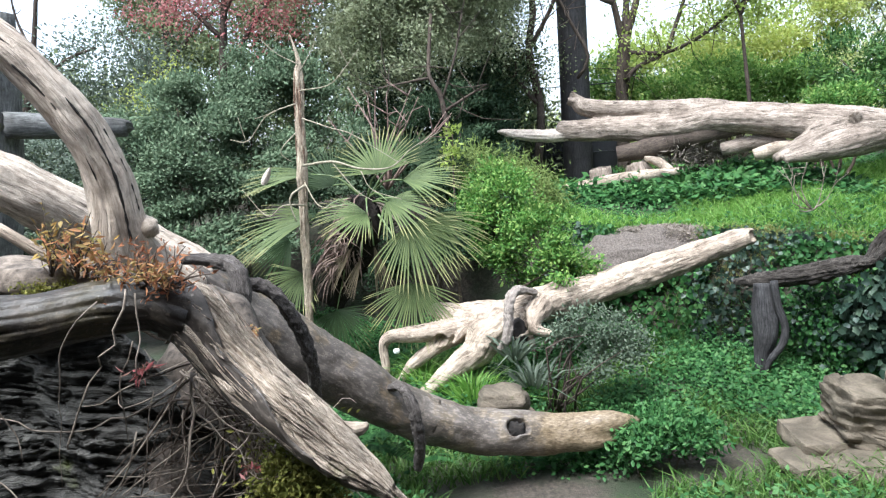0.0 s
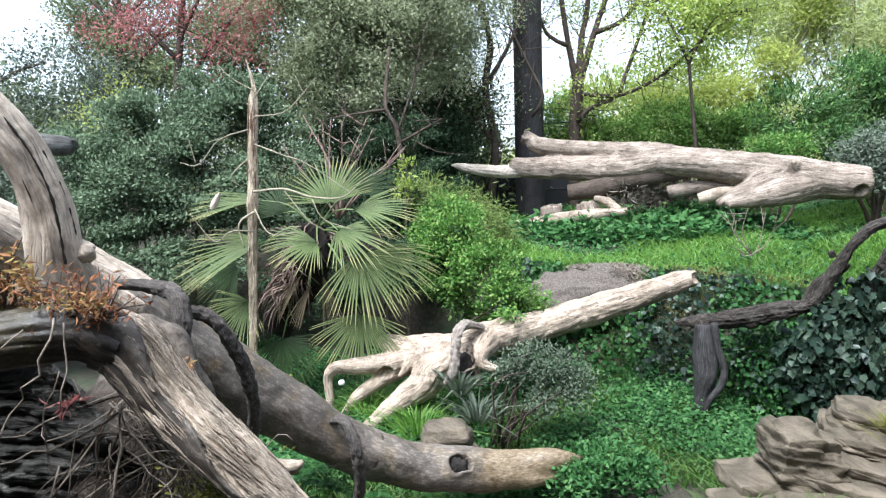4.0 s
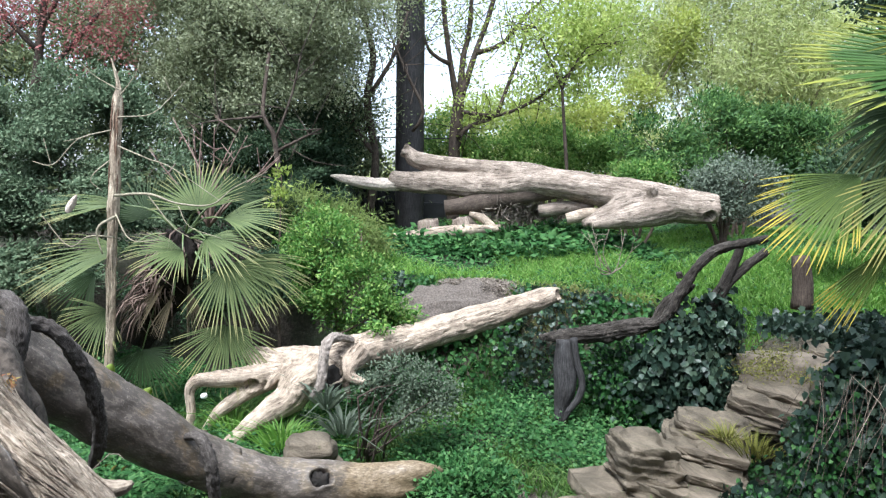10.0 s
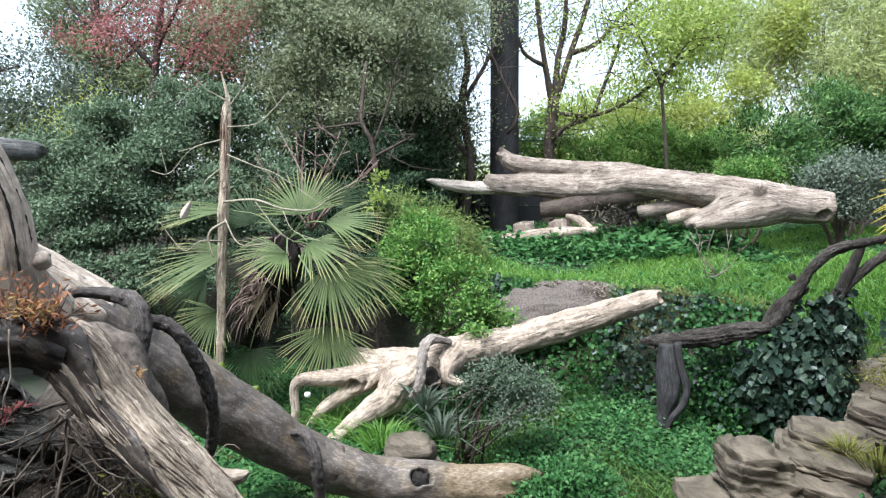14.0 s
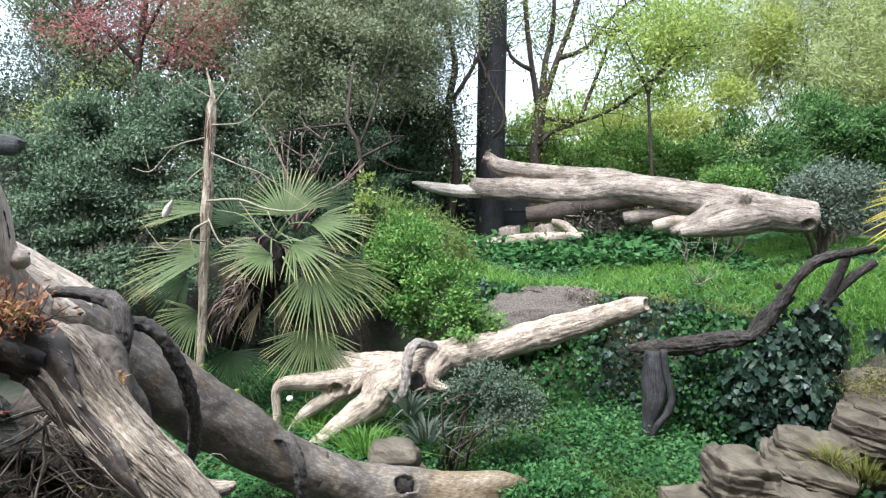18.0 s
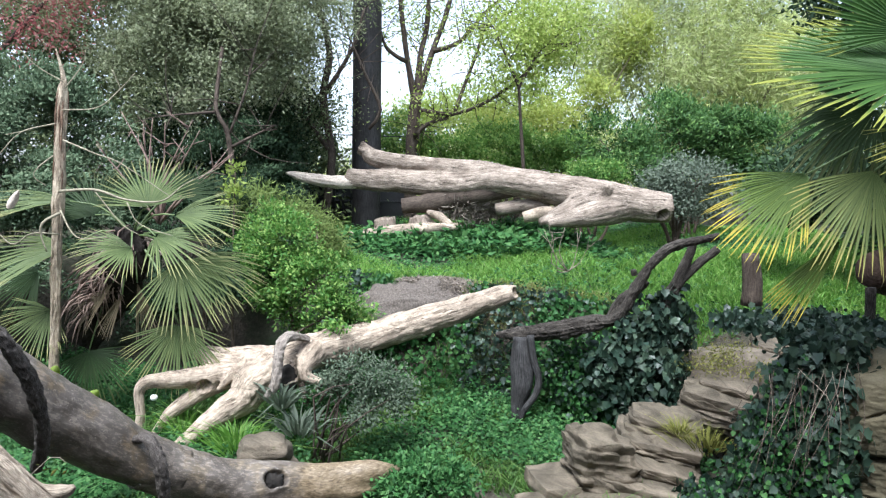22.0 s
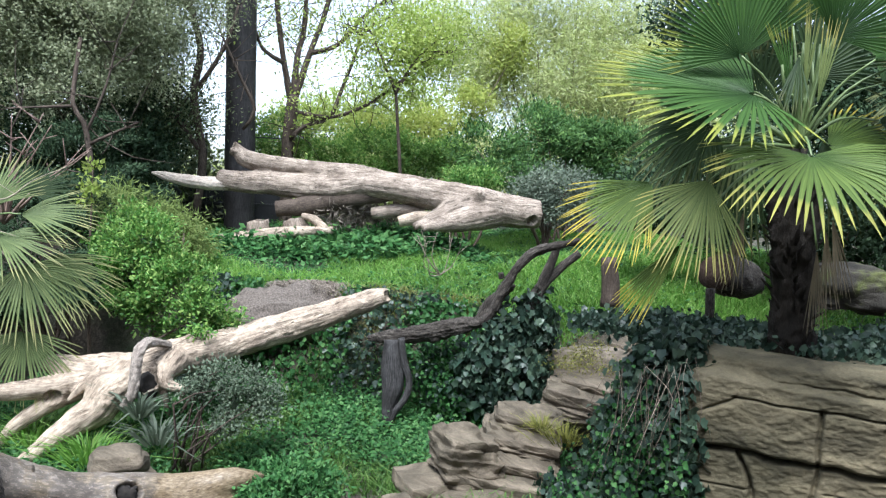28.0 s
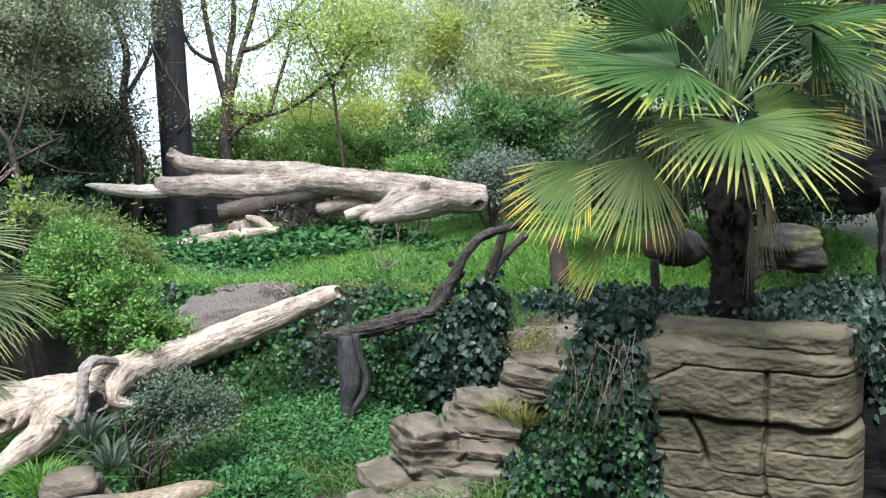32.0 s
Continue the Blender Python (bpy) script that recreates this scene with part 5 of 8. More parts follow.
liana([(-1.53, 3.25, 1.67, 0.026), (-1.46, 3.30, 1.65, 0.035), (-1.39, 3.35, 1.58, 0.035), (-1.35, 3.42, 1.45, 0.036), (-1.32, 3.48, 1.33, 0.037), (-1.32, 3.56, 1.17, 0.035), (-1.35, 3.66, 1.00, 0.036), (-1.44, 3.80, 0.81, 0.031)], "thick dark liana wrapped over the fallen trunk")
liana([(-1.03, 4.05, 0.86, 0.023), (-0.95, 3.98, 0.89, 0.032), (-0.89, 3.93, 0.84, 0.035), (-0.86, 3.92, 0.73, 0.035), (-0.86, 3.98, 0.53, 0.036), (-0.90, 4.10, 0.34, 0.030)], "thin dark liana ringed round the fallen trunk")
liana([(-0.16, 5.95, 0.99, 0.028), (-0.29, 5.85, 1.04, 0.042), (-0.36, 5.72, 1.01, 0.045), (-0.38, 5.66, 0.86, 0.045), (-0.40, 5.62, 0.71, 0.040), (-0.46, 5.62, 0.60, 0.031)], "smooth grey liana hooked over the driftwood log", M_paleliana)

# ---- palms ----
def palm_material(name, base_c, mid_c, tip_c, tip_at=0.85):
    """Blade colour along the UV: a pale rib, green blade and yellowing tips."""
    m, nt, b, out = base_material(name, 0.5)
    b.inputs["Specular IOR Level"].default_value = 0.16
    uv = nt.nodes.new("ShaderNodeUVMap")
    sep = nt.nodes.new("ShaderNodeSeparateXYZ")
    nt.links.new(uv.outputs[0], sep.inputs[0])
    tc = nt.nodes.new("ShaderNodeTexCoord")
    n = node(nt, "ShaderNodeTexNoise", Scale=7.0, Detail=5.0)
    nt.links.new(tc.outputs["Object"], n.inputs["Vector"])
    add = nt.nodes.new("ShaderNodeMath")
    add.operation = "MULTIPLY_ADD"
    add.inputs[1].default_value = 0.35
    nt.links.new(n.outputs[0], add.inputs[0])
    nt.links.new(sep.outputs["Y"], add.inputs[2])
    col = ramp(nt, add.outputs[0], [(0.1, base_c), (0.6, mid_c), (tip_at, mid_c), (min(1.0, tip_at + 0.22), tip_c)]).outputs[0]
    rib = ramp(nt, sep.outputs["X"], [(0.0, (1.5, 1.45, 1.2)), (0.12, (1, 1, 1)), (0.8, (1, 1, 1)), (1.0, (0.7, 0.72, 0.7))]).outputs[0]
    geo = nt.nodes.new("ShaderNodeNewGeometry")
    rnd = ramp(nt, geo.outputs["Random Per Island"], [(0, (0.8, 0.84, 0.8)), (1, (1.15, 1.12, 1.05))]).outputs[0]
    col = mixed(nt, 1.0, col, rib, "MULTIPLY")
    col = mixed(nt, 1.0, col, rnd, "MULTIPLY")
    nt.links.new(col, b.inputs["Base Color"])
    tr = nt.nodes.new("ShaderNodeBsdfTranslucent")
    nt.links.new(col, tr.inputs["Color"])
    mx = nt.nodes.new("ShaderNodeMixShader")
    mx.inputs[0].default_value = 0.35
    nt.links.new(b.outputs[0], mx.inputs[1])
    nt.links.new(tr.outputs[0], mx.inputs[2])
    nt.links.new(mx.outputs[0], out.inputs[0])
    return m


P_green = palm_material("palm_green", (0.016, 0.038, 0.013), (0.06, 0.12, 0.03), (0.26, 0.28, 0.06), 0.9)
P_yellow = palm_material("palm_yellowing", (0.04, 0.075, 0.02), (0.11, 0.16, 0.035), (0.44, 0.36, 0.06), 0.84)
P_pale = palm_material("palm_pale_green", (0.1, 0.14, 0.05), (0.2, 0.24, 0.09), (0.4, 0.36, 0.12), 0.84)
P_mid = palm_material("palm_mid_green", (0.035, 0.07, 0.02), (0.115, 0.165, 0.045), (0.31, 0.3, 0.08), 0.9)
P_dull = palm_material("palm_dull", (0.07, 0.1, 0.04), (0.15, 0.19, 0.08), (0.28, 0.28, 0.13), 0.85)
# Shaded copy of the palm greens: crown shade put into the blade colour.
P_shade = palm_material("palm_green_shaded", (0.022, 0.042, 0.016), (0.042, 0.068, 0.028), (0.09, 0.1, 0.04), 0.9)
P_dead = palm_material("palm_dead", (0.1, 0.075, 0.05), (0.2, 0.16, 0.11), (0.26, 0.21, 0.15), 0.9)
M_petiole = plain_material("petiole_green", (0.09, 0.13, 0.04), (0.14, 0.19, 0.07), 0.45, 12, 0.1)


def frond(parent, crown, hub, tip, spread, material, facing=(0, -0.5, 0.85), count=34, droop=0.12, cup=0.15, seed=0, split=0.5, label=""):
    """A fan leaf: stiff folded segments round a hub, joined over their inner half, on a long stalk."""
    rng = np.random.default_rng(seed)
    hub, tip = np.array(hub), np.array(tip)
    u = tip - hub
    R = np.linalg.norm(u)
    u /= R
    n = np.array(facing, float)
    n -= u * (n @ u)
    n /= np.linalg.norm(n)
    s = np.cross(u, n)
    A = radians(spread)
    da = 2 * A / count
    verts, faces, uvs = [], [], []
    stations = (0.03, 0.25, split, 0.72, 0.88, 1.0)
    for k in range(count):
        a = -A + (k + 0.5) * da + rng.normal(0, da * 0.08)
        d = u * math.cos(a) + s * math.sin(a)
        e = np.cross(n, d)
        length = R * (1 - 0.22 * abs(a / max(A, 0.6)) ** 2.0) * rng.uniform(0.93, 1.05)
        dr = droop * rng.uniform(0.5, 2.0)
        side = rng.normal(0, 0.03)
        o = len(verts)
        for t in stations:
            half = length * math.tan(da / 2) * t if t <= split else length * math.tan(da / 2) * split * (1 - (t - split) / (1 - split)) ** 0.55
            half = max(half, 0.0008)
            c = hub + d * length * t + n * length * (cup * (abs(a) / max(A, 0.3)) ** 2 * t)
            bend = max(0, t - split * 0.8)
            c = c + np.array([0, 0, -1]) * length * dr * bend ** 1.6 * 2.2 + e * side * length * bend
            verts += [c - e * half + n * half * 0.45, c - n * half * 0.35, c + e * half + n * half * 0.45]
            uvs += [(1, t), (0, t), (1, t)]
        for i in range(len(stations) - 1):
            q = o + 3 * i
            faces += [(q, q + 1, q + 4, q + 3), (q + 1, q + 2, q + 5, q + 4)]
    fr = raw("frond", verts, faces, material, parent, label, uvs=uvs)
    if crown is not None:
        c = np.array(crown)
        mid = (c + hub) / 2 + np.array([0, 0, 0.06 + 0.05 * np.linalg.norm(hub - c)])
        log("petiole", [(*c, 0.014), (*mid, 0.009), (*hub, 0.006)], M_petiole, fr, sides=6, step=0.08)
    return fr


def palm_trunk(parent, pts, seed):
    log("trunk", pts, M_fibre, parent, "brown fibrous trunk", sides=40, step=0.02, rough=0.3, ridges=0.2, crust=0.12, crust_k=22, seed=seed)
    rng = np.random.default_rng(int(seed * 10))
    s = spline(pts, 0.05)
    for i in range(3, len(s) - 2):
        for _ in range(4):
            g = rng.uniform(0, 2 * math.pi)
            o = np.array([math.cos(g), math.sin(g), 0]) * s[i, 3]
            b = s[i, :3] + o * 0.8
            t = b + o * rng.uniform(0.35, 0.8) + [0, 0, rng.uniform(0.04, 0.12)]
            log("leaf_base", [(*b, 0.016), (*t, 0.005)], M_fibre, parent, sides=5, step=0.1)


def near_palm():
    top = empty("fan_palm", (3.66, 3.60, 1.38))
    palm_trunk(top, [(3.67, 3.60, 1.34, 0.115), (3.66, 3.60, 1.60, 0.12), (3.63, 3.60, 1.90, 0.125), (3.59, 3.58, 2.23, 0.125), (3.56, 3.57, 2.51, 0.1), (3.55, 3.56, 2.66, 0.06)], 3.3)
    c = np.array((3.55, 3.56, 2.67))
    axes = np.array(((0.914, -0.404, 0.0), (-0.404, -0.914, 0.0), (0.0, 0.0, 1.0)))  # along the glass, towards it, up
    # hub from the crown; the way of the middle blade; the face's normal; reach; half spread; blade count; droop; look
    rows = [
        ((-0.07, 0.42, -0.08), (0.05, 0.85, -0.42), (0, 0.45, 0.9), 0.74, 108, 46, 0.12, P_mid),
        ((-0.34, 0.2, 0.28), (-0.98, 0.1, 0.1), (0.1, 0.5, 0.86), 0.98, 98, 50, 0.04, P_green),
        ((-0.4, 0.1, 0.52), (-0.4, 0.1, 0.85), (0.1, 0.93, -0.25), 0.62, 80, 40, 0.03, P_green),
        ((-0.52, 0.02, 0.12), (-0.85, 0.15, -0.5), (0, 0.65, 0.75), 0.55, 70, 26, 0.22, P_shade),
        ((0.32, 0.2, 0.5), (0.95, 0.25, 0.12), (-0.05, 0.3, 0.95), 0.85, 80, 40, 0.1, P_green),
        ((0.12, 0.1, 0.64), (0.5, 0.15, 0.75), (0, 0.8, -0.3), 0.75, 75, 36, 0.08, P_green),
        ((0.2, -0.05, 0.02), (0.96, 0.1, 0.0), (0, 0.6, 0.8), 0.62, 82, 36, 0.08, P_yellow),
        ((-0.9, 0.25, -0.26), (-0.72, 0.2, -0.65), (-0.35, 0.75, 0.55), 0.62, 50, 32, 0.06, P_yellow),
        ((-0.6, 0.36, -0.24), (-0.4, 0.3, -0.85), (0.15, 0.9, 0.4), 0.58, 54, 34, 0.08, P_pale),
        ((-0.72, 0.3, -0.62), (-0.62, 0.2, -0.75), (0.2, 0.9, 0.3), 0.55, 15, 13, 0.03, P_yellow),
        ((-0.55, -0.2, -0.02), (-0.8, 0.1, -0.4), (0, 0.6, 0.8), 0.42, 70, 20, 0.5, P_dull),
        ((-0.3, -0.1, 0.04), (-0.5, 0.3, -0.6), (0, 0.7, 0.7), 0.4, 60, 18, 0.5, P_dull),
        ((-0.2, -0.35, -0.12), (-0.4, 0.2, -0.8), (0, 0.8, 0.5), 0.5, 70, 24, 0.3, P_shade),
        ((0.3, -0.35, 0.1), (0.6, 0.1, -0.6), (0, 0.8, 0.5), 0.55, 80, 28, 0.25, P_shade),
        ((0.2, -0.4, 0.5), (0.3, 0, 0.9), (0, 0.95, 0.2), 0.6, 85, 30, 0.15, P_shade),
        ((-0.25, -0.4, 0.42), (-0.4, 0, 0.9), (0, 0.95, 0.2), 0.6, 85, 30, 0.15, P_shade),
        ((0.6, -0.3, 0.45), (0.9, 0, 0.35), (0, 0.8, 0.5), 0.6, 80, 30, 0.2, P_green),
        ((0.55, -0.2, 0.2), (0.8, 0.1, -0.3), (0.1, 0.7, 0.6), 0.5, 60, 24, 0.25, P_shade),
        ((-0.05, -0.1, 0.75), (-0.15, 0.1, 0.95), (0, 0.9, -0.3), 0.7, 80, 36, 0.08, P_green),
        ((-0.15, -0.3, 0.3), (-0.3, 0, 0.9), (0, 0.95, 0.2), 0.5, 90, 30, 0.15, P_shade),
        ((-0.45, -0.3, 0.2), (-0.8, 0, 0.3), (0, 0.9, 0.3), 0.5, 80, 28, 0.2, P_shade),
        ((-0.02, 0.1, 0.28), (-0.03, 0.1, 1.0), (0.3, 0.9, 0), 0.55, 7, 8, 0.0, P_pale),
        ((0.05, 0.12, 0.24), (0.08, 0.1, 1.0), (-0.3, 0.9, 0), 0.5, 8, 8, 0.0, P_pale),
        ((-0.1, 0.12, 0.3), (-0.3, 0.1, 0.9), (0.2, 0.9, 0), 0.45, 12, 9, 0.03, P_green),
        ((-0.12, 0.25, 0.5), (-0.2, 0.3, -0.85), (0.2, 0.9, 0.2), 0.36, 20, 8, 0.1, P_shade),
        ((0.5, 0.05, 0.5), (0.15, 0.2, -0.9), (0, 0.9, 0.2), 0.4, 20, 9, 0.1, P_green),
    ]
    for i, (h, u, fc, reach, sp, n, dr, m) in enumerate(rows):
        u = np.array(u) / np.linalg.norm(u)
        hub = c + np.array(h) @ axes
        frond(top, c, hub, hub + (u @ axes) * reach, sp, m, tuple(np.array(fc) @ axes), n, dr, seed=40 + i, split=0.52)
    for i, (h, u) in enumerate((((0.17, 0.1, -0.5), (0.05, 0.1, -1)), ((-0.3, 0.05, -0.4), (-0.15, 0.1, -1)), ((0.26, -0.05, -0.42), (0.2, 0.05, -1)), ((0.12, 0.12, -0.62), (0.0, 0.1, -1)))):
        hub = c + np.array(h) @ axes
        frond(top, c, hub, hub + (np.array(u) @ axes) * 0.5, 10, P_dead, tuple(np.array((0.2, 0.9, 0.1)) @ axes), 12, 0.02, seed=70 + i, label="withered hanging brown frond")
    rng = np.random.default_rng(17)
    for i in range(10):
        e = c + np.array((rng.normal(0, 0.09), rng.normal(0.05, 0.06), rng.uniform(0.45, 0.8))) @ axes
        log("petiole", [(*(c - [0, 0, 0.05]), 0.017), (*((c + e) / 2 + rng.normal(0, 0.015, 3)), 0.012), (*e, 0.008)], M_petiole, top, sides=6, step=0.1)
    return tagged(settle(top), "fan palm with yellow-tipped fronds on the rock", "palm")


near_palm()


def far_palm():
    base = (-2.06, 6.60, 0.89)
    top = empty("fan_palm", base)
    palm_trunk(top, [(-2.12, 6.60, 0.83, 0.123), (-1.98, 6.60, 1.07, 0.144), (-1.81, 6.55, 1.36, 0.183), (-1.71, 6.50, 1.62, 0.171), (-1.67, 6.50, 1.83, 0.110)], 5.1)
    c = (-1.66, 6.50, 1.78)
    rows = [
        ((-1.50, 6.35, 2.03), (-1.57, 6.60, 2.48), 85, P_dull, (0, -0.9, 0.3), 36, 0.05),
        ((-1.28, 6.30, 1.97), (-0.69, 6.20, 1.98), 45, P_dull, (0, -0.6, 0.7), 24, 0.12),
        ((-1.22, 6.10, 1.59), (-0.91, 5.90, 1.12), 78, P_dull, (0.2, -0.8, 0.5), 34, 0.12),
        ((-1.21, 6.10, 1.09), (-1.22, 5.90, 0.57), 78, P_dull, (0, -0.9, 0.4), 36, 0.08),
        ((-2.16, 6.50, 2.06), (-2.85, 6.40, 2.01), 32, P_dull, (0, -0.4, 0.9), 20, 0.08),
        ((-2.10, 6.30, 1.69), (-2.93, 6.20, 1.52), 42, P_dull, (0, -0.5, 0.8), 26, 0.14),
        ((-1.57, 6.10, 1.71), (-1.94, 5.80, 1.67), 70, P_dull, (0, -0.6, 0.8), 30, 0.12),
        ((-2.29, 6.40, 1.15), (-2.58, 6.20, 0.87), 80, P_dull, (-0.2, -0.8, 0.5), 32, 0.12),
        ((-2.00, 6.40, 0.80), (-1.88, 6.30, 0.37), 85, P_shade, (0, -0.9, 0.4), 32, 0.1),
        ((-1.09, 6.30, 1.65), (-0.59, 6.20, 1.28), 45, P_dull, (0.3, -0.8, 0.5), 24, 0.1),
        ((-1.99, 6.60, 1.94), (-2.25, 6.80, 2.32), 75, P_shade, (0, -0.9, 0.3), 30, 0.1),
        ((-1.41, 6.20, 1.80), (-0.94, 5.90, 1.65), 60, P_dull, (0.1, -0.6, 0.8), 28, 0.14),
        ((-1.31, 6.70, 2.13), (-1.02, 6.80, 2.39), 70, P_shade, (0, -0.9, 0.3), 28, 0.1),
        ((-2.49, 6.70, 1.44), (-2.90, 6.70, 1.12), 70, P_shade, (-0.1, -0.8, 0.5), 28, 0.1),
    ]
    for i, (h, t, sp, m, fc, n, dr) in enumerate(rows):
        frond(top, c, h, t, sp, m, fc, int(n * 1.0), dr * 0.8, seed=90 + i, split=0.42)
    for i, (h, t) in enumerate((((-1.77, 6.30, 1.40), (-2.06, 6.30, 1.05)), ((-1.70, 6.30, 1.30), (-1.87, 6.30, 0.95)), ((-1.58, 6.30, 1.40), (-1.48, 6.30, 0.91)))):
        frond(top, c, h, t, 14, P_dead, (0, -0.9, 0.3), 14, 0.05, seed=120 + i, label="withered hanging brown frond")
    rng = np.random.default_rng(8)
    strands = []
    for _ in range(170):
        k = rng.random()
        a = np.array(c) * (1 - k) + np.array((-1.97, 6.40, 1.18)) * k + rng.normal(0, 0.05, 3)
        e = a + np.array([rng.normal(-0.1, 0.12), rng.normal(-0.06, 0.06), -rng.uniform(0.05, 0.34)])
        m = (a + e) / 2 + np.array([rng.normal(-0.03, 0.03), -0.03, 0.05])
        strands.append(tube_arrays([(*a, 0.004), (*m, 0.008), (*e, 0.002)], sides=4, step=0.1))
    mesh_of("dead_skirt", joined(strands), M_skirt, top, "skirt of dead brown fibre")
    for i in range(9):
        g = rng.uniform(-2.6, -0.3)
        e = np.array(c) + np.array([math.cos(g) * 0.42, -0.2, math.sin(g) * 0.4 - 0.08])
        log("petiole", [(*c, 0.012), (*((np.array(c) + e) / 2 + [0, 0, 0.06]), 0.009), (*e, 0.005)], M_twig, top, sides=6, step=0.06)
    return tagged(settle(top), "dull green fan palm among the shrubs", "palm")


far_palm()


def back_palm():
    top = empty("fan_palm", (6.55, 5.00, 2.31))
    log("trunk", [(6.55, 5.00, 2.31, 0.088), (6.51, 5.00, 3.28, 0.076)], M_fibre, top, sides=14, step=0.06, rough=0.3, ridges=0.2, seed=4.0)
    c = (6.51, 5.00, 3.28)
    for i, (h, t, sp) in enumerate((((6.18, 4.80, 3.37), (5.76, 4.50, 2.85), 95), ((6.68, 4.90, 3.43), (7.18, 4.80, 3.00), 80), ((6.21, 5.00, 3.38), (5.97, 5.10, 3.07), 70))):
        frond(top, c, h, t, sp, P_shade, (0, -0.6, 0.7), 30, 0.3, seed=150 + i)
    return tagged(settle(top), "grey-green fan palm behind the boulder", "palm")


back_palm()

# ---- dead sapling and bare twigs ----
def dead_sapling():
    top = empty("dead_sapling", (-2.21, 6.20, 0.56))
    log("stem", [(-2.22, 6.20, 0.51, 0.035), (-2.19, 6.20, 1.06, 0.039), (-2.17, 6.20, 1.70, 0.037), (-2.15, 6.20, 2.09, 0.044), (-2.13, 6.22, 2.48, 0.044), (-2.12, 6.25, 2.89, 0.039), (-2.11, 6.25, 3.06, 0.019), (-2.16, 6.25, 3.27, 0.005)], M_sapling, top, "peeling grey-brown stem", sides=24, step=0.02, rough=0.3, ridges=0.1, plates=0.14, plate_n=7, plate_len=0.3, crust=0.06, crust_k=25, seed=3.0)
    twigs = [
        [(-2.10, 6.20, 2.79, 0.012), (-1.82, 6.10, 2.81, 0.009), (-1.67, 6.10, 2.93, 0.009), (-1.53, 6.10, 3.09, 0.005)], [(-1.63, 6.10, 2.95, 0.007), (-1.70, 6.10, 3.11, 0.005)],
        [(-2.14, 6.15, 2.68, 0.012), (-2.34, 6.00, 2.59, 0.009), (-2.53, 6.00, 2.39, 0.009), (-2.69, 6.00, 2.41, 0.005)], [(-2.28, 6.05, 2.62, 0.007), (-2.45, 6.00, 2.57, 0.005)], [(-2.55, 6.00, 2.39, 0.007), (-2.60, 6.00, 2.59, 0.005)],
        [(-2.07, 6.10, 2.55, 0.012), (-1.80, 6.00, 2.45, 0.010), (-1.59, 5.90, 2.38, 0.008), (-1.22, 5.90, 2.13, 0.005)],
        [(-2.10, 6.10, 2.15, 0.024), (-1.81, 6.00, 2.17, 0.019), (-1.56, 5.95, 2.10, 0.016), (-1.29, 5.90, 2.10, 0.012), (-1.11, 5.90, 2.24, 0.007), (-0.85, 5.90, 2.37, 0.005)],
        [(-2.10, 6.10, 1.98, 0.024), (-2.19, 6.00, 1.91, 0.021), (-2.21, 6.00, 1.82, 0.014), (-2.17, 6.00, 1.68, 0.009)], [(-2.10, 6.10, 2.00, 0.014), (-1.95, 6.00, 1.80, 0.009), (-1.72, 6.00, 1.80, 0.005)],
        [(-2.11, 6.10, 1.81, 0.014), (-2.28, 6.00, 1.82, 0.009), (-2.43, 6.00, 1.74, 0.009), (-2.63, 6.00, 1.98, 0.005)],
        [(-2.14, 6.10, 2.43, 0.010), (-2.22, 6.00, 2.33, 0.009), (-2.25, 6.00, 2.26, 0.007), (-2.16, 6.00, 2.19, 0.005)],
        [(-2.09, 6.20, 3.01, 0.010), (-2.28, 6.20, 3.12, 0.007), (-2.40, 6.20, 3.24, 0.005)], [(-2.08, 6.20, 2.96, 0.010), (-1.95, 6.20, 3.15, 0.006), (-1.92, 6.20, 3.27, 0.004)],
        [(-1.56, 5.95, 2.08, 0.009), (-1.46, 5.90, 1.92, 0.007), (-1.22, 5.90, 1.83, 0.005)], [(-1.81, 6.00, 2.16, 0.009), (-1.61, 5.95, 1.92, 0.007), (-1.46, 5.90, 1.83, 0.005)],
    ]
    for i, pts in enumerate(twigs):
        log("twig", [(*q[:3], q[3] * 0.55) for q in pts], M_paletwig, top, sides=6, step=0.03, rough=0.3, crust=0.15, seed=i * 1.3)
    shaggy("bark_strip", [(-2.15, 6.20, 2.09, 0.044), (-2.13, 6.22, 2.48, 0.046), (-2.12, 6.25, 2.89, 0.042), (-2.11, 6.25, 3.06, 0.03)], 18, top, M_peel, 33, (0.004, 0.011), (0.08, 0.3))
    shaggy("bark_strip", [(-2.19, 6.20, 1.06, 0.039), (-2.17, 6.20, 1.70, 0.037), (-2.15, 6.20, 2.09, 0.044)], 24, top, M_sapling, 34, (0.003, 0.008), (0.08, 0.3))
    bm = bmesh.new()
    bmesh.ops.create_uvsphere(bm, u_segments=12, v_segments=8, radius=1.0)
    for v in bm.verts:
        v.co = Vector((v.co.x * 0.03 * (1 - 0.35 * v.co.z), v.co.y * 0.008 + 0.02 * v.co.x ** 2, v.co.z * 0.085))
    leaf = part("leaf", bm, M_white, top, "curled pale dead leaf")
    leaf.matrix_basis = pose(-2.40, 6.0, 2.08, 8, 28, 15)
    return tagged(settle(top), "bare dead sapling with dry curling twigs", "sapling")


dead_sapling()


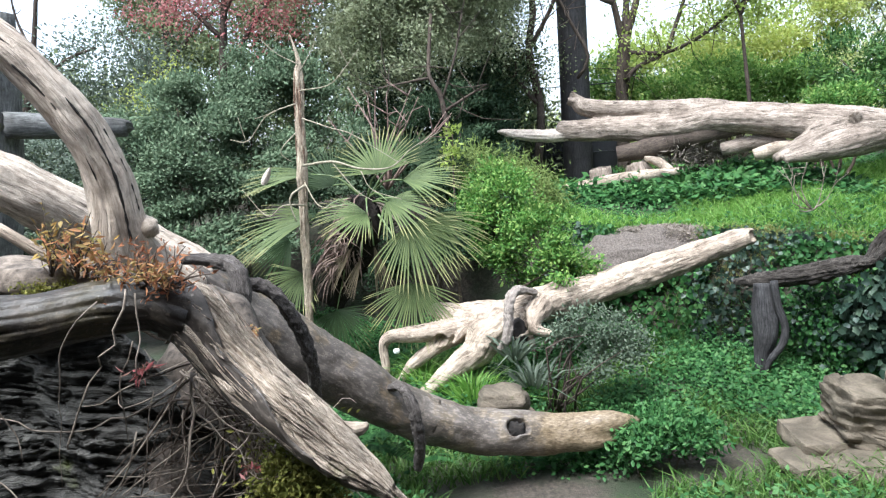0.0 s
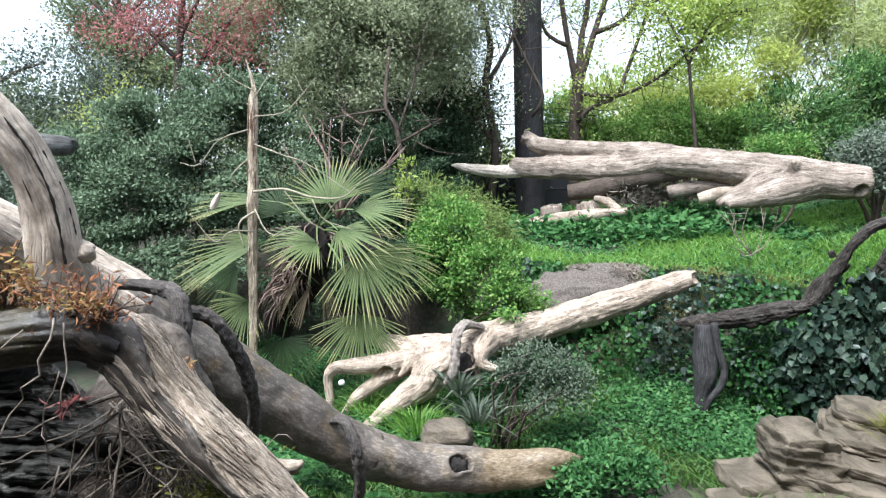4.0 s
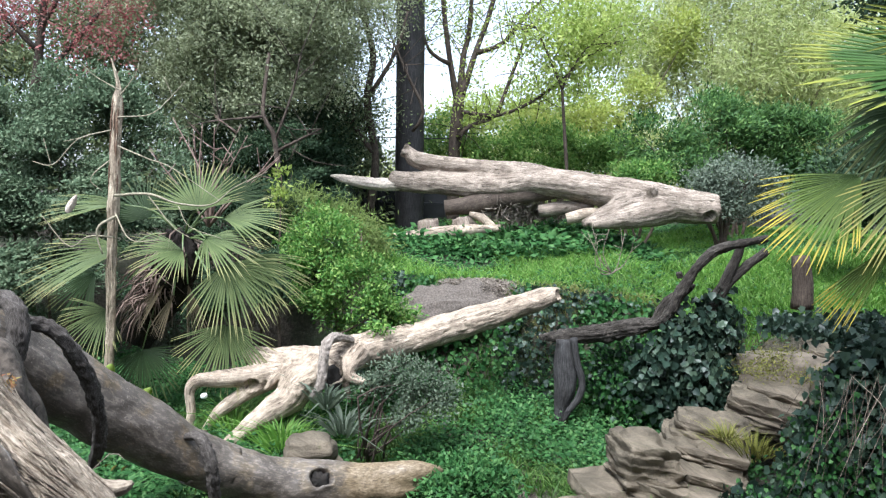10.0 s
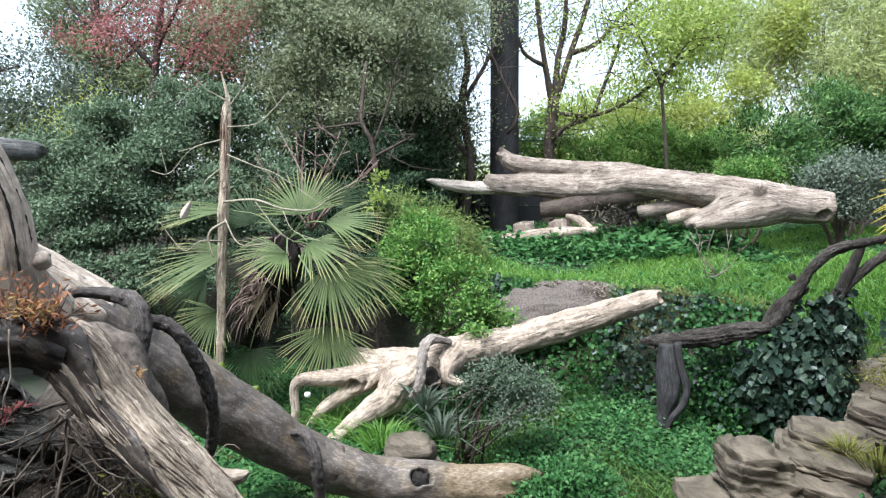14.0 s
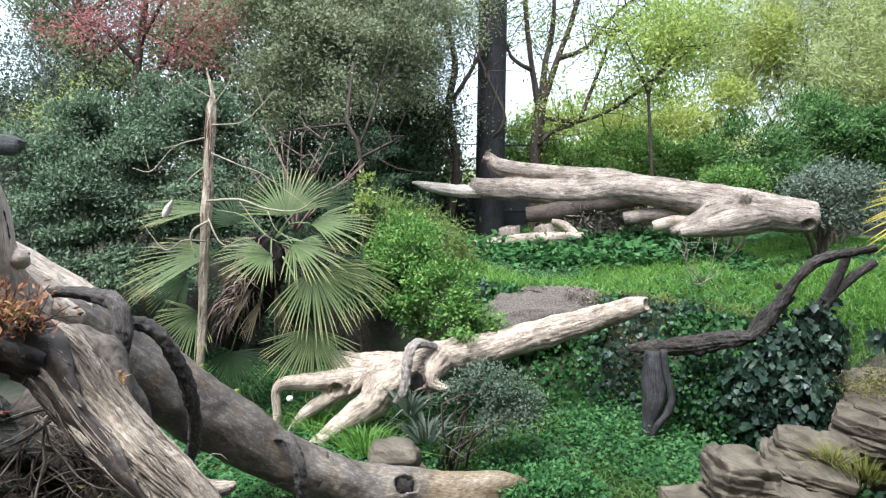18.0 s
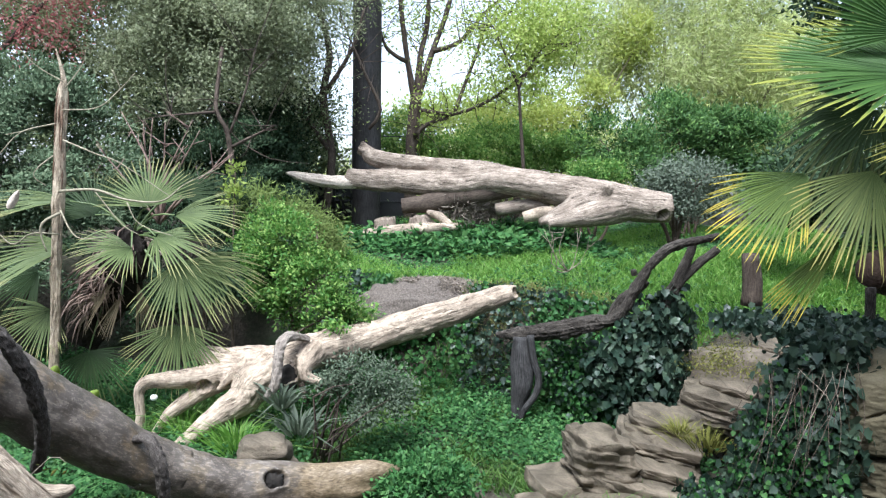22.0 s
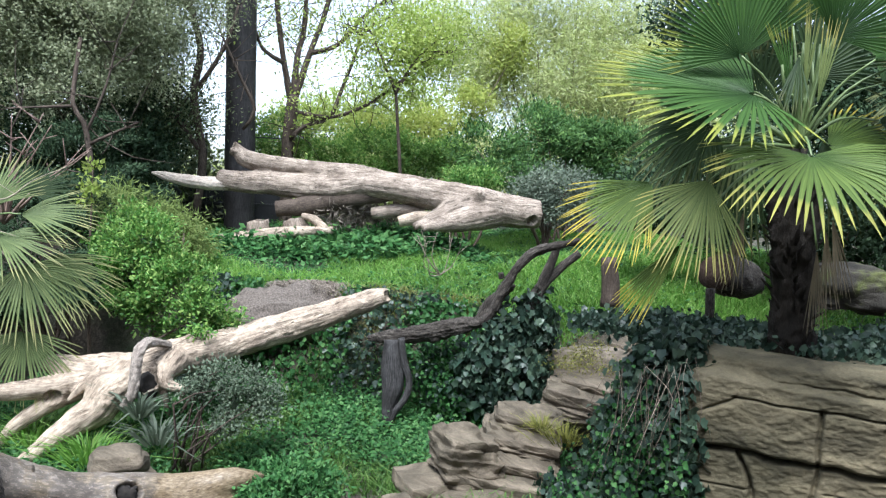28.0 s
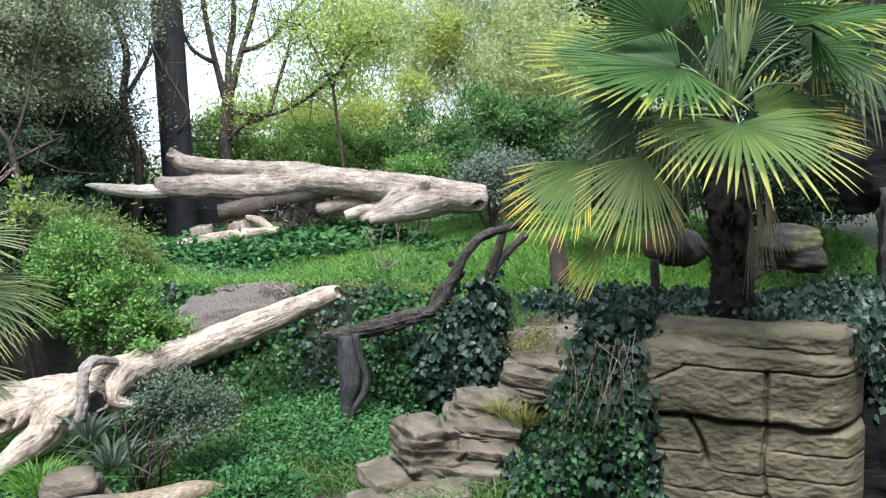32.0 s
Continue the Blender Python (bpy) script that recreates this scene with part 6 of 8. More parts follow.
def bare_shrub(name, root, tips, mat, label, r0=0.012, seed=1):
    rng = np.random.default_rng(seed)
    top = empty(name, root)
    for t in tips:
        mid = (np.array(root) * 0.55 + np.array(t) * 0.45) + rng.normal(0, 0.06, 3)
        log("twig", [(*root, r0), (*mid, r0 * 0.6), (*t, r0 * 0.25)], mat, top, sides=5, step=0.08, rough=0.2)
        for _ in range(3):
            k = rng.uniform(0.35, 0.9)
            b = mid + (np.array(t) - mid) * k
            e = b + rng.normal(0, 0.09, 3) + [0, 0, 0.1]
            log("twig", [(*b, r0 * 0.4), (*e, r0 * 0.15)], mat, top, sides=4, step=0.08)
    return tagged(settle(top), label, "shrub")


bare_shrub("bare_shrub", (-1.56, 7.00, 1.85), [(-1.88, 7.00, 2.86), (-1.69, 7.00, 2.67), (-1.61, 7.00, 2.81), (-1.49, 6.95, 2.78), (-1.25, 6.95, 2.81), (-1.18, 6.90, 2.71), (-1.34, 7.00, 2.57), (-1.00, 6.90, 2.40), (-0.89, 6.90, 2.51), (-2.10, 7.00, 2.56)], M_redtwig, "leafless brown shrub with upright twigs behind the palm", 0.017, 3)
bare_shrub("bare_shrub", (2.42, 7.10, 1.43), [(2.15, 7.10, 1.85), (2.23, 7.00, 1.77), (2.37, 7.10, 1.88), (2.54, 7.10, 1.85), (2.63, 7.10, 1.71), (2.23, 6.90, 1.64)], M_twig, "small pale leafless shrub in the grass", 0.008, 5)


def dry_roots():
    """Dry roots and creepers that hang before the slate, each a plant part of one tangle."""
    rng = np.random.default_rng(21)
    top = empty("root_tangle", (-1.04, 1.75, 1.75))
    fixed = [
        [(-1.08, 1.62, 1.99, 0.004), (-1.11, 1.60, 1.85, 0.004), (-1.16, 1.60, 1.79, 0.003), (-1.26, 1.62, 1.64, 0.004), (-1.28, 1.62, 1.59, 0.003)],
        [(-1.05, 1.62, 1.97, 0.003), (-1.04, 1.60, 1.87, 0.003), (-1.06, 1.60, 1.78, 0.003)], [(-1.16, 1.62, 1.96, 0.003), (-1.23, 1.60, 1.87, 0.003), (-1.30, 1.65, 1.70, 0.002), (-1.37, 1.70, 1.45, 0.002)],
        [(-1.09, 1.90, 1.69, 0.006), (-1.06, 1.85, 1.59, 0.006), (-1.08, 1.82, 1.47, 0.005), (-1.13, 1.80, 1.35, 0.005)], [(-1.08, 1.90, 1.68, 0.006), (-1.16, 1.85, 1.62, 0.005), (-1.39, 1.80, 1.57, 0.004), (-1.56, 1.75, 1.62, 0.003)],
        [(-1.09, 1.90, 1.69, 0.005), (-0.98, 1.85, 1.56, 0.004), (-0.84, 1.85, 1.52, 0.003), (-0.77, 1.90, 1.43, 0.002)], [(-0.89, 1.85, 1.55, 0.004), (-0.96, 1.82, 1.47, 0.004), (-1.03, 1.80, 1.35, 0.004)],
        [(-1.26, 1.90, 1.51, 0.005), (-1.29, 1.85, 1.41, 0.005), (-1.32, 1.85, 1.36, 0.003)], [(-1.13, 1.70, 1.84, 0.003), (-1.19, 1.75, 1.69, 0.003), (-1.23, 1.80, 1.53, 0.002)],
        [(-1.51, 1.70, 1.72, 0.003), (-1.48, 1.70, 1.59, 0.003), (-1.46, 1.70, 1.53, 0.003)], [(-1.49, 1.60, 1.54, 0.004), (-1.41, 1.60, 1.48, 0.003), (-1.39, 1.60, 1.45, 0.002)],
        [(-1.08, 1.90, 1.57, 0.004), (-0.96, 1.86, 1.48, 0.003), (-0.90, 1.84, 1.41, 0.003), (-0.79, 1.86, 1.42, 0.003)], [(-1.20, 1.90, 1.64, 0.003), (-1.21, 1.88, 1.51, 0.003), (-1.25, 1.86, 1.35, 0.003)],
        [(-1.13, 1.90, 1.50, 0.003), (-1.00, 1.86, 1.57, 0.003), (-0.90, 1.86, 1.56, 0.002), (-0.90, 1.86, 1.45, 0.002)],
    ]
    for i, pts in enumerate(fixed):
        pts = [tuple(v) for v in spline(pts, 0.045) + np.c_[rng.normal(0, 0.006, (len(spline(pts, 0.045)), 3)), np.zeros(len(spline(pts, 0.045)))] * [1, 1, 1, 1]]
        pts = [(x, y - 0.05, z, rad * 0.6) for x, y, z, rad in pts]
        log("root", pts, M_twig, top, sides=6, step=0.03, rough=0.25, seed=i * 0.7)
    a, b, c, d = np.array((-1.15, 1.95, 1.67)), np.array((-0.79, 1.95, 1.36)), np.array((-1.45, 1.90, 1.31)), np.array((-0.71, 1.90, 1.29))
    for i in range(210):
        p = a + (b - a) * rng.random() + rng.normal(0, 0.03, 3)
        q = c + (d - c) * rng.random() + rng.normal(0, 0.05, 3)
        if i > 90:
            q = p + np.array([rng.normal(0.02, 0.16), rng.normal(-0.03, 0.04), rng.normal(-0.08, 0.08)])
        m = (p + q) / 2 + rng.normal(0, 0.035, 3)
        m2 = (m + q) / 2 + rng.normal(0, 0.02, 3)
        r = rng.uniform(0.001, 0.0034)
        log("root", [(*p, r), (*m, r), (*m2, r * 0.8), (*q, r * 0.4)], M_twig if i % 3 else M_brown, top, sides=5, step=0.05, rough=0.2, seed=i)
    return tagged(settle(top), "tangle of dry roots hanging before the slate", "roots")


dry_roots()

# ---- trees behind ----
def tree(name, trunk, limbs, blobs, material, count, size, label, seed=1, clump=0.16, ratio=0.5, bark=None, twigs=0, shell=0.3, per=20, droop=0.15, sides=12, gap=None):
    """A tree: tapered trunk, limbs and fine twigs, and a crown of single leaves in loose clumps."""
    rng = np.random.default_rng(seed)
    bark = bark or M_bark
    top = empty(name, trunk[0][:3])
    log("trunk", trunk, bark, top, sides=sides, step=0.12, rough=0.12, ridges=0.05, seed=seed)
    for i, pts in enumerate(limbs):
        log("limb", pts, bark, top, sides=8, step=0.12, rough=0.12, seed=seed + i)
    ends = []
    for pts in limbs:
        s = spline(pts, 0.15)
        for _ in range(twigs):
            a = s[rng.integers(len(s) // 3, len(s))]
            d = rng.normal(0, 1, 3) + [0, 0, 0.5]
            d /= np.linalg.norm(d)
            ln = rng.uniform(0.3, 0.9)
            b = a[:3] + d * ln * 0.5 + rng.normal(0, 0.04, 3)
            c = b + d * ln * 0.5 + rng.normal(0, 0.08, 3) + [0, 0, 0.06]
            log("twig", [(*a[:3], 0.007), (*b, 0.005), (*c, 0.002)], bark, top, sides=4, step=0.2)
            ends += [b, c]
    if count:
        p, d = crown_points(rng, blobs, count, clump, per, shell, 0.7, gap) if blobs else (np.zeros((0, 3)), np.zeros((0, 3)))
        if ends and not blobs:
            e = np.array(ends)[rng.integers(0, len(ends), count // per)]
            p = np.repeat(e, per, 0) + rng.normal(0, clump, (len(e) * per, 3)) * [1, 1, 0.6]
            d = rng.normal(0, 1, p.shape)
        v, f = leaf_arrays(rng, p, d * 0.6 + [0, 0, 0.2], size, ratio, droop=droop, facing=d * 0.8 + np.array([0, -0.2, 0.8]) + rng.normal(0, 0.5, d.shape))
        raw("crown", v, f, material, top)
    return tagged(settle(top), label, "tree")


# forked tree behind the upper log
tree("forked_tree", [(1.24, 11.40, 1.51, 0.099), (1.23, 11.40, 2.67, 0.092), (1.26, 11.40, 3.28, 0.092), (1.30, 11.40, 3.68, 0.092)],
     [[(1.27, 11.40, 3.55, 0.058), (1.12, 11.30, 4.22, 0.042), (1.02, 11.30, 4.90, 0.038), (0.95, 11.30, 5.75, 0.032), (0.87, 11.30, 6.91, 0.019)],
      [(1.32, 11.40, 3.63, 0.058), (1.53, 11.40, 4.33, 0.045), (1.75, 11.50, 4.96, 0.039), (1.95, 11.50, 5.82, 0.033), (2.18, 11.50, 7.17, 0.019)],
      [(1.30, 11.40, 3.63, 0.058), (1.35, 11.50, 4.26, 0.046), (1.46, 11.60, 4.80, 0.039), (1.48, 11.60, 5.84, 0.026)],
      [(1.35, 11.30, 3.41, 0.033), (1.83, 11.00, 3.35, 0.028), (2.29, 10.80, 3.53, 0.024), (2.73, 10.60, 3.87, 0.019), (3.18, 10.50, 4.26, 0.018), (3.55, 10.40, 4.40, 0.012)],
      [(1.53, 11.40, 4.33, 0.045), (1.94, 11.30, 4.49, 0.032), (2.37, 11.30, 5.00, 0.026), (2.77, 11.20, 5.31, 0.019)],
      [(1.27, 11.30, 3.00, 0.039), (1.43, 11.20, 3.18, 0.032), (1.76, 11.10, 3.30, 0.025)],
      [(1.12, 11.30, 4.14, 0.038), (0.81, 11.20, 4.29, 0.026), (0.63, 11.20, 4.71, 0.019), (0.28, 11.10, 5.02, 0.013)],
      [(1.83, 11.00, 3.35, 0.032), (2.15, 11.00, 4.26, 0.025), (2.31, 11.00, 4.68, 0.018), (2.81, 11.00, 5.01, 0.013)]],
     [], L_lime, 9000, 0.055, "forked brown tree coming into pale lime leaf", seed=31, twigs=34, clump=0.15)
tree("slim_tree", [(2.75, 10.20, 2.40, 0.026), (2.68, 10.20, 3.11, 0.024), (2.62, 10.20, 3.74, 0.021)], [[(2.62, 10.20, 3.66, 0.024), (2.86, 10.20, 4.13, 0.016), (3.16, 10.20, 4.44, 0.008)], [(2.62, 10.20, 3.70, 0.024), (2.38, 10.20, 4.20, 0.016), (2.22, 10.20, 4.51, 0.008)]],
     [(*(2.75, 10.40, 4.32), 0.8, 0.6, 0.7), (*(3.22, 10.40, 4.56), 0.7, 0.6, 0.5)], L_lime, 7000, 0.06, "slim young tree with a pale green crown", seed=32, twigs=5)
tree("lichen_tree", [(-0.08, 10.60, 1.81, 0.062), (0.00, 10.60, 2.63, 0.056), (-0.13, 10.60, 3.45, 0.051), (-0.05, 10.50, 4.08, 0.045), (-0.22, 10.50, 4.79, 0.040), (-0.34, 10.50, 5.96, 0.025)],
     [[(-0.09, 10.60, 3.53, 0.035), (0.27, 10.50, 4.16, 0.025), (0.43, 10.50, 4.72, 0.015)], [(-0.04, 10.60, 2.72, 0.036), (-0.33, 10.50, 3.12, 0.025), (-0.53, 10.50, 3.44, 0.015)], [(-0.17, 10.50, 4.55, 0.030), (-0.54, 10.50, 4.95, 0.020), (-0.78, 10.50, 5.49, 0.015)],
      [(0.52, 10.40, 3.03, 0.025), (0.67, 10.30, 3.30, 0.025), (0.43, 10.30, 3.81, 0.020), (0.11, 10.30, 4.51, 0.010)]],
     [(*(-0.72, 10.80, 4.13), 0.8, 0.7, 1.1), (*(-0.21, 10.80, 3.22), 0.6, 0.5, 0.5), (*(-0.22, 10.80, 4.94), 0.9, 0.7, 0.6)], L_olive, 17000, 0.045, "twisted dark tree with thin olive leaves", seed=33, twigs=14, gap=(0.0, 2.5))
tree("leaning_tree", [(-1.11, 8.60, 1.49, 0.032), (-1.12, 8.60, 2.36, 0.032), (-1.19, 8.60, 2.86, 0.028), (-1.30, 8.60, 3.06, 0.024), (-1.26, 8.80, 3.78, 0.020)],
     [[(-1.14, 8.60, 2.63, 0.020), (-0.89, 8.50, 2.76, 0.016), (-0.62, 8.40, 2.89, 0.008)], [(-1.27, 8.60, 3.03, 0.020), (-1.62, 8.50, 2.98, 0.012), (-1.86, 8.40, 2.94, 0.008)], [(-1.16, 8.60, 2.76, 0.016), (-0.97, 8.60, 3.29, 0.012), (-0.87, 8.60, 3.75, 0.008)]],
     [(*(-1.49, 9.40, 3.81), 1.2, 0.8, 1.2), (*(-2.48, 9.60, 4.35), 1.1, 0.8, 1.0), (*(-0.80, 9.80, 4.40), 0.9, 0.8, 1.0), (*(-1.67, 9.60, 5.07), 1.6, 1.0, 0.9)], L_sage, 95000, 0.045, "grey-green olive tree leaning over the enclosure", seed=34, twigs=8, clump=0.12, per=40, gap=(-0.05, 1.8))
tree("red_maple", [(-4.13, 9.20, 2.35, 0.065), (-4.07, 9.20, 3.27, 0.057), (-3.98, 9.20, 4.04, 0.042), (-3.85, 9.20, 4.94, 0.028)],
     [[(-4.07, 9.20, 3.34, 0.036), (-3.62, 9.10, 3.82, 0.028), (-3.23, 9.00, 4.21, 0.021), (-3.01, 9.00, 4.48, 0.014)], [(-4.02, 9.20, 3.76, 0.035), (-4.38, 9.10, 4.16, 0.028), (-4.73, 9.10, 4.36, 0.014)], [(-3.98, 9.20, 4.04, 0.028), (-3.67, 9.10, 4.50, 0.021), (-3.53, 9.10, 4.91, 0.014)]],
     [(*(-3.44, 9.00, 4.14), 0.75, 0.5, 0.55), (*(-4.66, 9.10, 4.36), 0.7, 0.5, 0.35), (*(-3.81, 9.10, 4.77), 0.9, 0.6, 0.4), (*(-3.35, 8.90, 3.38), 0.3, 0.3, 0.35), (*(-2.99, 8.90, 4.19), 0.4, 0.4, 0.4), (*(-4.64, 9.10, 4.20), 0.6, 0.5, 0.3)], L_red, 5200, 0.045, "red-leaved maple above the dark shrubs", seed=35, twigs=8, clump=0.13, gap=(0.12, 2.4), per=14)
tree("pale_tree", [(-7.63, 9.60, 1.23, 0.066), (-7.33, 9.60, 2.61, 0.057), (-6.99, 9.60, 3.78, 0.040), (-6.73, 9.60, 4.97, 0.023)],
     [[(-7.27, 9.60, 2.77, 0.032), (-7.56, 9.60, 3.50, 0.024), (-7.64, 9.60, 4.13, 0.016)], [(-7.09, 9.60, 3.39, 0.032), (-6.47, 9.60, 3.74, 0.024), (-6.03, 9.60, 3.86, 0.016)], [(-6.98, 9.60, 3.85, 0.024), (-7.16, 9.60, 4.40, 0.016), (-7.18, 9.60, 4.86, 0.008)]],
     [(*(-7.48, 9.80, 3.27), 0.9, 0.7, 0.5), (*(-6.10, 9.80, 3.66), 0.9, 0.7, 0.6), (*(-5.40, 9.90, 3.47), 0.6, 0.5, 0.5)], L_grey, 9000, 0.055, "thin grey-green tree against the pale sky", seed=36, twigs=10)

tree("tall_evergreen", [(-5.75, 11.20, 1.56, 0.106), (-5.78, 11.20, 3.48, 0.087), (-5.80, 11.20, 5.17, 0.060), (-5.77, 11.20, 6.17, 0.034)],
     [[(-5.78, 11.20, 3.30, 0.043), (-6.22, 11.10, 3.97, 0.034), (-6.55, 11.10, 4.39, 0.017)], [(-5.78, 11.20, 3.82, 0.043), (-5.10, 11.10, 4.40, 0.026), (-4.58, 11.10, 4.65, 0.017)], [(-5.80, 11.20, 4.67, 0.034), (-6.24, 11.20, 5.08, 0.026), (-6.39, 11.20, 5.50, 0.017)], [(-5.80, 11.20, 4.67, 0.034), (-5.20, 11.20, 5.17, 0.026), (-4.77, 11.20, 5.51, 0.017)]],
     [(*(-5.95, 11.40, 4.11), 0.9, 0.6, 0.5), (*(-4.89, 11.40, 4.29), 0.9, 0.6, 0.6), (*(-6.47, 11.60, 4.92), 0.6, 0.6, 0.4), (*(-4.07, 11.60, 4.76), 0.9, 0.6, 0.8), (*(-5.31, 11.80, 5.24), 0.9, 0.6, 0.5), (*(-6.24, 11.60, 4.31), 0.8, 0.6, 0.5)], L_olive, 34000, 0.055, "tall thin evergreen behind the red maple", seed=38, twigs=12, clump=0.15, gap=(0.0, 1.6))

# ---- shrubs and hedges ----
bush("evergreen_shrub", [(*(-3.36, 7.90, 2.22), 0.7, 0.5, 0.5), (*(-4.12, 7.80, 2.09), 0.6, 0.5, 0.5), (*(-3.88, 8.10, 2.78), 0.6, 0.5, 0.42), (*(-2.94, 8.30, 2.73), 0.6, 0.5, 0.5), (*(-2.47, 8.20, 2.22), 0.45, 0.4, 0.5), (*(-4.62, 8.20, 2.78), 0.5, 0.5, 0.4), (*(-3.26, 8.50, 3.20), 0.5, 0.4, 0.35)],
     L_ever, 90000, 0.045, "dense grey-green evergreen shrub behind the palm", seed=11, clump=0.1, per=90, shell=0.7, spread=0.6, tier=0.35, gap=(0.02, 2.2))
bush("evergreen_shrub", [(*(-4.28, 7.50, 1.33), 0.9, 0.5, 0.6), (*(-3.54, 7.70, 1.49), 0.7, 0.5, 0.6), (*(-4.87, 7.30, 1.45), 0.7, 0.5, 0.6), (*(-4.25, 7.30, 1.05), 0.5, 0.4, 0.5)],
     L_ever, 44000, 0.048, "dark evergreen shrub filling the shaded hollow", seed=10, clump=0.1, per=90, shell=0.75, spread=0.6, tier=0.35, gap=(0.12, 2.0))
bush("mottled_shrub", [(*(-5.64, 7.80, 2.40), 0.6, 0.5, 0.45), (*(-5.82, 7.40, 2.04), 0.6, 0.5, 0.5), (*(-6.37, 7.00, 1.66), 0.8, 0.6, 0.9), (*(-5.12, 8.00, 2.44), 0.5, 0.4, 0.4), (*(-5.34, 7.20, 1.48), 0.6, 0.4, 0.5)],
     L_grey, 34000, 0.05, "pale mottled evergreen shrub beside the grey trunk", seed=9, clump=0.09, gap=(0.0, 2.5))
bush("evergreen_shrub", [(*(-1.41, 8.00, 1.73), 0.7, 0.4, 0.7), (*(-2.08, 7.90, 1.42), 0.6, 0.4, 0.7), (*(-0.87, 7.70, 1.45), 0.4, 0.3, 0.5), (*(-1.16, 9.00, 2.30), 0.8, 0.4, 0.6)], L_dark, 40000, 0.04, "shrub behind the palm, leaves coloured dark as in shade", seed=19, clump=0.09, per=90, shell=0.65, spread=0.6, tier=0.4, gap=(0.0, 2.2))
bush("dark_hedge", [(-5.5, 12.0, 2.6, 2.6, 0.8, 1.6), (-2.0, 12.2, 2.8, 1.7, 0.8, 2.0), (-3.4, 12.4, 4.7, 1.7, 0.7, 1.4), (-1.9, 12.4, 5.0, 1.2, 0.6, 1.6), (-9, 11.5, 2.6, 2.4, 0.9, 1.5), (-0.4, 11.8, 2.0, 0.9, 0.6, 1.0), (-3.4, 12.6, 6.6, 2.2, 0.7, 1.0)], L_olive, 90000, 0.1, "dark tall hedge closing the back of the enclosure", "hedge", seed=20, clump=0.2)
# Dark leaves added to fill a gap that holds only shade.
bush("shade_thicket", [(-0.9, 10.3, 2.5, 0.6, 0.4, 0.9), (-1.8, 10.5, 2.6, 0.9, 0.4, 1.0), (-0.6, 10.9, 3.3, 0.5, 0.4, 0.8)], L_dark, 30000, 0.06, "dark leaves standing for the shaded void under the trees", "thicket", seed=51, clump=0.12, shell=0.2)
bush("golden_shrub", [(*(-4.90, 8.90, 3.06), 0.35, 0.3, 0.25), (*(-4.63, 8.90, 3.33), 0.2, 0.2, 0.2)], L_yellow, 900, 0.045, "yellow-green shrub showing among the dark shrubs", seed=21)
bush("fresh_shrub", [(*(-0.12, 6.50, 1.28), 0.34, 0.3, 0.36), (*(-0.36, 6.60, 1.47), 0.34, 0.3, 0.4), (*(0.13, 6.30, 1.11), 0.22, 0.25, 0.22), (*(-0.50, 6.80, 1.77), 0.3, 0.25, 0.3)], L_bright, 17000, 0.04, "bright fresh green leafy shrub on the bank", seed=14, clump=0.055, spread=0.7, shell=0.7, gap=(0.05, 5.0))
bush("feathery_shrub", [(*(-0.41, 8.20, 1.72), 0.36, 0.3, 0.3), (*(-0.79, 8.10, 1.85), 0.32, 0.3, 0.34), (*(-0.15, 8.20, 1.63), 0.25, 0.22, 0.16)], L_feather, 12000, 0.08, "feathery yellow-green shrub under the log tip", seed=22, ratio=0.14, clump=0.1, droop=0.5)
bush("laurel_shrub", [(*(4.08, 10.20, 2.93), 0.55, 0.5, 0.4), (*(4.96, 10.40, 3.18), 0.6, 0.6, 0.45), (*(5.61, 10.40, 3.07), 0.5, 0.6, 0.45), (*(4.40, 10.00, 2.65), 0.6, 0.4, 0.25), (*(6.18, 10.40, 3.07), 0.6, 0.6, 0.45), (*(6.65, 10.00, 2.89), 0.6, 0.6, 0.5)], L_laurel, 34000, 0.075, "rounded dark laurel shrub on the terrace", seed=15, clump=0.1, ratio=0.3, gap=(0.08, 2.6), shell=0.75)
bush("grey_shrub", [(*(4.67, 9.00, 2.44), 0.62, 0.45, 0.3), (*(4.32, 9.00, 2.37), 0.3, 0.3, 0.2), (4.6, 8.95, 2.12, 0.55, 0.4, 0.22)], L_grey, 10000, 0.045, "low rounded grey-green shrub by the log", seed=16, clump=0.07)
bush("low_shrub", [(*(3.60, 9.60, 2.49), 0.42, 0.35, 0.16)], L_bright, 4500, 0.045, "low clipped green shrub behind the log", seed=23, clump=0.06)
bush("hedge", [(*(2.03, 11.60, 2.81), 0.8, 0.4, 0.3), (*(3.30, 11.60, 2.78), 0.7, 0.4, 0.3), (*(1.07, 12.00, 3.06), 0.4, 0.4, 0.45), (*(2.84, 12.00, 3.02), 0.6, 0.4, 0.3), (*(3.93, 11.60, 2.87), 0.4, 0.4, 0.3)], L_hedge, 24000, 0.06, "bright green hedge at the back of the terrace", "hedge", seed=17, clump=0.09, gap=(-0.05, 2.6))
bush("yellow_shrub", [(*(4.63, 12.50, 3.83), 0.35, 0.3, 0.5), (*(3.86, 12.60, 3.45), 0.5, 0.4, 0.3), (*(5.74, 13.50, 5.10), 0.4, 0.4, 0.6), (*(2.97, 13.00, 3.38), 0.5, 0.4, 0.3)], L_yellow, 10000, 0.07, "yellow-leaved shrub glowing before the bamboo", seed=24, clump=0.12)
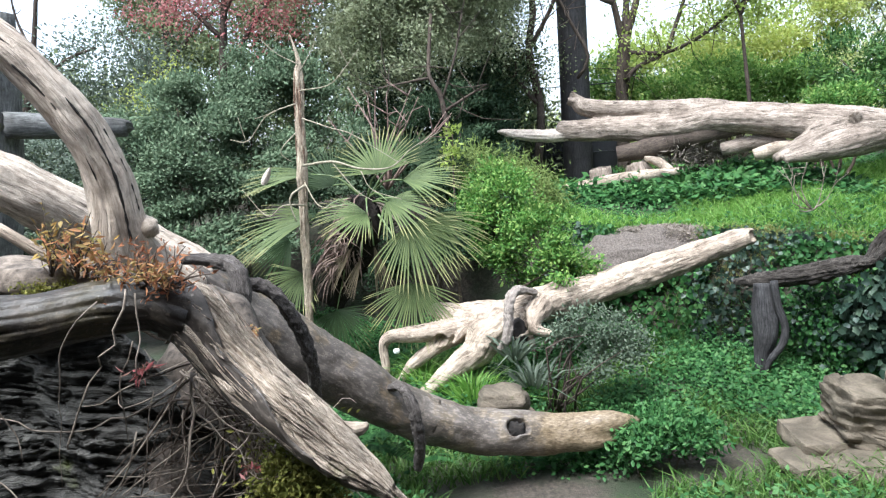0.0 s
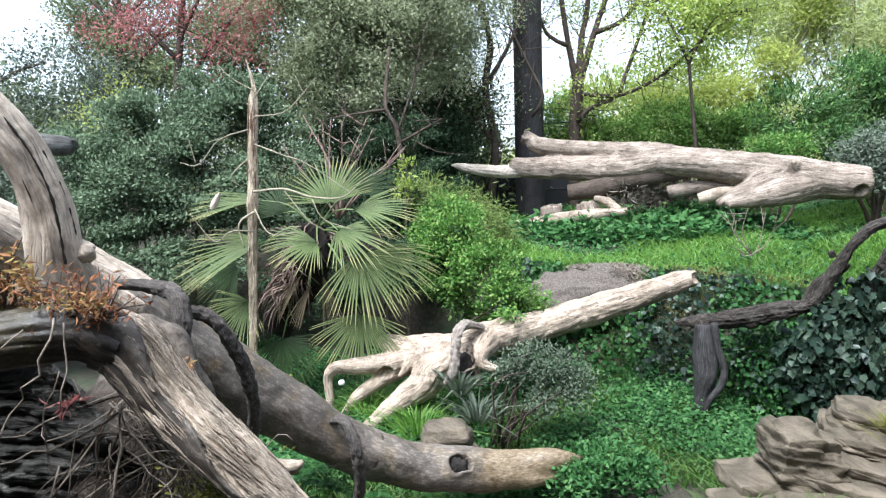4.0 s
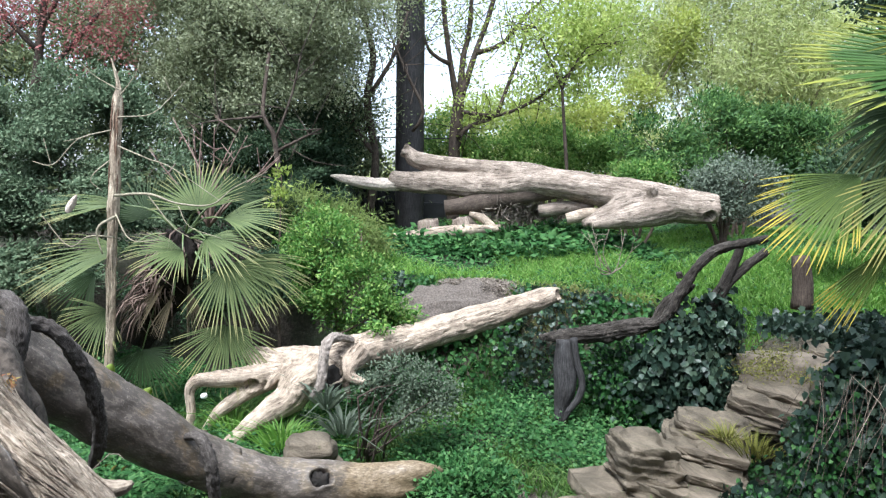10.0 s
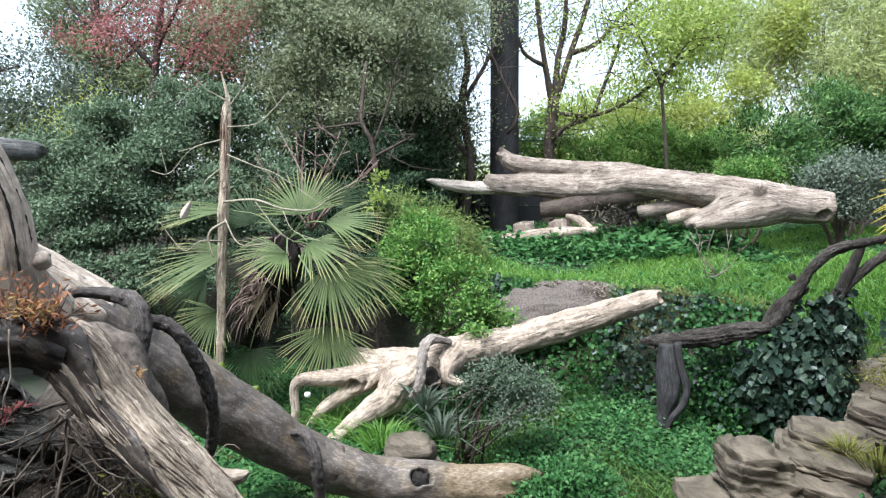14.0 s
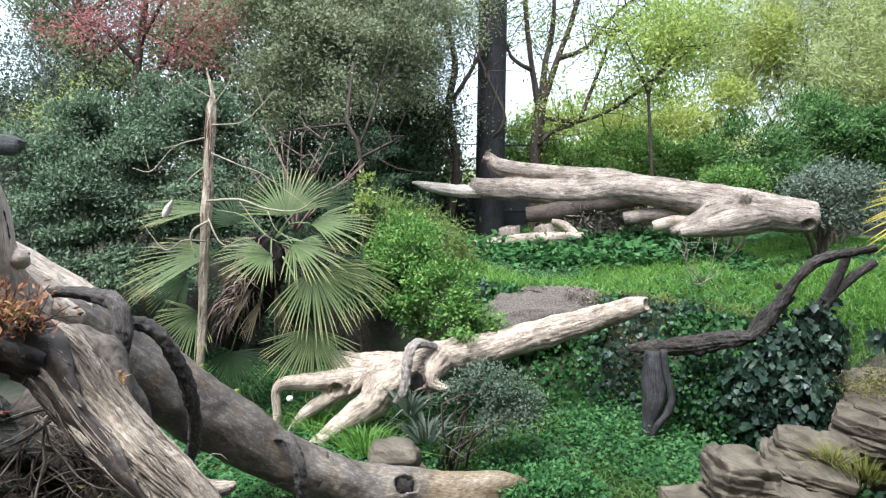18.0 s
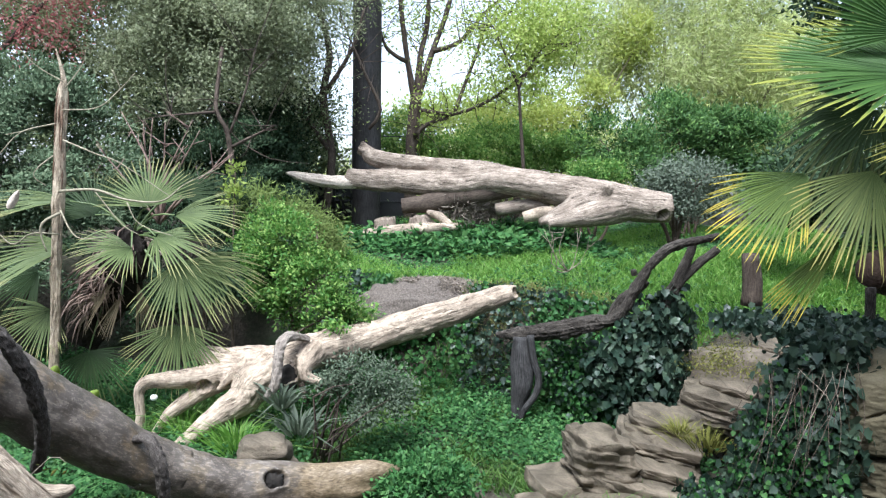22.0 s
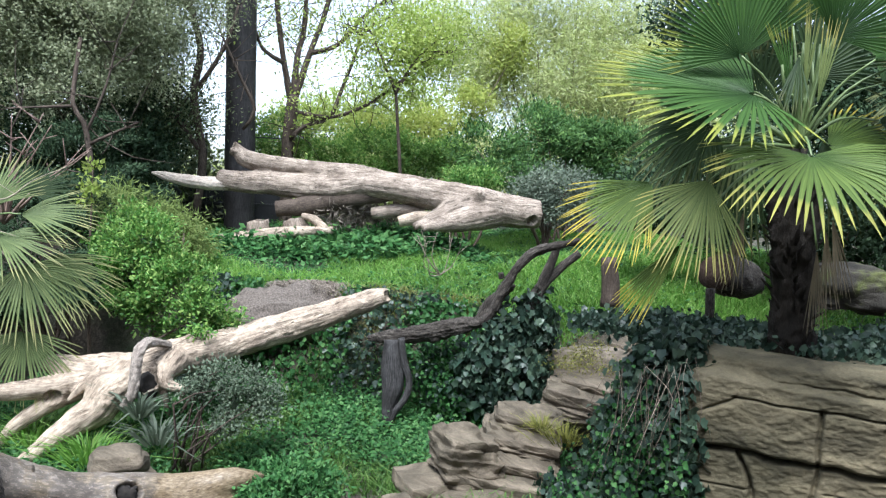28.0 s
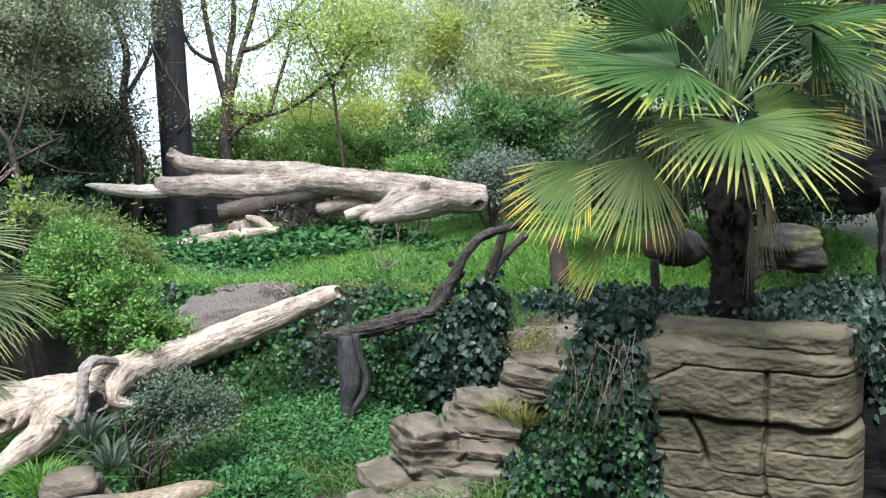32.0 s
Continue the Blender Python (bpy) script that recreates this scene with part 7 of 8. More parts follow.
bush("bamboo_clump", [(*(6.62, 14.00, 4.82), 1.5, 1.0, 1.6), (*(5.72, 14.50, 5.45), 1.2, 1.0, 1.4), (*(8.01, 14.20, 5.19), 1.5, 1.0, 1.5), (*(9.07, 13.80, 4.91), 1.4, 1.0, 1.5), (*(7.50, 14.20, 6.68), 2.2, 1.0, 1.0)], L_bamboo, 46000, 0.13, "tall pale yellow-green bamboo thicket", "bamboo", seed=18, ratio=0.14, stems=14, clump=0.2, droop=0.5)
bush("pale_thicket", [(*(3.86, 14.50, 4.01), 1.1, 0.8, 0.6), (*(2.61, 15.00, 3.77), 1.0, 0.8, 0.4), (*(4.68, 15.50, 5.66), 0.9, 0.8, 1.0), (*(1.80, 15.00, 3.65), 0.7, 0.7, 0.3), (*(6.01, 15.50, 5.20), 0.8, 0.8, 1.0)], L_lime, 16000, 0.085, "pale lime thicket far behind the terrace", "thicket", seed=25, clump=0.18, stems=12, shell=0.2)
bush("far_wood", [(6, 19, 2.6, 5, 1.5, 1.5), (13, 17, 3.6, 4, 1.6, 2.4), (0.5, 20, 1.9, 3, 1.2, 0.8), (17, 12, 3.5, 3, 3, 3.0), (11, 18, 5.0, 3, 1.5, 2.2)], L_bamboo, 70000, 0.17, "yellow-green woodland beyond the enclosure", "woodland", seed=26, clump=0.3, stems=10)
bush("shade_shrub", [(*(4.79, 6.80, 2.39), 0.5, 0.4, 0.4), (*(5.55, 6.60, 2.24), 0.5, 0.4, 0.5), (*(6.19, 6.00, 2.34), 0.5, 0.4, 0.5), (*(7.07, 6.00, 3.08), 0.6, 0.5, 0.6), (*(6.28, 6.80, 3.02), 0.6, 0.4, 0.5), (*(7.81, 6.20, 3.89), 0.7, 0.5, 0.5), (*(6.90, 6.40, 3.70), 0.6, 0.5, 0.5), (*(8.52, 6.00, 3.24), 0.7, 0.5, 0.8)], L_dark, 44000, 0.065, "shrubs behind the near palm, leaves coloured dark as in shade", seed=27, clump=0.1)
bush("shade_shrub", [(*(6.15, 7.20, 4.28), 0.7, 0.5, 0.6), (*(6.93, 7.20, 4.54), 0.7, 0.5, 0.7), (*(5.52, 7.40, 4.52), 0.5, 0.5, 0.4), (*(7.30, 7.00, 3.75), 0.6, 0.5, 0.7), (*(8.81, 7.20, 4.43), 0.8, 0.5, 0.6), (*(7.79, 6.20, 2.12), 0.6, 0.4, 0.4), (*(7.09, 6.30, 1.94), 0.5, 0.4, 0.3)], L_dark, 26000, 0.07, "tall shrub behind the near palm, leaves coloured dark as in shade", seed=47, clump=0.12, stems=7)
bush("olive_bush", [(*(0.38, 5.45, 0.79), 0.2, 0.18, 0.15), (*(0.53, 5.40, 0.67), 0.16, 0.16, 0.16), (*(0.19, 5.50, 0.88), 0.13, 0.12, 0.08), (*(0.29, 5.40, 0.54), 0.14, 0.12, 0.12), (*(0.03, 5.55, 0.76), 0.1, 0.1, 0.1)], L_bushleaf, 4000, 0.032, "small thin grey-leaved bush in the hollow", seed=28, clump=0.045, stems=14, stem_r=0.007, root=(-0.03, 5.40, 0.18), per=12, shell=0.2, stem_mat=M_bark)
bush("bramble_clump", [(*(0.64, 4.75, 0.32), 0.18, 0.16, 0.12), (*(0.85, 4.70, 0.26), 0.16, 0.14, 0.1), (*(0.47, 4.60, 0.26), 0.14, 0.12, 0.08)], L_herb, 2600, 0.045, "dark leafy clump at the tip of the fallen trunk", seed=48, clump=0.05, stems=4, stem_r=0.004)
bush("leafy_sprig", [(*(-0.95, 7.60, 2.36), 0.06, 0.06, 0.16), (*(-0.99, 7.60, 2.12), 0.06, 0.06, 0.1)], L_lime, 160, 0.06, "pale upright leafy sprig", "sprig", seed=29, clump=0.04, stems=1, per=8)


# ---- ground cover ----
def on_ground(rng, n, x0, x1, y0, y1, keep):
    x, y = rng.uniform(x0, x1, n), rng.uniform(y0, y1, n)
    m = keep(x, y)
    x, y = x[m], y[m]
    return np.stack([x, y, ground_grid(x, y)], 1)


def edge(x):
    return np.interp(x, EDGE_X, EDGE_Y)


def patchy(p, scale, seed):
    return np.array([noise.noise(Vector((a * scale + seed, b * scale - seed, 0.3))) for a, b in p[:, :2]])


def herbs(name, bases, per, height, size, material, label, seed, ratio=0.6, wide=0.07, facing=(0, -0.4, 1.0), category="ground cover"):
    rng = np.random.default_rng(seed)
    h = height * rng.uniform(0.35, 1.2, len(bases))
    p = np.repeat(bases, per, 0)
    off = rng.normal(0, wide, (len(p), 3))
    off[:, 2] = np.repeat(h, per) * rng.uniform(0.1, 1.0, len(p))
    d = off * [1, 1, 0] / (np.linalg.norm(off[:, :2], axis=1)[:, None] + 1e-6)
    v, f = leaf_arrays(rng, p + off, d + [0, 0, 0.1], size, ratio, spread=0.5, facing=np.tile(np.array(facing), (len(p), 1)))
    return tagged(raw(name, v, f, material), label, category, kind="stuff")


def grass(name, bases, length, material, label, seed, width=0.035, lean=0.35):
    rng = np.random.default_rng(seed)
    n = len(bases)
    d = rng.normal(0, lean, (n, 3))
    d[:, 2] = 1
    L = length * rng.uniform(0.5, 1.4, n)
    s = rng.normal(0, 1, (n, 3)) * [1, 0.5, 0]
    s /= np.linalg.norm(s, axis=1)[:, None] + 1e-9
    w = (L * width)[:, None]
    mid = bases + d * (L * 0.55)[:, None]
    tip = bases + d * L[:, None] + (d * [1, 1, 0]) * (L * 0.8)[:, None] - [0, 0, 1] * (L * 0.18)[:, None]
    v = np.stack([bases - s * w, bases + s * w, mid + s * w * 0.8, mid - s * w * 0.8, tip], 1).reshape(-1, 3)
    o = np.arange(n)[:, None] * 5
    f = np.stack([o + [0, 1, 2], o + [0, 2, 3], o + [3, 2, 4]], 1).reshape(-1, 3)
    return tagged(raw(name, v, f, material), label, "grass", kind="stuff")


R = np.random.default_rng(77)


def bare(x, y):
    """Bare trodden earth near the log tip."""
    return np.exp(-(((x - 0.95) / 0.62) ** 2 + ((y - 7.3) / 0.36) ** 2)) + np.exp(-(((x - 1.0) / 0.42) ** 2 + ((y - 4.75) / 0.3) ** 2)) + np.exp(-(((x + 0.25) / 0.9) ** 2 + ((y - 4.25) / 0.45) ** 2))


low = on_ground(R, 16000, -3.2, 3.0, 3.9, 8.4, lambda x, y: (y < edge(x) + 0.1) & (bare(x, y) < 0.35) & ~((x > 1.6) & (y < 5.0) & (y < 6.3 - 0.35 * x)))
k = patchy(low, 1.3, 4.0)
herbs("nettle_cover", low[k > -0.1], 9, 0.2, 0.042, L_herb, "leafy green herbs filling the hollow", 1)
low_g = on_ground(R, 26000, -2.4, 2.6, 4.0, 7.2, lambda x, y: (y < edge(x)) & (bare(x, y) < 0.55))
kg = patchy(low_g, 1.3, 4.0)
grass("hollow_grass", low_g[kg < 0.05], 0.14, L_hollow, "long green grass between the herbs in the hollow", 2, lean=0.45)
terr = on_ground(R, 170000, -0.9, 8.6, 5.4, 12.6, lambda x, y: (y > edge(x) + 0.12) & (bare(x, y) < 0.5) & (x + 0.5 > (y - 8.0) * -0.3) & ~((x > 2.8) & (x < 4.4) & (y < 6.35)))
kt = patchy(terr, 0.9, 9.0)
grass("terrace_grass", terr[kt > -0.25], 0.11, L_grass, "bright green grass on the terrace", 3, lean=0.4)
herbs("terrace_herbs", terr[::13][kt[::13] < 0.15], 6, 0.1, 0.045, L_herb, "low leafy herbs among the terrace grass", 4)
crest = on_ground(R, 1500, -0.3, 3.4, 8.0, 9.3, lambda x, y: y > 8.9 - 0.25 * x)
herbs("dock_cover", crest[: 900], 7, 0.2, 0.095, L_herb, "broad-leaved docks along the crest", 5, wide=0.1)
right_g = on_ground(R, 40000, 3.2, 8.5, 4.6, 8.0, lambda x, y: (y > 6.4) | ((x > 4.7) & (y > 5.0)))
grass("path_grass", right_g, 0.16, L_grass, "long bright grass beside the path", 6)
litter = on_ground(R, 14000, 0.0, 2.1, 6.6, 7.8, lambda x, y: (bare(x, y) > 0.38) & (y > edge(x) + 0.08))
litter[:, 2] += 0.03
litter = litter[patchy(litter, 3.5, 3.0) * 0.45 + bare(litter[:, 0], litter[:, 1]) > 0.5]
herbs("leaf_litter", litter, 6, 0.02, 0.02, L_litter, "dead brown leaves on the bare mound", 7, wide=0.04, category="leaf litter")


def lobed_arrays(rng, p, d, facing, size):
    """Five-pointed ivy leaves, folded a little along the midrib."""
    n = len(p)
    d = d / (np.linalg.norm(d, axis=1)[:, None] + 1e-9)
    s_ = np.cross(d, facing + rng.normal(0, 0.45, (n, 3)))
    s_ /= np.linalg.norm(s_, axis=1)[:, None] + 1e-9
    nn = np.cross(s_, d)
    L = (size * rng.uniform(0.5, 1.35, n))[:, None]
    shape = ((0, 0, 0), (0.4, 0.0, 0.06), (0.38, 0.24, 0.02), (0.5, 0.44, 0.1), (0.31, 0.6, 0.03), (0, 1.0, -0.08), (-0.31, 0.6, 0.03), (-0.5, 0.44, 0.1), (-0.38, 0.24, 0.02), (-0.4, 0.0, 0.06))
    v = np.stack([p + (s_ * a + d * b + nn * c) * L for a, b, c in shape], 1).reshape(-1, 3)
    o = np.arange(n)[:, None] * 10
    tri = ((0, 1, 2), (0, 2, 4), (2, 3, 4), (0, 4, 5), (0, 5, 6), (0, 6, 8), (6, 7, 8), (0, 8, 9))
    return v, np.stack([o + list(t) for t in tri], 1).reshape(-1, 3)


def ivy_on(points, normals, size, seed, name, label, material=None, out=0.05, per=1):
    rng = np.random.default_rng(seed)
    p = np.repeat(points, per, 0)
    nn = np.repeat(normals, per, 0)
    p = p + nn * rng.uniform(0, out, len(p))[:, None] + rng.normal(0, 0.03, p.shape)
    d = np.tile([0, 0, -0.8], (len(p), 1)) + rng.normal(0, 0.5, p.shape)
    v, f = lobed_arrays(rng, p, d, nn, size)
    return tagged(raw(name, v, f, material or L_ivy), label, "ivy", kind="stuff")


def blob_surface(rng, blobs, n, front=(0, -1, 0.3)):
    b = np.array(blobs, float)
    w = b[:, 3] * b[:, 5]
    i = rng.choice(len(b), n, p=w / w.sum())
    d = rng.normal(0, 1, (n, 3))
    d /= np.linalg.norm(d, axis=1)[:, None]
    fr = np.array(front) / np.linalg.norm(front)
    flip = (d @ fr) < -0.15
    d[flip] *= -1
    r = rng.uniform(0.7, 1.12, n) * np.array([1 + 0.35 * noise.noise(Vector(x * 3.1)) for x in d])
    return b[i, :3] + d * b[i, 3:] * r[:, None], d


bank = on_ground(R, 90000, -0.2, 2.72, 5.2, 7.9, lambda x, y: (np.abs(y - edge(x) + 0.05) < 0.42) & ((bare(x, y) < 0.45) | (y < edge(x) + 0.1)))
kb = patchy(bank, 1.1, 2.0) + 0.15
ivy_on(bank[kb > -0.08][::3], np.tile([-0.2, -0.9, 0.5], (len(bank[kb > -0.08][::3]), 1)), 0.045, 8, "bank_herbs", "brambles and herbs covering the steep bank", L_herb, 0.1)
ivy_on(bank[kb < 0.0][::4], np.tile([-0.2, -0.9, 0.5], (len(bank[kb < 0.0][::4]), 1)), 0.05, 18, "bank_ivy", "dark ivy covering the steep bank", L_ivy, 0.1)
pts, nrm = blob_surface(R, [(*(2.69, 5.90, 0.87), 0.24, 0.12, 0.3), (*(2.48, 6.00, 0.65), 0.2, 0.1, 0.2), (*(2.96, 5.95, 1.10), 0.16, 0.12, 0.26), (*(2.84, 5.80, 0.66), 0.2, 0.12, 0.2), (*(2.66, 5.90, 0.41), 0.2, 0.1, 0.14)], 2900)
ivy_on(pts, nrm, 0.066, 9, "dark_ivy", "glossy dark ivy hanging under the twisted branch", out=0.09)
pts, nrm = blob_surface(R, [(*(2.16, 6.25, 0.58), 0.2, 0.12, 0.2), (*(2.38, 6.10, 0.42), 0.2, 0.1, 0.14), (*(2.24, 6.35, 0.81), 0.2, 0.1, 0.12)], 1500)
ivy_on(pts, nrm, 0.036, 29, "sparse_ivy", "thin ivy and herbs on the bank beside the post", L_herb, 0.1)
ivy_on(pts[::2], nrm[::2], 0.045, 30, "sparse_ivy", "thin dark ivy on the bank beside the post", L_ivy, 0.1)
pts, nrm = blob_surface(R, [(*(2.92, 4.00, 0.84), 0.17, 0.25, 0.5), (*(2.84, 4.10, 0.42), 0.2, 0.25, 0.4), (*(2.60, 4.30, 0.14), 0.24, 0.25, 0.2), (*(3.08, 4.00, 1.25), 0.15, 0.25, 0.15), (*(3.02, 4.40, 0.63), 0.17, 0.2, 0.22), (*(2.98, 3.75, 0.75), 0.08, 0.12, 0.4), (*(2.98, 3.70, 0.35), 0.08, 0.12, 0.3)], 10500, (-0.4, -0.9, 0.4))
ivy_on(pts, nrm, 0.056, 10, "hanging_ivy", "dark ivy trailing down beside the sandstone")
left = pts[:, 0] < 2.9 - 0.25 * (pts[:, 2] - 0.6) + R.normal(0, 0.1, len(pts))
ivy_on(pts[left][::2] + [-0.05, -0.05, 0.02], nrm[left][::2], 0.03, 11, "hanging_bramble", "fresh green bramble trailing over the ivy", L_herb)
top_ivy = on_ground(R, 17000, 2.7, 5.6, 2.4, 4.8, lambda x, y: (x + y > 7.15) & (x + y < 8.3))
top_ivy[:, 2] = 1.38
ivy_on(top_ivy, np.tile([-0.4, -0.5, 0.6], (len(top_ivy), 1)), 0.043, 12, "planter_ivy", "dark glossy ivy carpeting the planter under the palm", out=0.12)
right_pts, right_n = blob_surface(R, [(*(3.97, 2.92, 1.29), 0.06, 0.06, 0.12), (*(4.27, 3.00, 1.1), 0.1, 0.12, 0.3), (*(4.47, 2.98, 0.55), 0.1, 0.12, 0.4), (*(4.95, 3.80, 1.40), 0.3, 0.3, 0.1)], 1500, (-0.6, -0.7, 0.3))
ivy_on(right_pts, right_n, 0.045, 13, "corner_ivy", "ivy falling round the corner of the sandstone")


def hanging_roots():
    rng = np.random.default_rng(3)
    top = empty("hanging_roots", (4.11, 3.00, 1.36))
    a, b = np.array((4.07, 3.02, 1.35)), np.array((4.19, 2.98, 1.32))
    for i in range(16):
        p = a + (b - a) * rng.random() + rng.normal(0, 0.01, 3)
        e = p + np.array([rng.normal(0.03, 0.04), rng.normal(-0.03, 0.02), -rng.uniform(0.12, 0.4)])
        m = (p + e) / 2 + rng.normal(0, 0.02, 3) + [0.02, -0.03, 0]
        log("root", [(*p, 0.0025), (*m, 0.0025), (*e, 0.001)], M_twig, top, sides=4, step=0.05, rough=0.2)
    return tagged(settle(top), "dry pale roots hanging at the corner of the sandstone", "roots")


hanging_roots()
def trailing_vines():
    rng = np.random.default_rng(13)
    top = empty("trailing_vines", (2.92, 3.90, 1.24))
    a, b = np.array((2.62, 3.95, 1.2)), np.array((3.0, 3.6, 1.30))
    for i in range(26):
        p = a + (b - a) * rng.random() + rng.normal(0, 0.03, 3)
        e = p + np.array([rng.normal(-0.14, 0.14), rng.normal(-0.06, 0.05), -rng.uniform(0.3, 0.85)])
        m = (p + e) / 2 + rng.normal(0, 0.04, 3) + [-0.03, -0.07, 0.03]
        r0 = rng.uniform(0.0015, 0.003)
        log("stem", [(*p, r0), (*m, r0), (*e, r0 * 0.4)], M_brown if i % 4 else M_twig, top, sides=4, step=0.06, rough=0.2)
    return tagged(settle(top), "thin bare vines trailing over the ivy", "vine")


trailing_vines()
lip = on_ground(R, 9000, 1.35, 2.75, 5.9, 7.2, lambda x, y: (y > edge(x) + 0.05) & (y < edge(x) + 0.5))
grass("lip_grass", lip[patchy(lip, 2.6, 6.0) > 0.0], 0.1, L_straw, "straw-yellow grass along the lip of the bank", 91, lean=0.5)
slope_moss = np.vstack([np.array(q) + np.random.default_rng(k).normal(0, 1, (500, 3)) * [0.12, 0.08, 0.05] for k, q in enumerate(((3.45, 5.75, 0.89), (3.60, 5.60, 0.77), (3.22, 5.65, 0.83)))])
v, f = leaf_arrays(np.random.default_rng(16), slope_moss, np.tile([0, -0.4, 0.5], (len(slope_moss), 1)), 0.03, 0.3)
tagged(raw("moss", v, f, L_moss), "yellow-green moss on the earth slope", "moss", kind="stuff")


def leaf_pads():
    top = empty("broad_leaves", (-1.93, 6.00, 0.47))
    for q, sx, sz, lean in (((-1.84, 5.95, 0.53), 0.045, 0.075, 35), ((-2.15, 6.05, 0.71), 0.04, 0.06, 10)):
        bm = bmesh.new()
        bmesh.ops.create_uvsphere(bm, u_segments=16, v_segments=10, radius=1.0)
        for v in bm.verts:
            v.co = Vector((v.co.x * sx * (1 - 0.25 * v.co.z), v.co.y * 0.012 + 0.02 * v.co.x ** 2, v.co.z * sz))
        for f in bm.faces:
            f.smooth = True
        ob = part("leaf", bm, L_lime, top)
        ob.matrix_basis = pose(*q, 10, lean, 20)
    return tagged(settle(top), "two thick yellow-green leaves behind the trunk", "plant")


leaf_pads()


# ---- tufts, ferns, seedlings ----
def tuft(place, radius, n, length, material, label, seed, width=0.03):
    rng = np.random.default_rng(seed)
    b = np.array(place) + rng.normal(0, radius, (n, 3)) * [1, 1, 0.1]
    ob = grass("grass_tuft", b, length, material, label, seed, width, 0.6)
    ob["kind"] = "thing"
    ob["group"] = "grass tufts under the driftwood"
    return ob


tuft((-0.69, 5.60, 0.23), 0.08, 220, 0.2, L_grass, "tuft of arching grass under the driftwood roots", 61)
tuft((-1.14, 6.00, 0.26), 0.08, 160, 0.18, L_grass, "tuft of arching grass under the driftwood roots", 62)
tuft((-0.35, 5.62, 0.53), 0.03, 60, 0.2, L_grey, "grey-green strap-leaved tuft beside the driftwood", 63, 0.05)
tuft((-0.21, 5.50, 0.36), 0.06, 90, 0.18, L_grey, "grey-green strap-leaved tuft beside the driftwood", 64, 0.05)
tuft((2.52, 4.75, 0.56), 0.05, 140, 0.07, L_moss, "yellowing grass tuft on the steps", 65, 0.04)
tuft((2.65, 4.60, 0.51), 0.09, 260, 0.08, L_moss, "yellowing grass tuft on the steps", 66, 0.04)


def fern(place, n, length, seed):
    rng = np.random.default_rng(seed)
    top = empty("fern", place)
    for i in range(n):
        g = rng.uniform(0, 2 * math.pi)
        out = np.array([math.cos(g), math.sin(g) * 0.7, 0.0])
        vs, fs = [], []
        L = length * rng.uniform(0.7, 1.2)
        for k in range(14):
            t = (k + 1) / 14
            c = np.array(place) + out * L * t + np.array([0, 0, L * (0.9 * t - 0.75 * t * t)])
            side = np.cross(out, [0, 0, 1])
            ln = L * 0.24 * math.sin(math.pi * (0.12 + 0.86 * t))
            for sgn in (-1, 1):
                o = len(vs)
                tip = c + side * sgn * ln + out * ln * 0.3 - np.array([0, 0, ln * 0.2])
                w = out * L * 0.024
                vs += [c - w, (c + tip) / 2 - w * 1.2, tip, (c + tip) / 2 + w * 1.2]
                fs += [(o, o + 1, o + 2), (o, o + 2, o + 3)]
        raw("frond", vs, fs, L_herb, top)
    return tagged(settle(top), "small green fern growing under the fallen trunk", "fern", "ferns under the trunk")


for i, (pl, n, ln) in enumerate((((-1.11, 4.30, 0.35), 9, 0.3), ((-0.91, 4.20, 0.32), 8, 0.28), ((-1.27, 4.40, 0.40), 8, 0.3), ((-1.23, 4.70, 0.35), 8, 0.28))):
    fern(pl, n, ln, 80 + i)


def seedling(place, tips, material, label, seed, size=0.035, per=9):
    """A small plant: thin stalks, each with a spray of pointed leaves."""
    rng = np.random.default_rng(seed)
    top = empty("seedling", place)
    pts = []
    for t in tips:
        m = (np.array(place) + np.array(t)) / 2 + rng.normal(0, 0.012, 3)
        log("stalk", [(*place, 0.003), (*m, 0.0022), (*t, 0.0012)], M_brown, top, sides=4, step=0.04)
        for k in np.linspace(0.35, 1, per):
            pts.append(np.array(place) * (1 - k) + np.array(t) * k + rng.normal(0, 0.008, 3))
    p = np.array(pts)
    v, f = leaf_arrays(rng, p, np.tile([0.1, -0.1, 0.1], (len(p), 1)), size, 0.28, spread=0.7, droop=0.2)
    raw("leaves", v, f, material, top)
    return tagged(settle(top), label, "seedling", "red seedlings on the broken branch")


seedling((-1.31, 1.75, 2.00), [(-1.38, 1.72, 2.11), (-1.30, 1.70, 2.13), (-1.26, 1.72, 2.12), (-1.21, 1.70, 2.08), (-1.18, 1.70, 2.05), (-1.34, 1.70, 2.07)], L_orange, "yellow-orange seedling among the roots", 1, 0.031, 16)
seedling((-1.26, 1.72, 1.99), [(-1.29, 1.70, 2.08), (-1.22, 1.70, 2.07), (-1.17, 1.68, 2.03), (-1.14, 1.66, 2.00)], L_orange, "red-orange seedling on the broken branch", 2, 0.027, 16)
seedling((-1.08, 1.68, 1.97), [(-1.12, 1.66, 2.01), (-1.09, 1.66, 2.03), (-1.04, 1.66, 2.03), (-1.01, 1.65, 2.01), (-1.14, 1.66, 1.99), (-1.03, 1.62, 2.00)], L_orange, "red-orange seedling on the broken branch", 3, 0.024, 16)
seedling((-1.05, 1.66, 1.98), [(-1.05, 1.64, 2.03), (-1.01, 1.63, 2.00), (-1.00, 1.64, 1.99), (-1.05, 1.60, 2.01)], L_orange, "red-orange seedling on the broken branch", 4, 0.024, 16)
sprigs = np.random.default_rng(44)
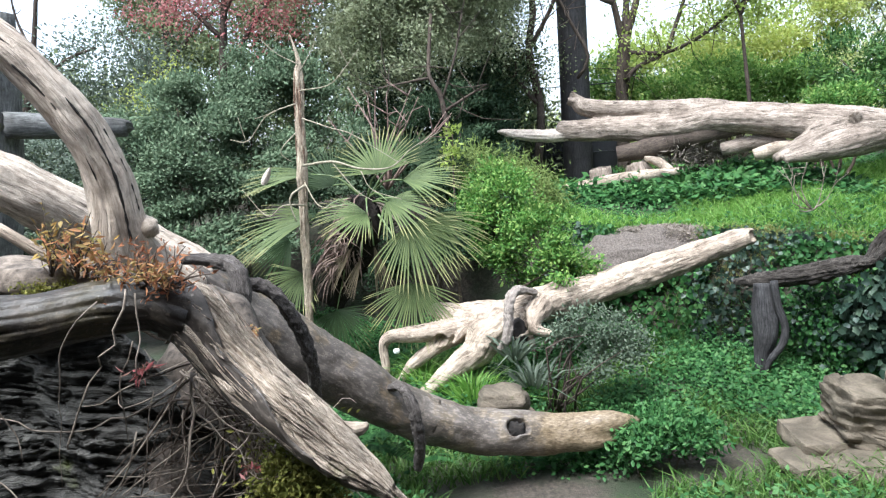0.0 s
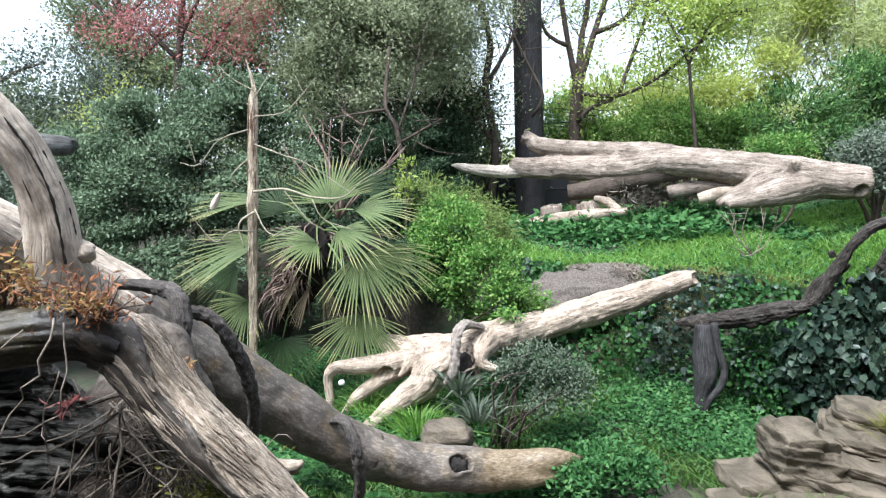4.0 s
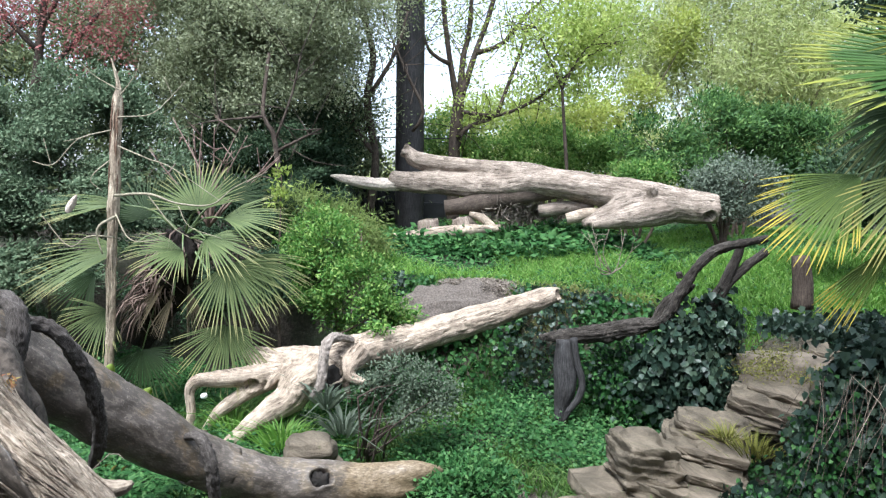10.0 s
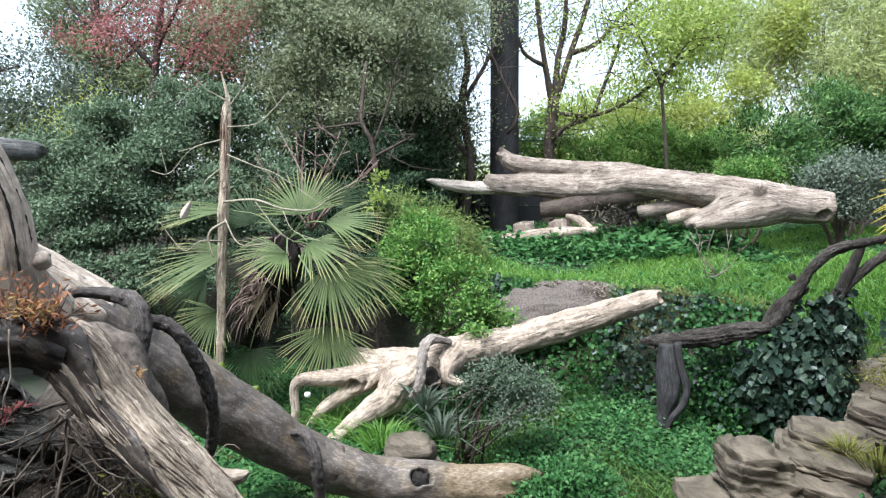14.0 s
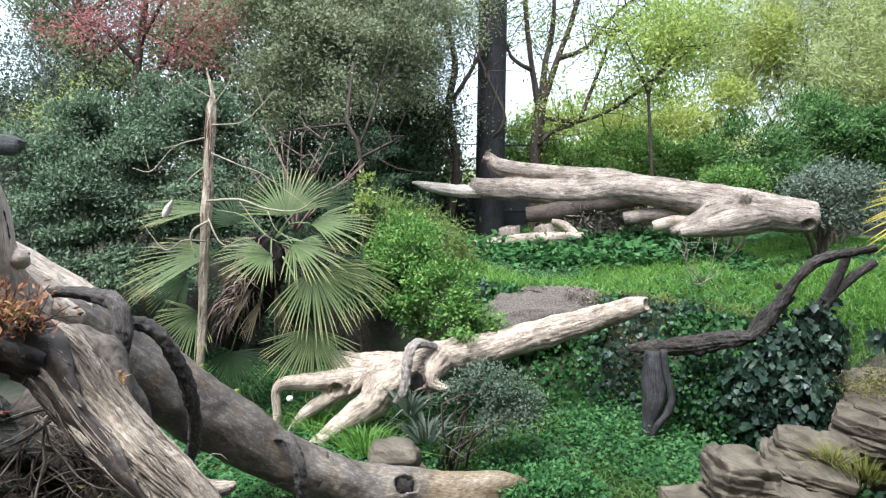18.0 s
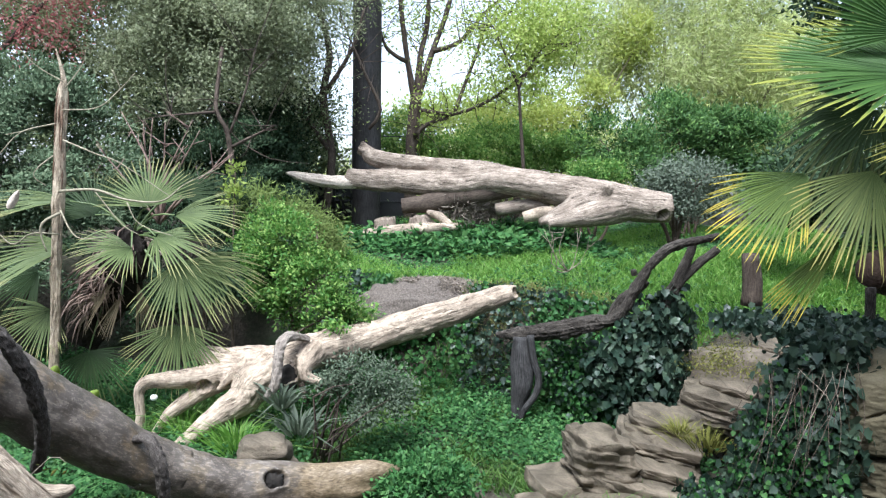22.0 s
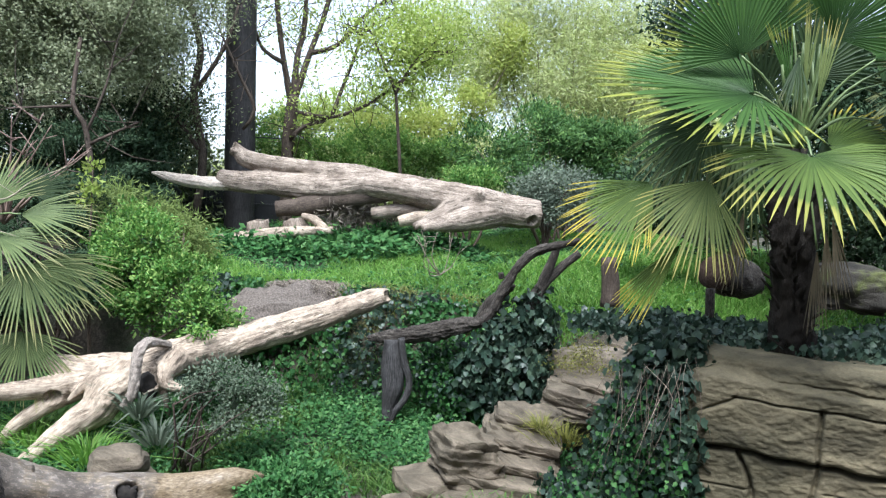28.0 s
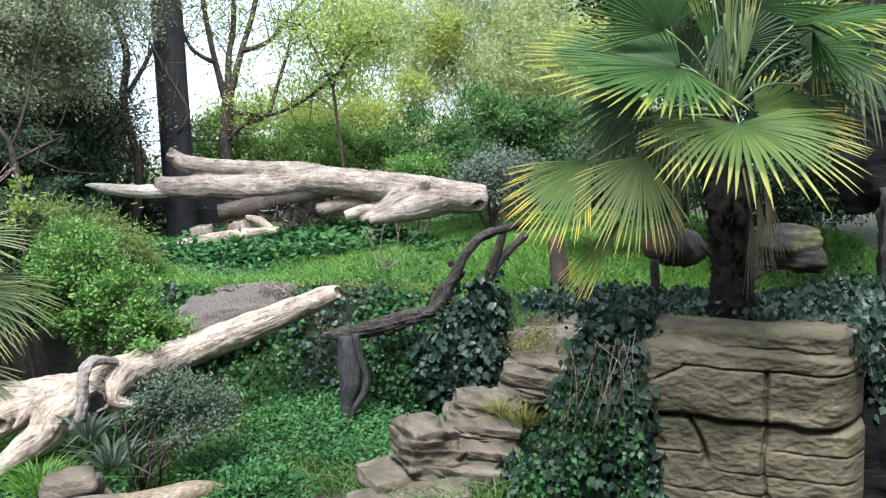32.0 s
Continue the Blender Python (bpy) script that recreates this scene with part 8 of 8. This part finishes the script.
for place, lean, n, look_c, words in (((-1.42, 1.80, 1.98), (0.02, 0, 0.12), 12, L_amber, "yellow-orange leafy sprig among the roots"), ((-1.32, 1.76, 1.97), (0.05, 0, 0.1), 12, L_amber, "yellow-orange leafy sprig among the roots"),
                                    ((-1.13, 1.72, 1.95), (0.0, 0, 0.06), 16, L_rust, "rusty dry needles on the broken branch"), ((-1.05, 1.70, 1.95), (0.02, 0, 0.05), 16, L_rust, "rusty dry needles on the broken branch"), ((-1.19, 1.74, 1.95), (-0.03, 0, 0.07), 12, L_rust, "rusty dry needles on the broken branch")):
    tips = [tuple(np.array(place) + lean + sprigs.normal(0, 0.04, 3)) for _ in range(n)]
    seedling(place, tips, look_c, words, int(sprigs.integers(100, 900)), 0.023, 9)
seedling((-0.95, 1.95, 1.75), [(-0.96, 1.93, 1.78), (-0.92, 1.93, 1.80), (-0.93, 1.93, 1.77)], L_orange, "dry orange seedling behind the split branch", 5, 0.022, 16)
seedling((-1.08, 1.62, 1.78), [(-1.10, 1.60, 1.77), (-1.05, 1.60, 1.78), (-1.08, 1.60, 1.76)], L_red, "dark red seedling on the slate", 6, 0.03)
seedling((-0.90, 1.75, 1.45), [(-0.91, 1.74, 1.47), (-0.88, 1.74, 1.46)], L_red, "dark red seedling on the slate", 7, 0.025)
moss_pts = np.array((-0.79, 1.84, 1.36)) + np.random.default_rng(5).normal(0, 1, (5200, 3)) * [0.065, 0.05, 0.07]
v, f = leaf_arrays(np.random.default_rng(6), moss_pts, np.tile([0, -0.5, 0.3], (len(moss_pts), 1)), 0.02, 0.4)
tagged(raw("moss", v, f, L_moss), "yellow-green moss cushion beside the slate", "moss", kind="stuff")
moss2 = np.array((-1.47, 1.86, 1.94)) + np.random.default_rng(7).normal(0, 1, (1500, 3)) * [0.05, 0.03, 0.012]
v, f = leaf_arrays(np.random.default_rng(8), moss2, np.tile([0, -0.3, 0.6], (len(moss2), 1)), 0.012, 0.4)
tagged(raw("moss", v, f, L_moss), "green moss on the earth behind the branch", "moss", kind="stuff")
brush = np.array((1.90, 9.30, 1.94)) + np.random.default_rng(9).normal(0, 1, (2200, 3)) * [0.2, 0.12, 0.1]
v, f = leaf_arrays(np.random.default_rng(10), brush, np.tile([0.2, -0.2, 0.5], (len(brush), 1)), 0.1, 0.1)
tagged(raw("brush_heap", v, f, L_litter), "heap of dry reddish-brown brush under the log", "brush heap", kind="stuff")


# ---- fence ----
def fence():
    top = empty("mesh_fence", (0.70, 11.40, 1.42))
    inv = Matrix.Translation(top.location).inverted()
    for a, b, r in (((-0.22, 11.40, 1.97), (1.17, 11.40, 1.98), 0.014), ((-0.22, 11.40, 2.99), (1.28, 11.40, 3.00), 0.008), ((-0.22, 11.40, 1.50), (1.17, 11.40, 1.51), 0.014)):
        log("rail", [(*a, r), (*b, r)], M_fence, top, sides=6, step=0.4)
    bm = bmesh.new()
    lo, hi = Vector((-0.40, 11.50, 1.27)), Vector((1.17, 11.50, 2.27))
    bmesh.ops.create_cube(bm, size=1.0)
    for v in bm.verts:
        v.co = Vector(((lo.x + hi.x) / 2 + v.co.x * (hi.x - lo.x), 11.5 + v.co.y * 0.02, (lo.z + hi.z) / 2 + v.co.z * (hi.z - lo.z)))
    part("screen", bm, M_fence, top, "black screening sheet")
    for a, b in (((0.70, 11.40, 1.37), (0.68, 11.40, 3.32)), ((0.05, 11.40, 1.37), (0.04, 11.40, 3.01)), ((1.20, 11.40, 1.38), (1.18, 11.40, 2.67))):
        log("post", [(*a, 0.02), (*b, 0.02)], M_fence, top, sides=8, step=0.4)
    return tagged(settle(top), "black metal fence behind the big log", "fence")


fence()
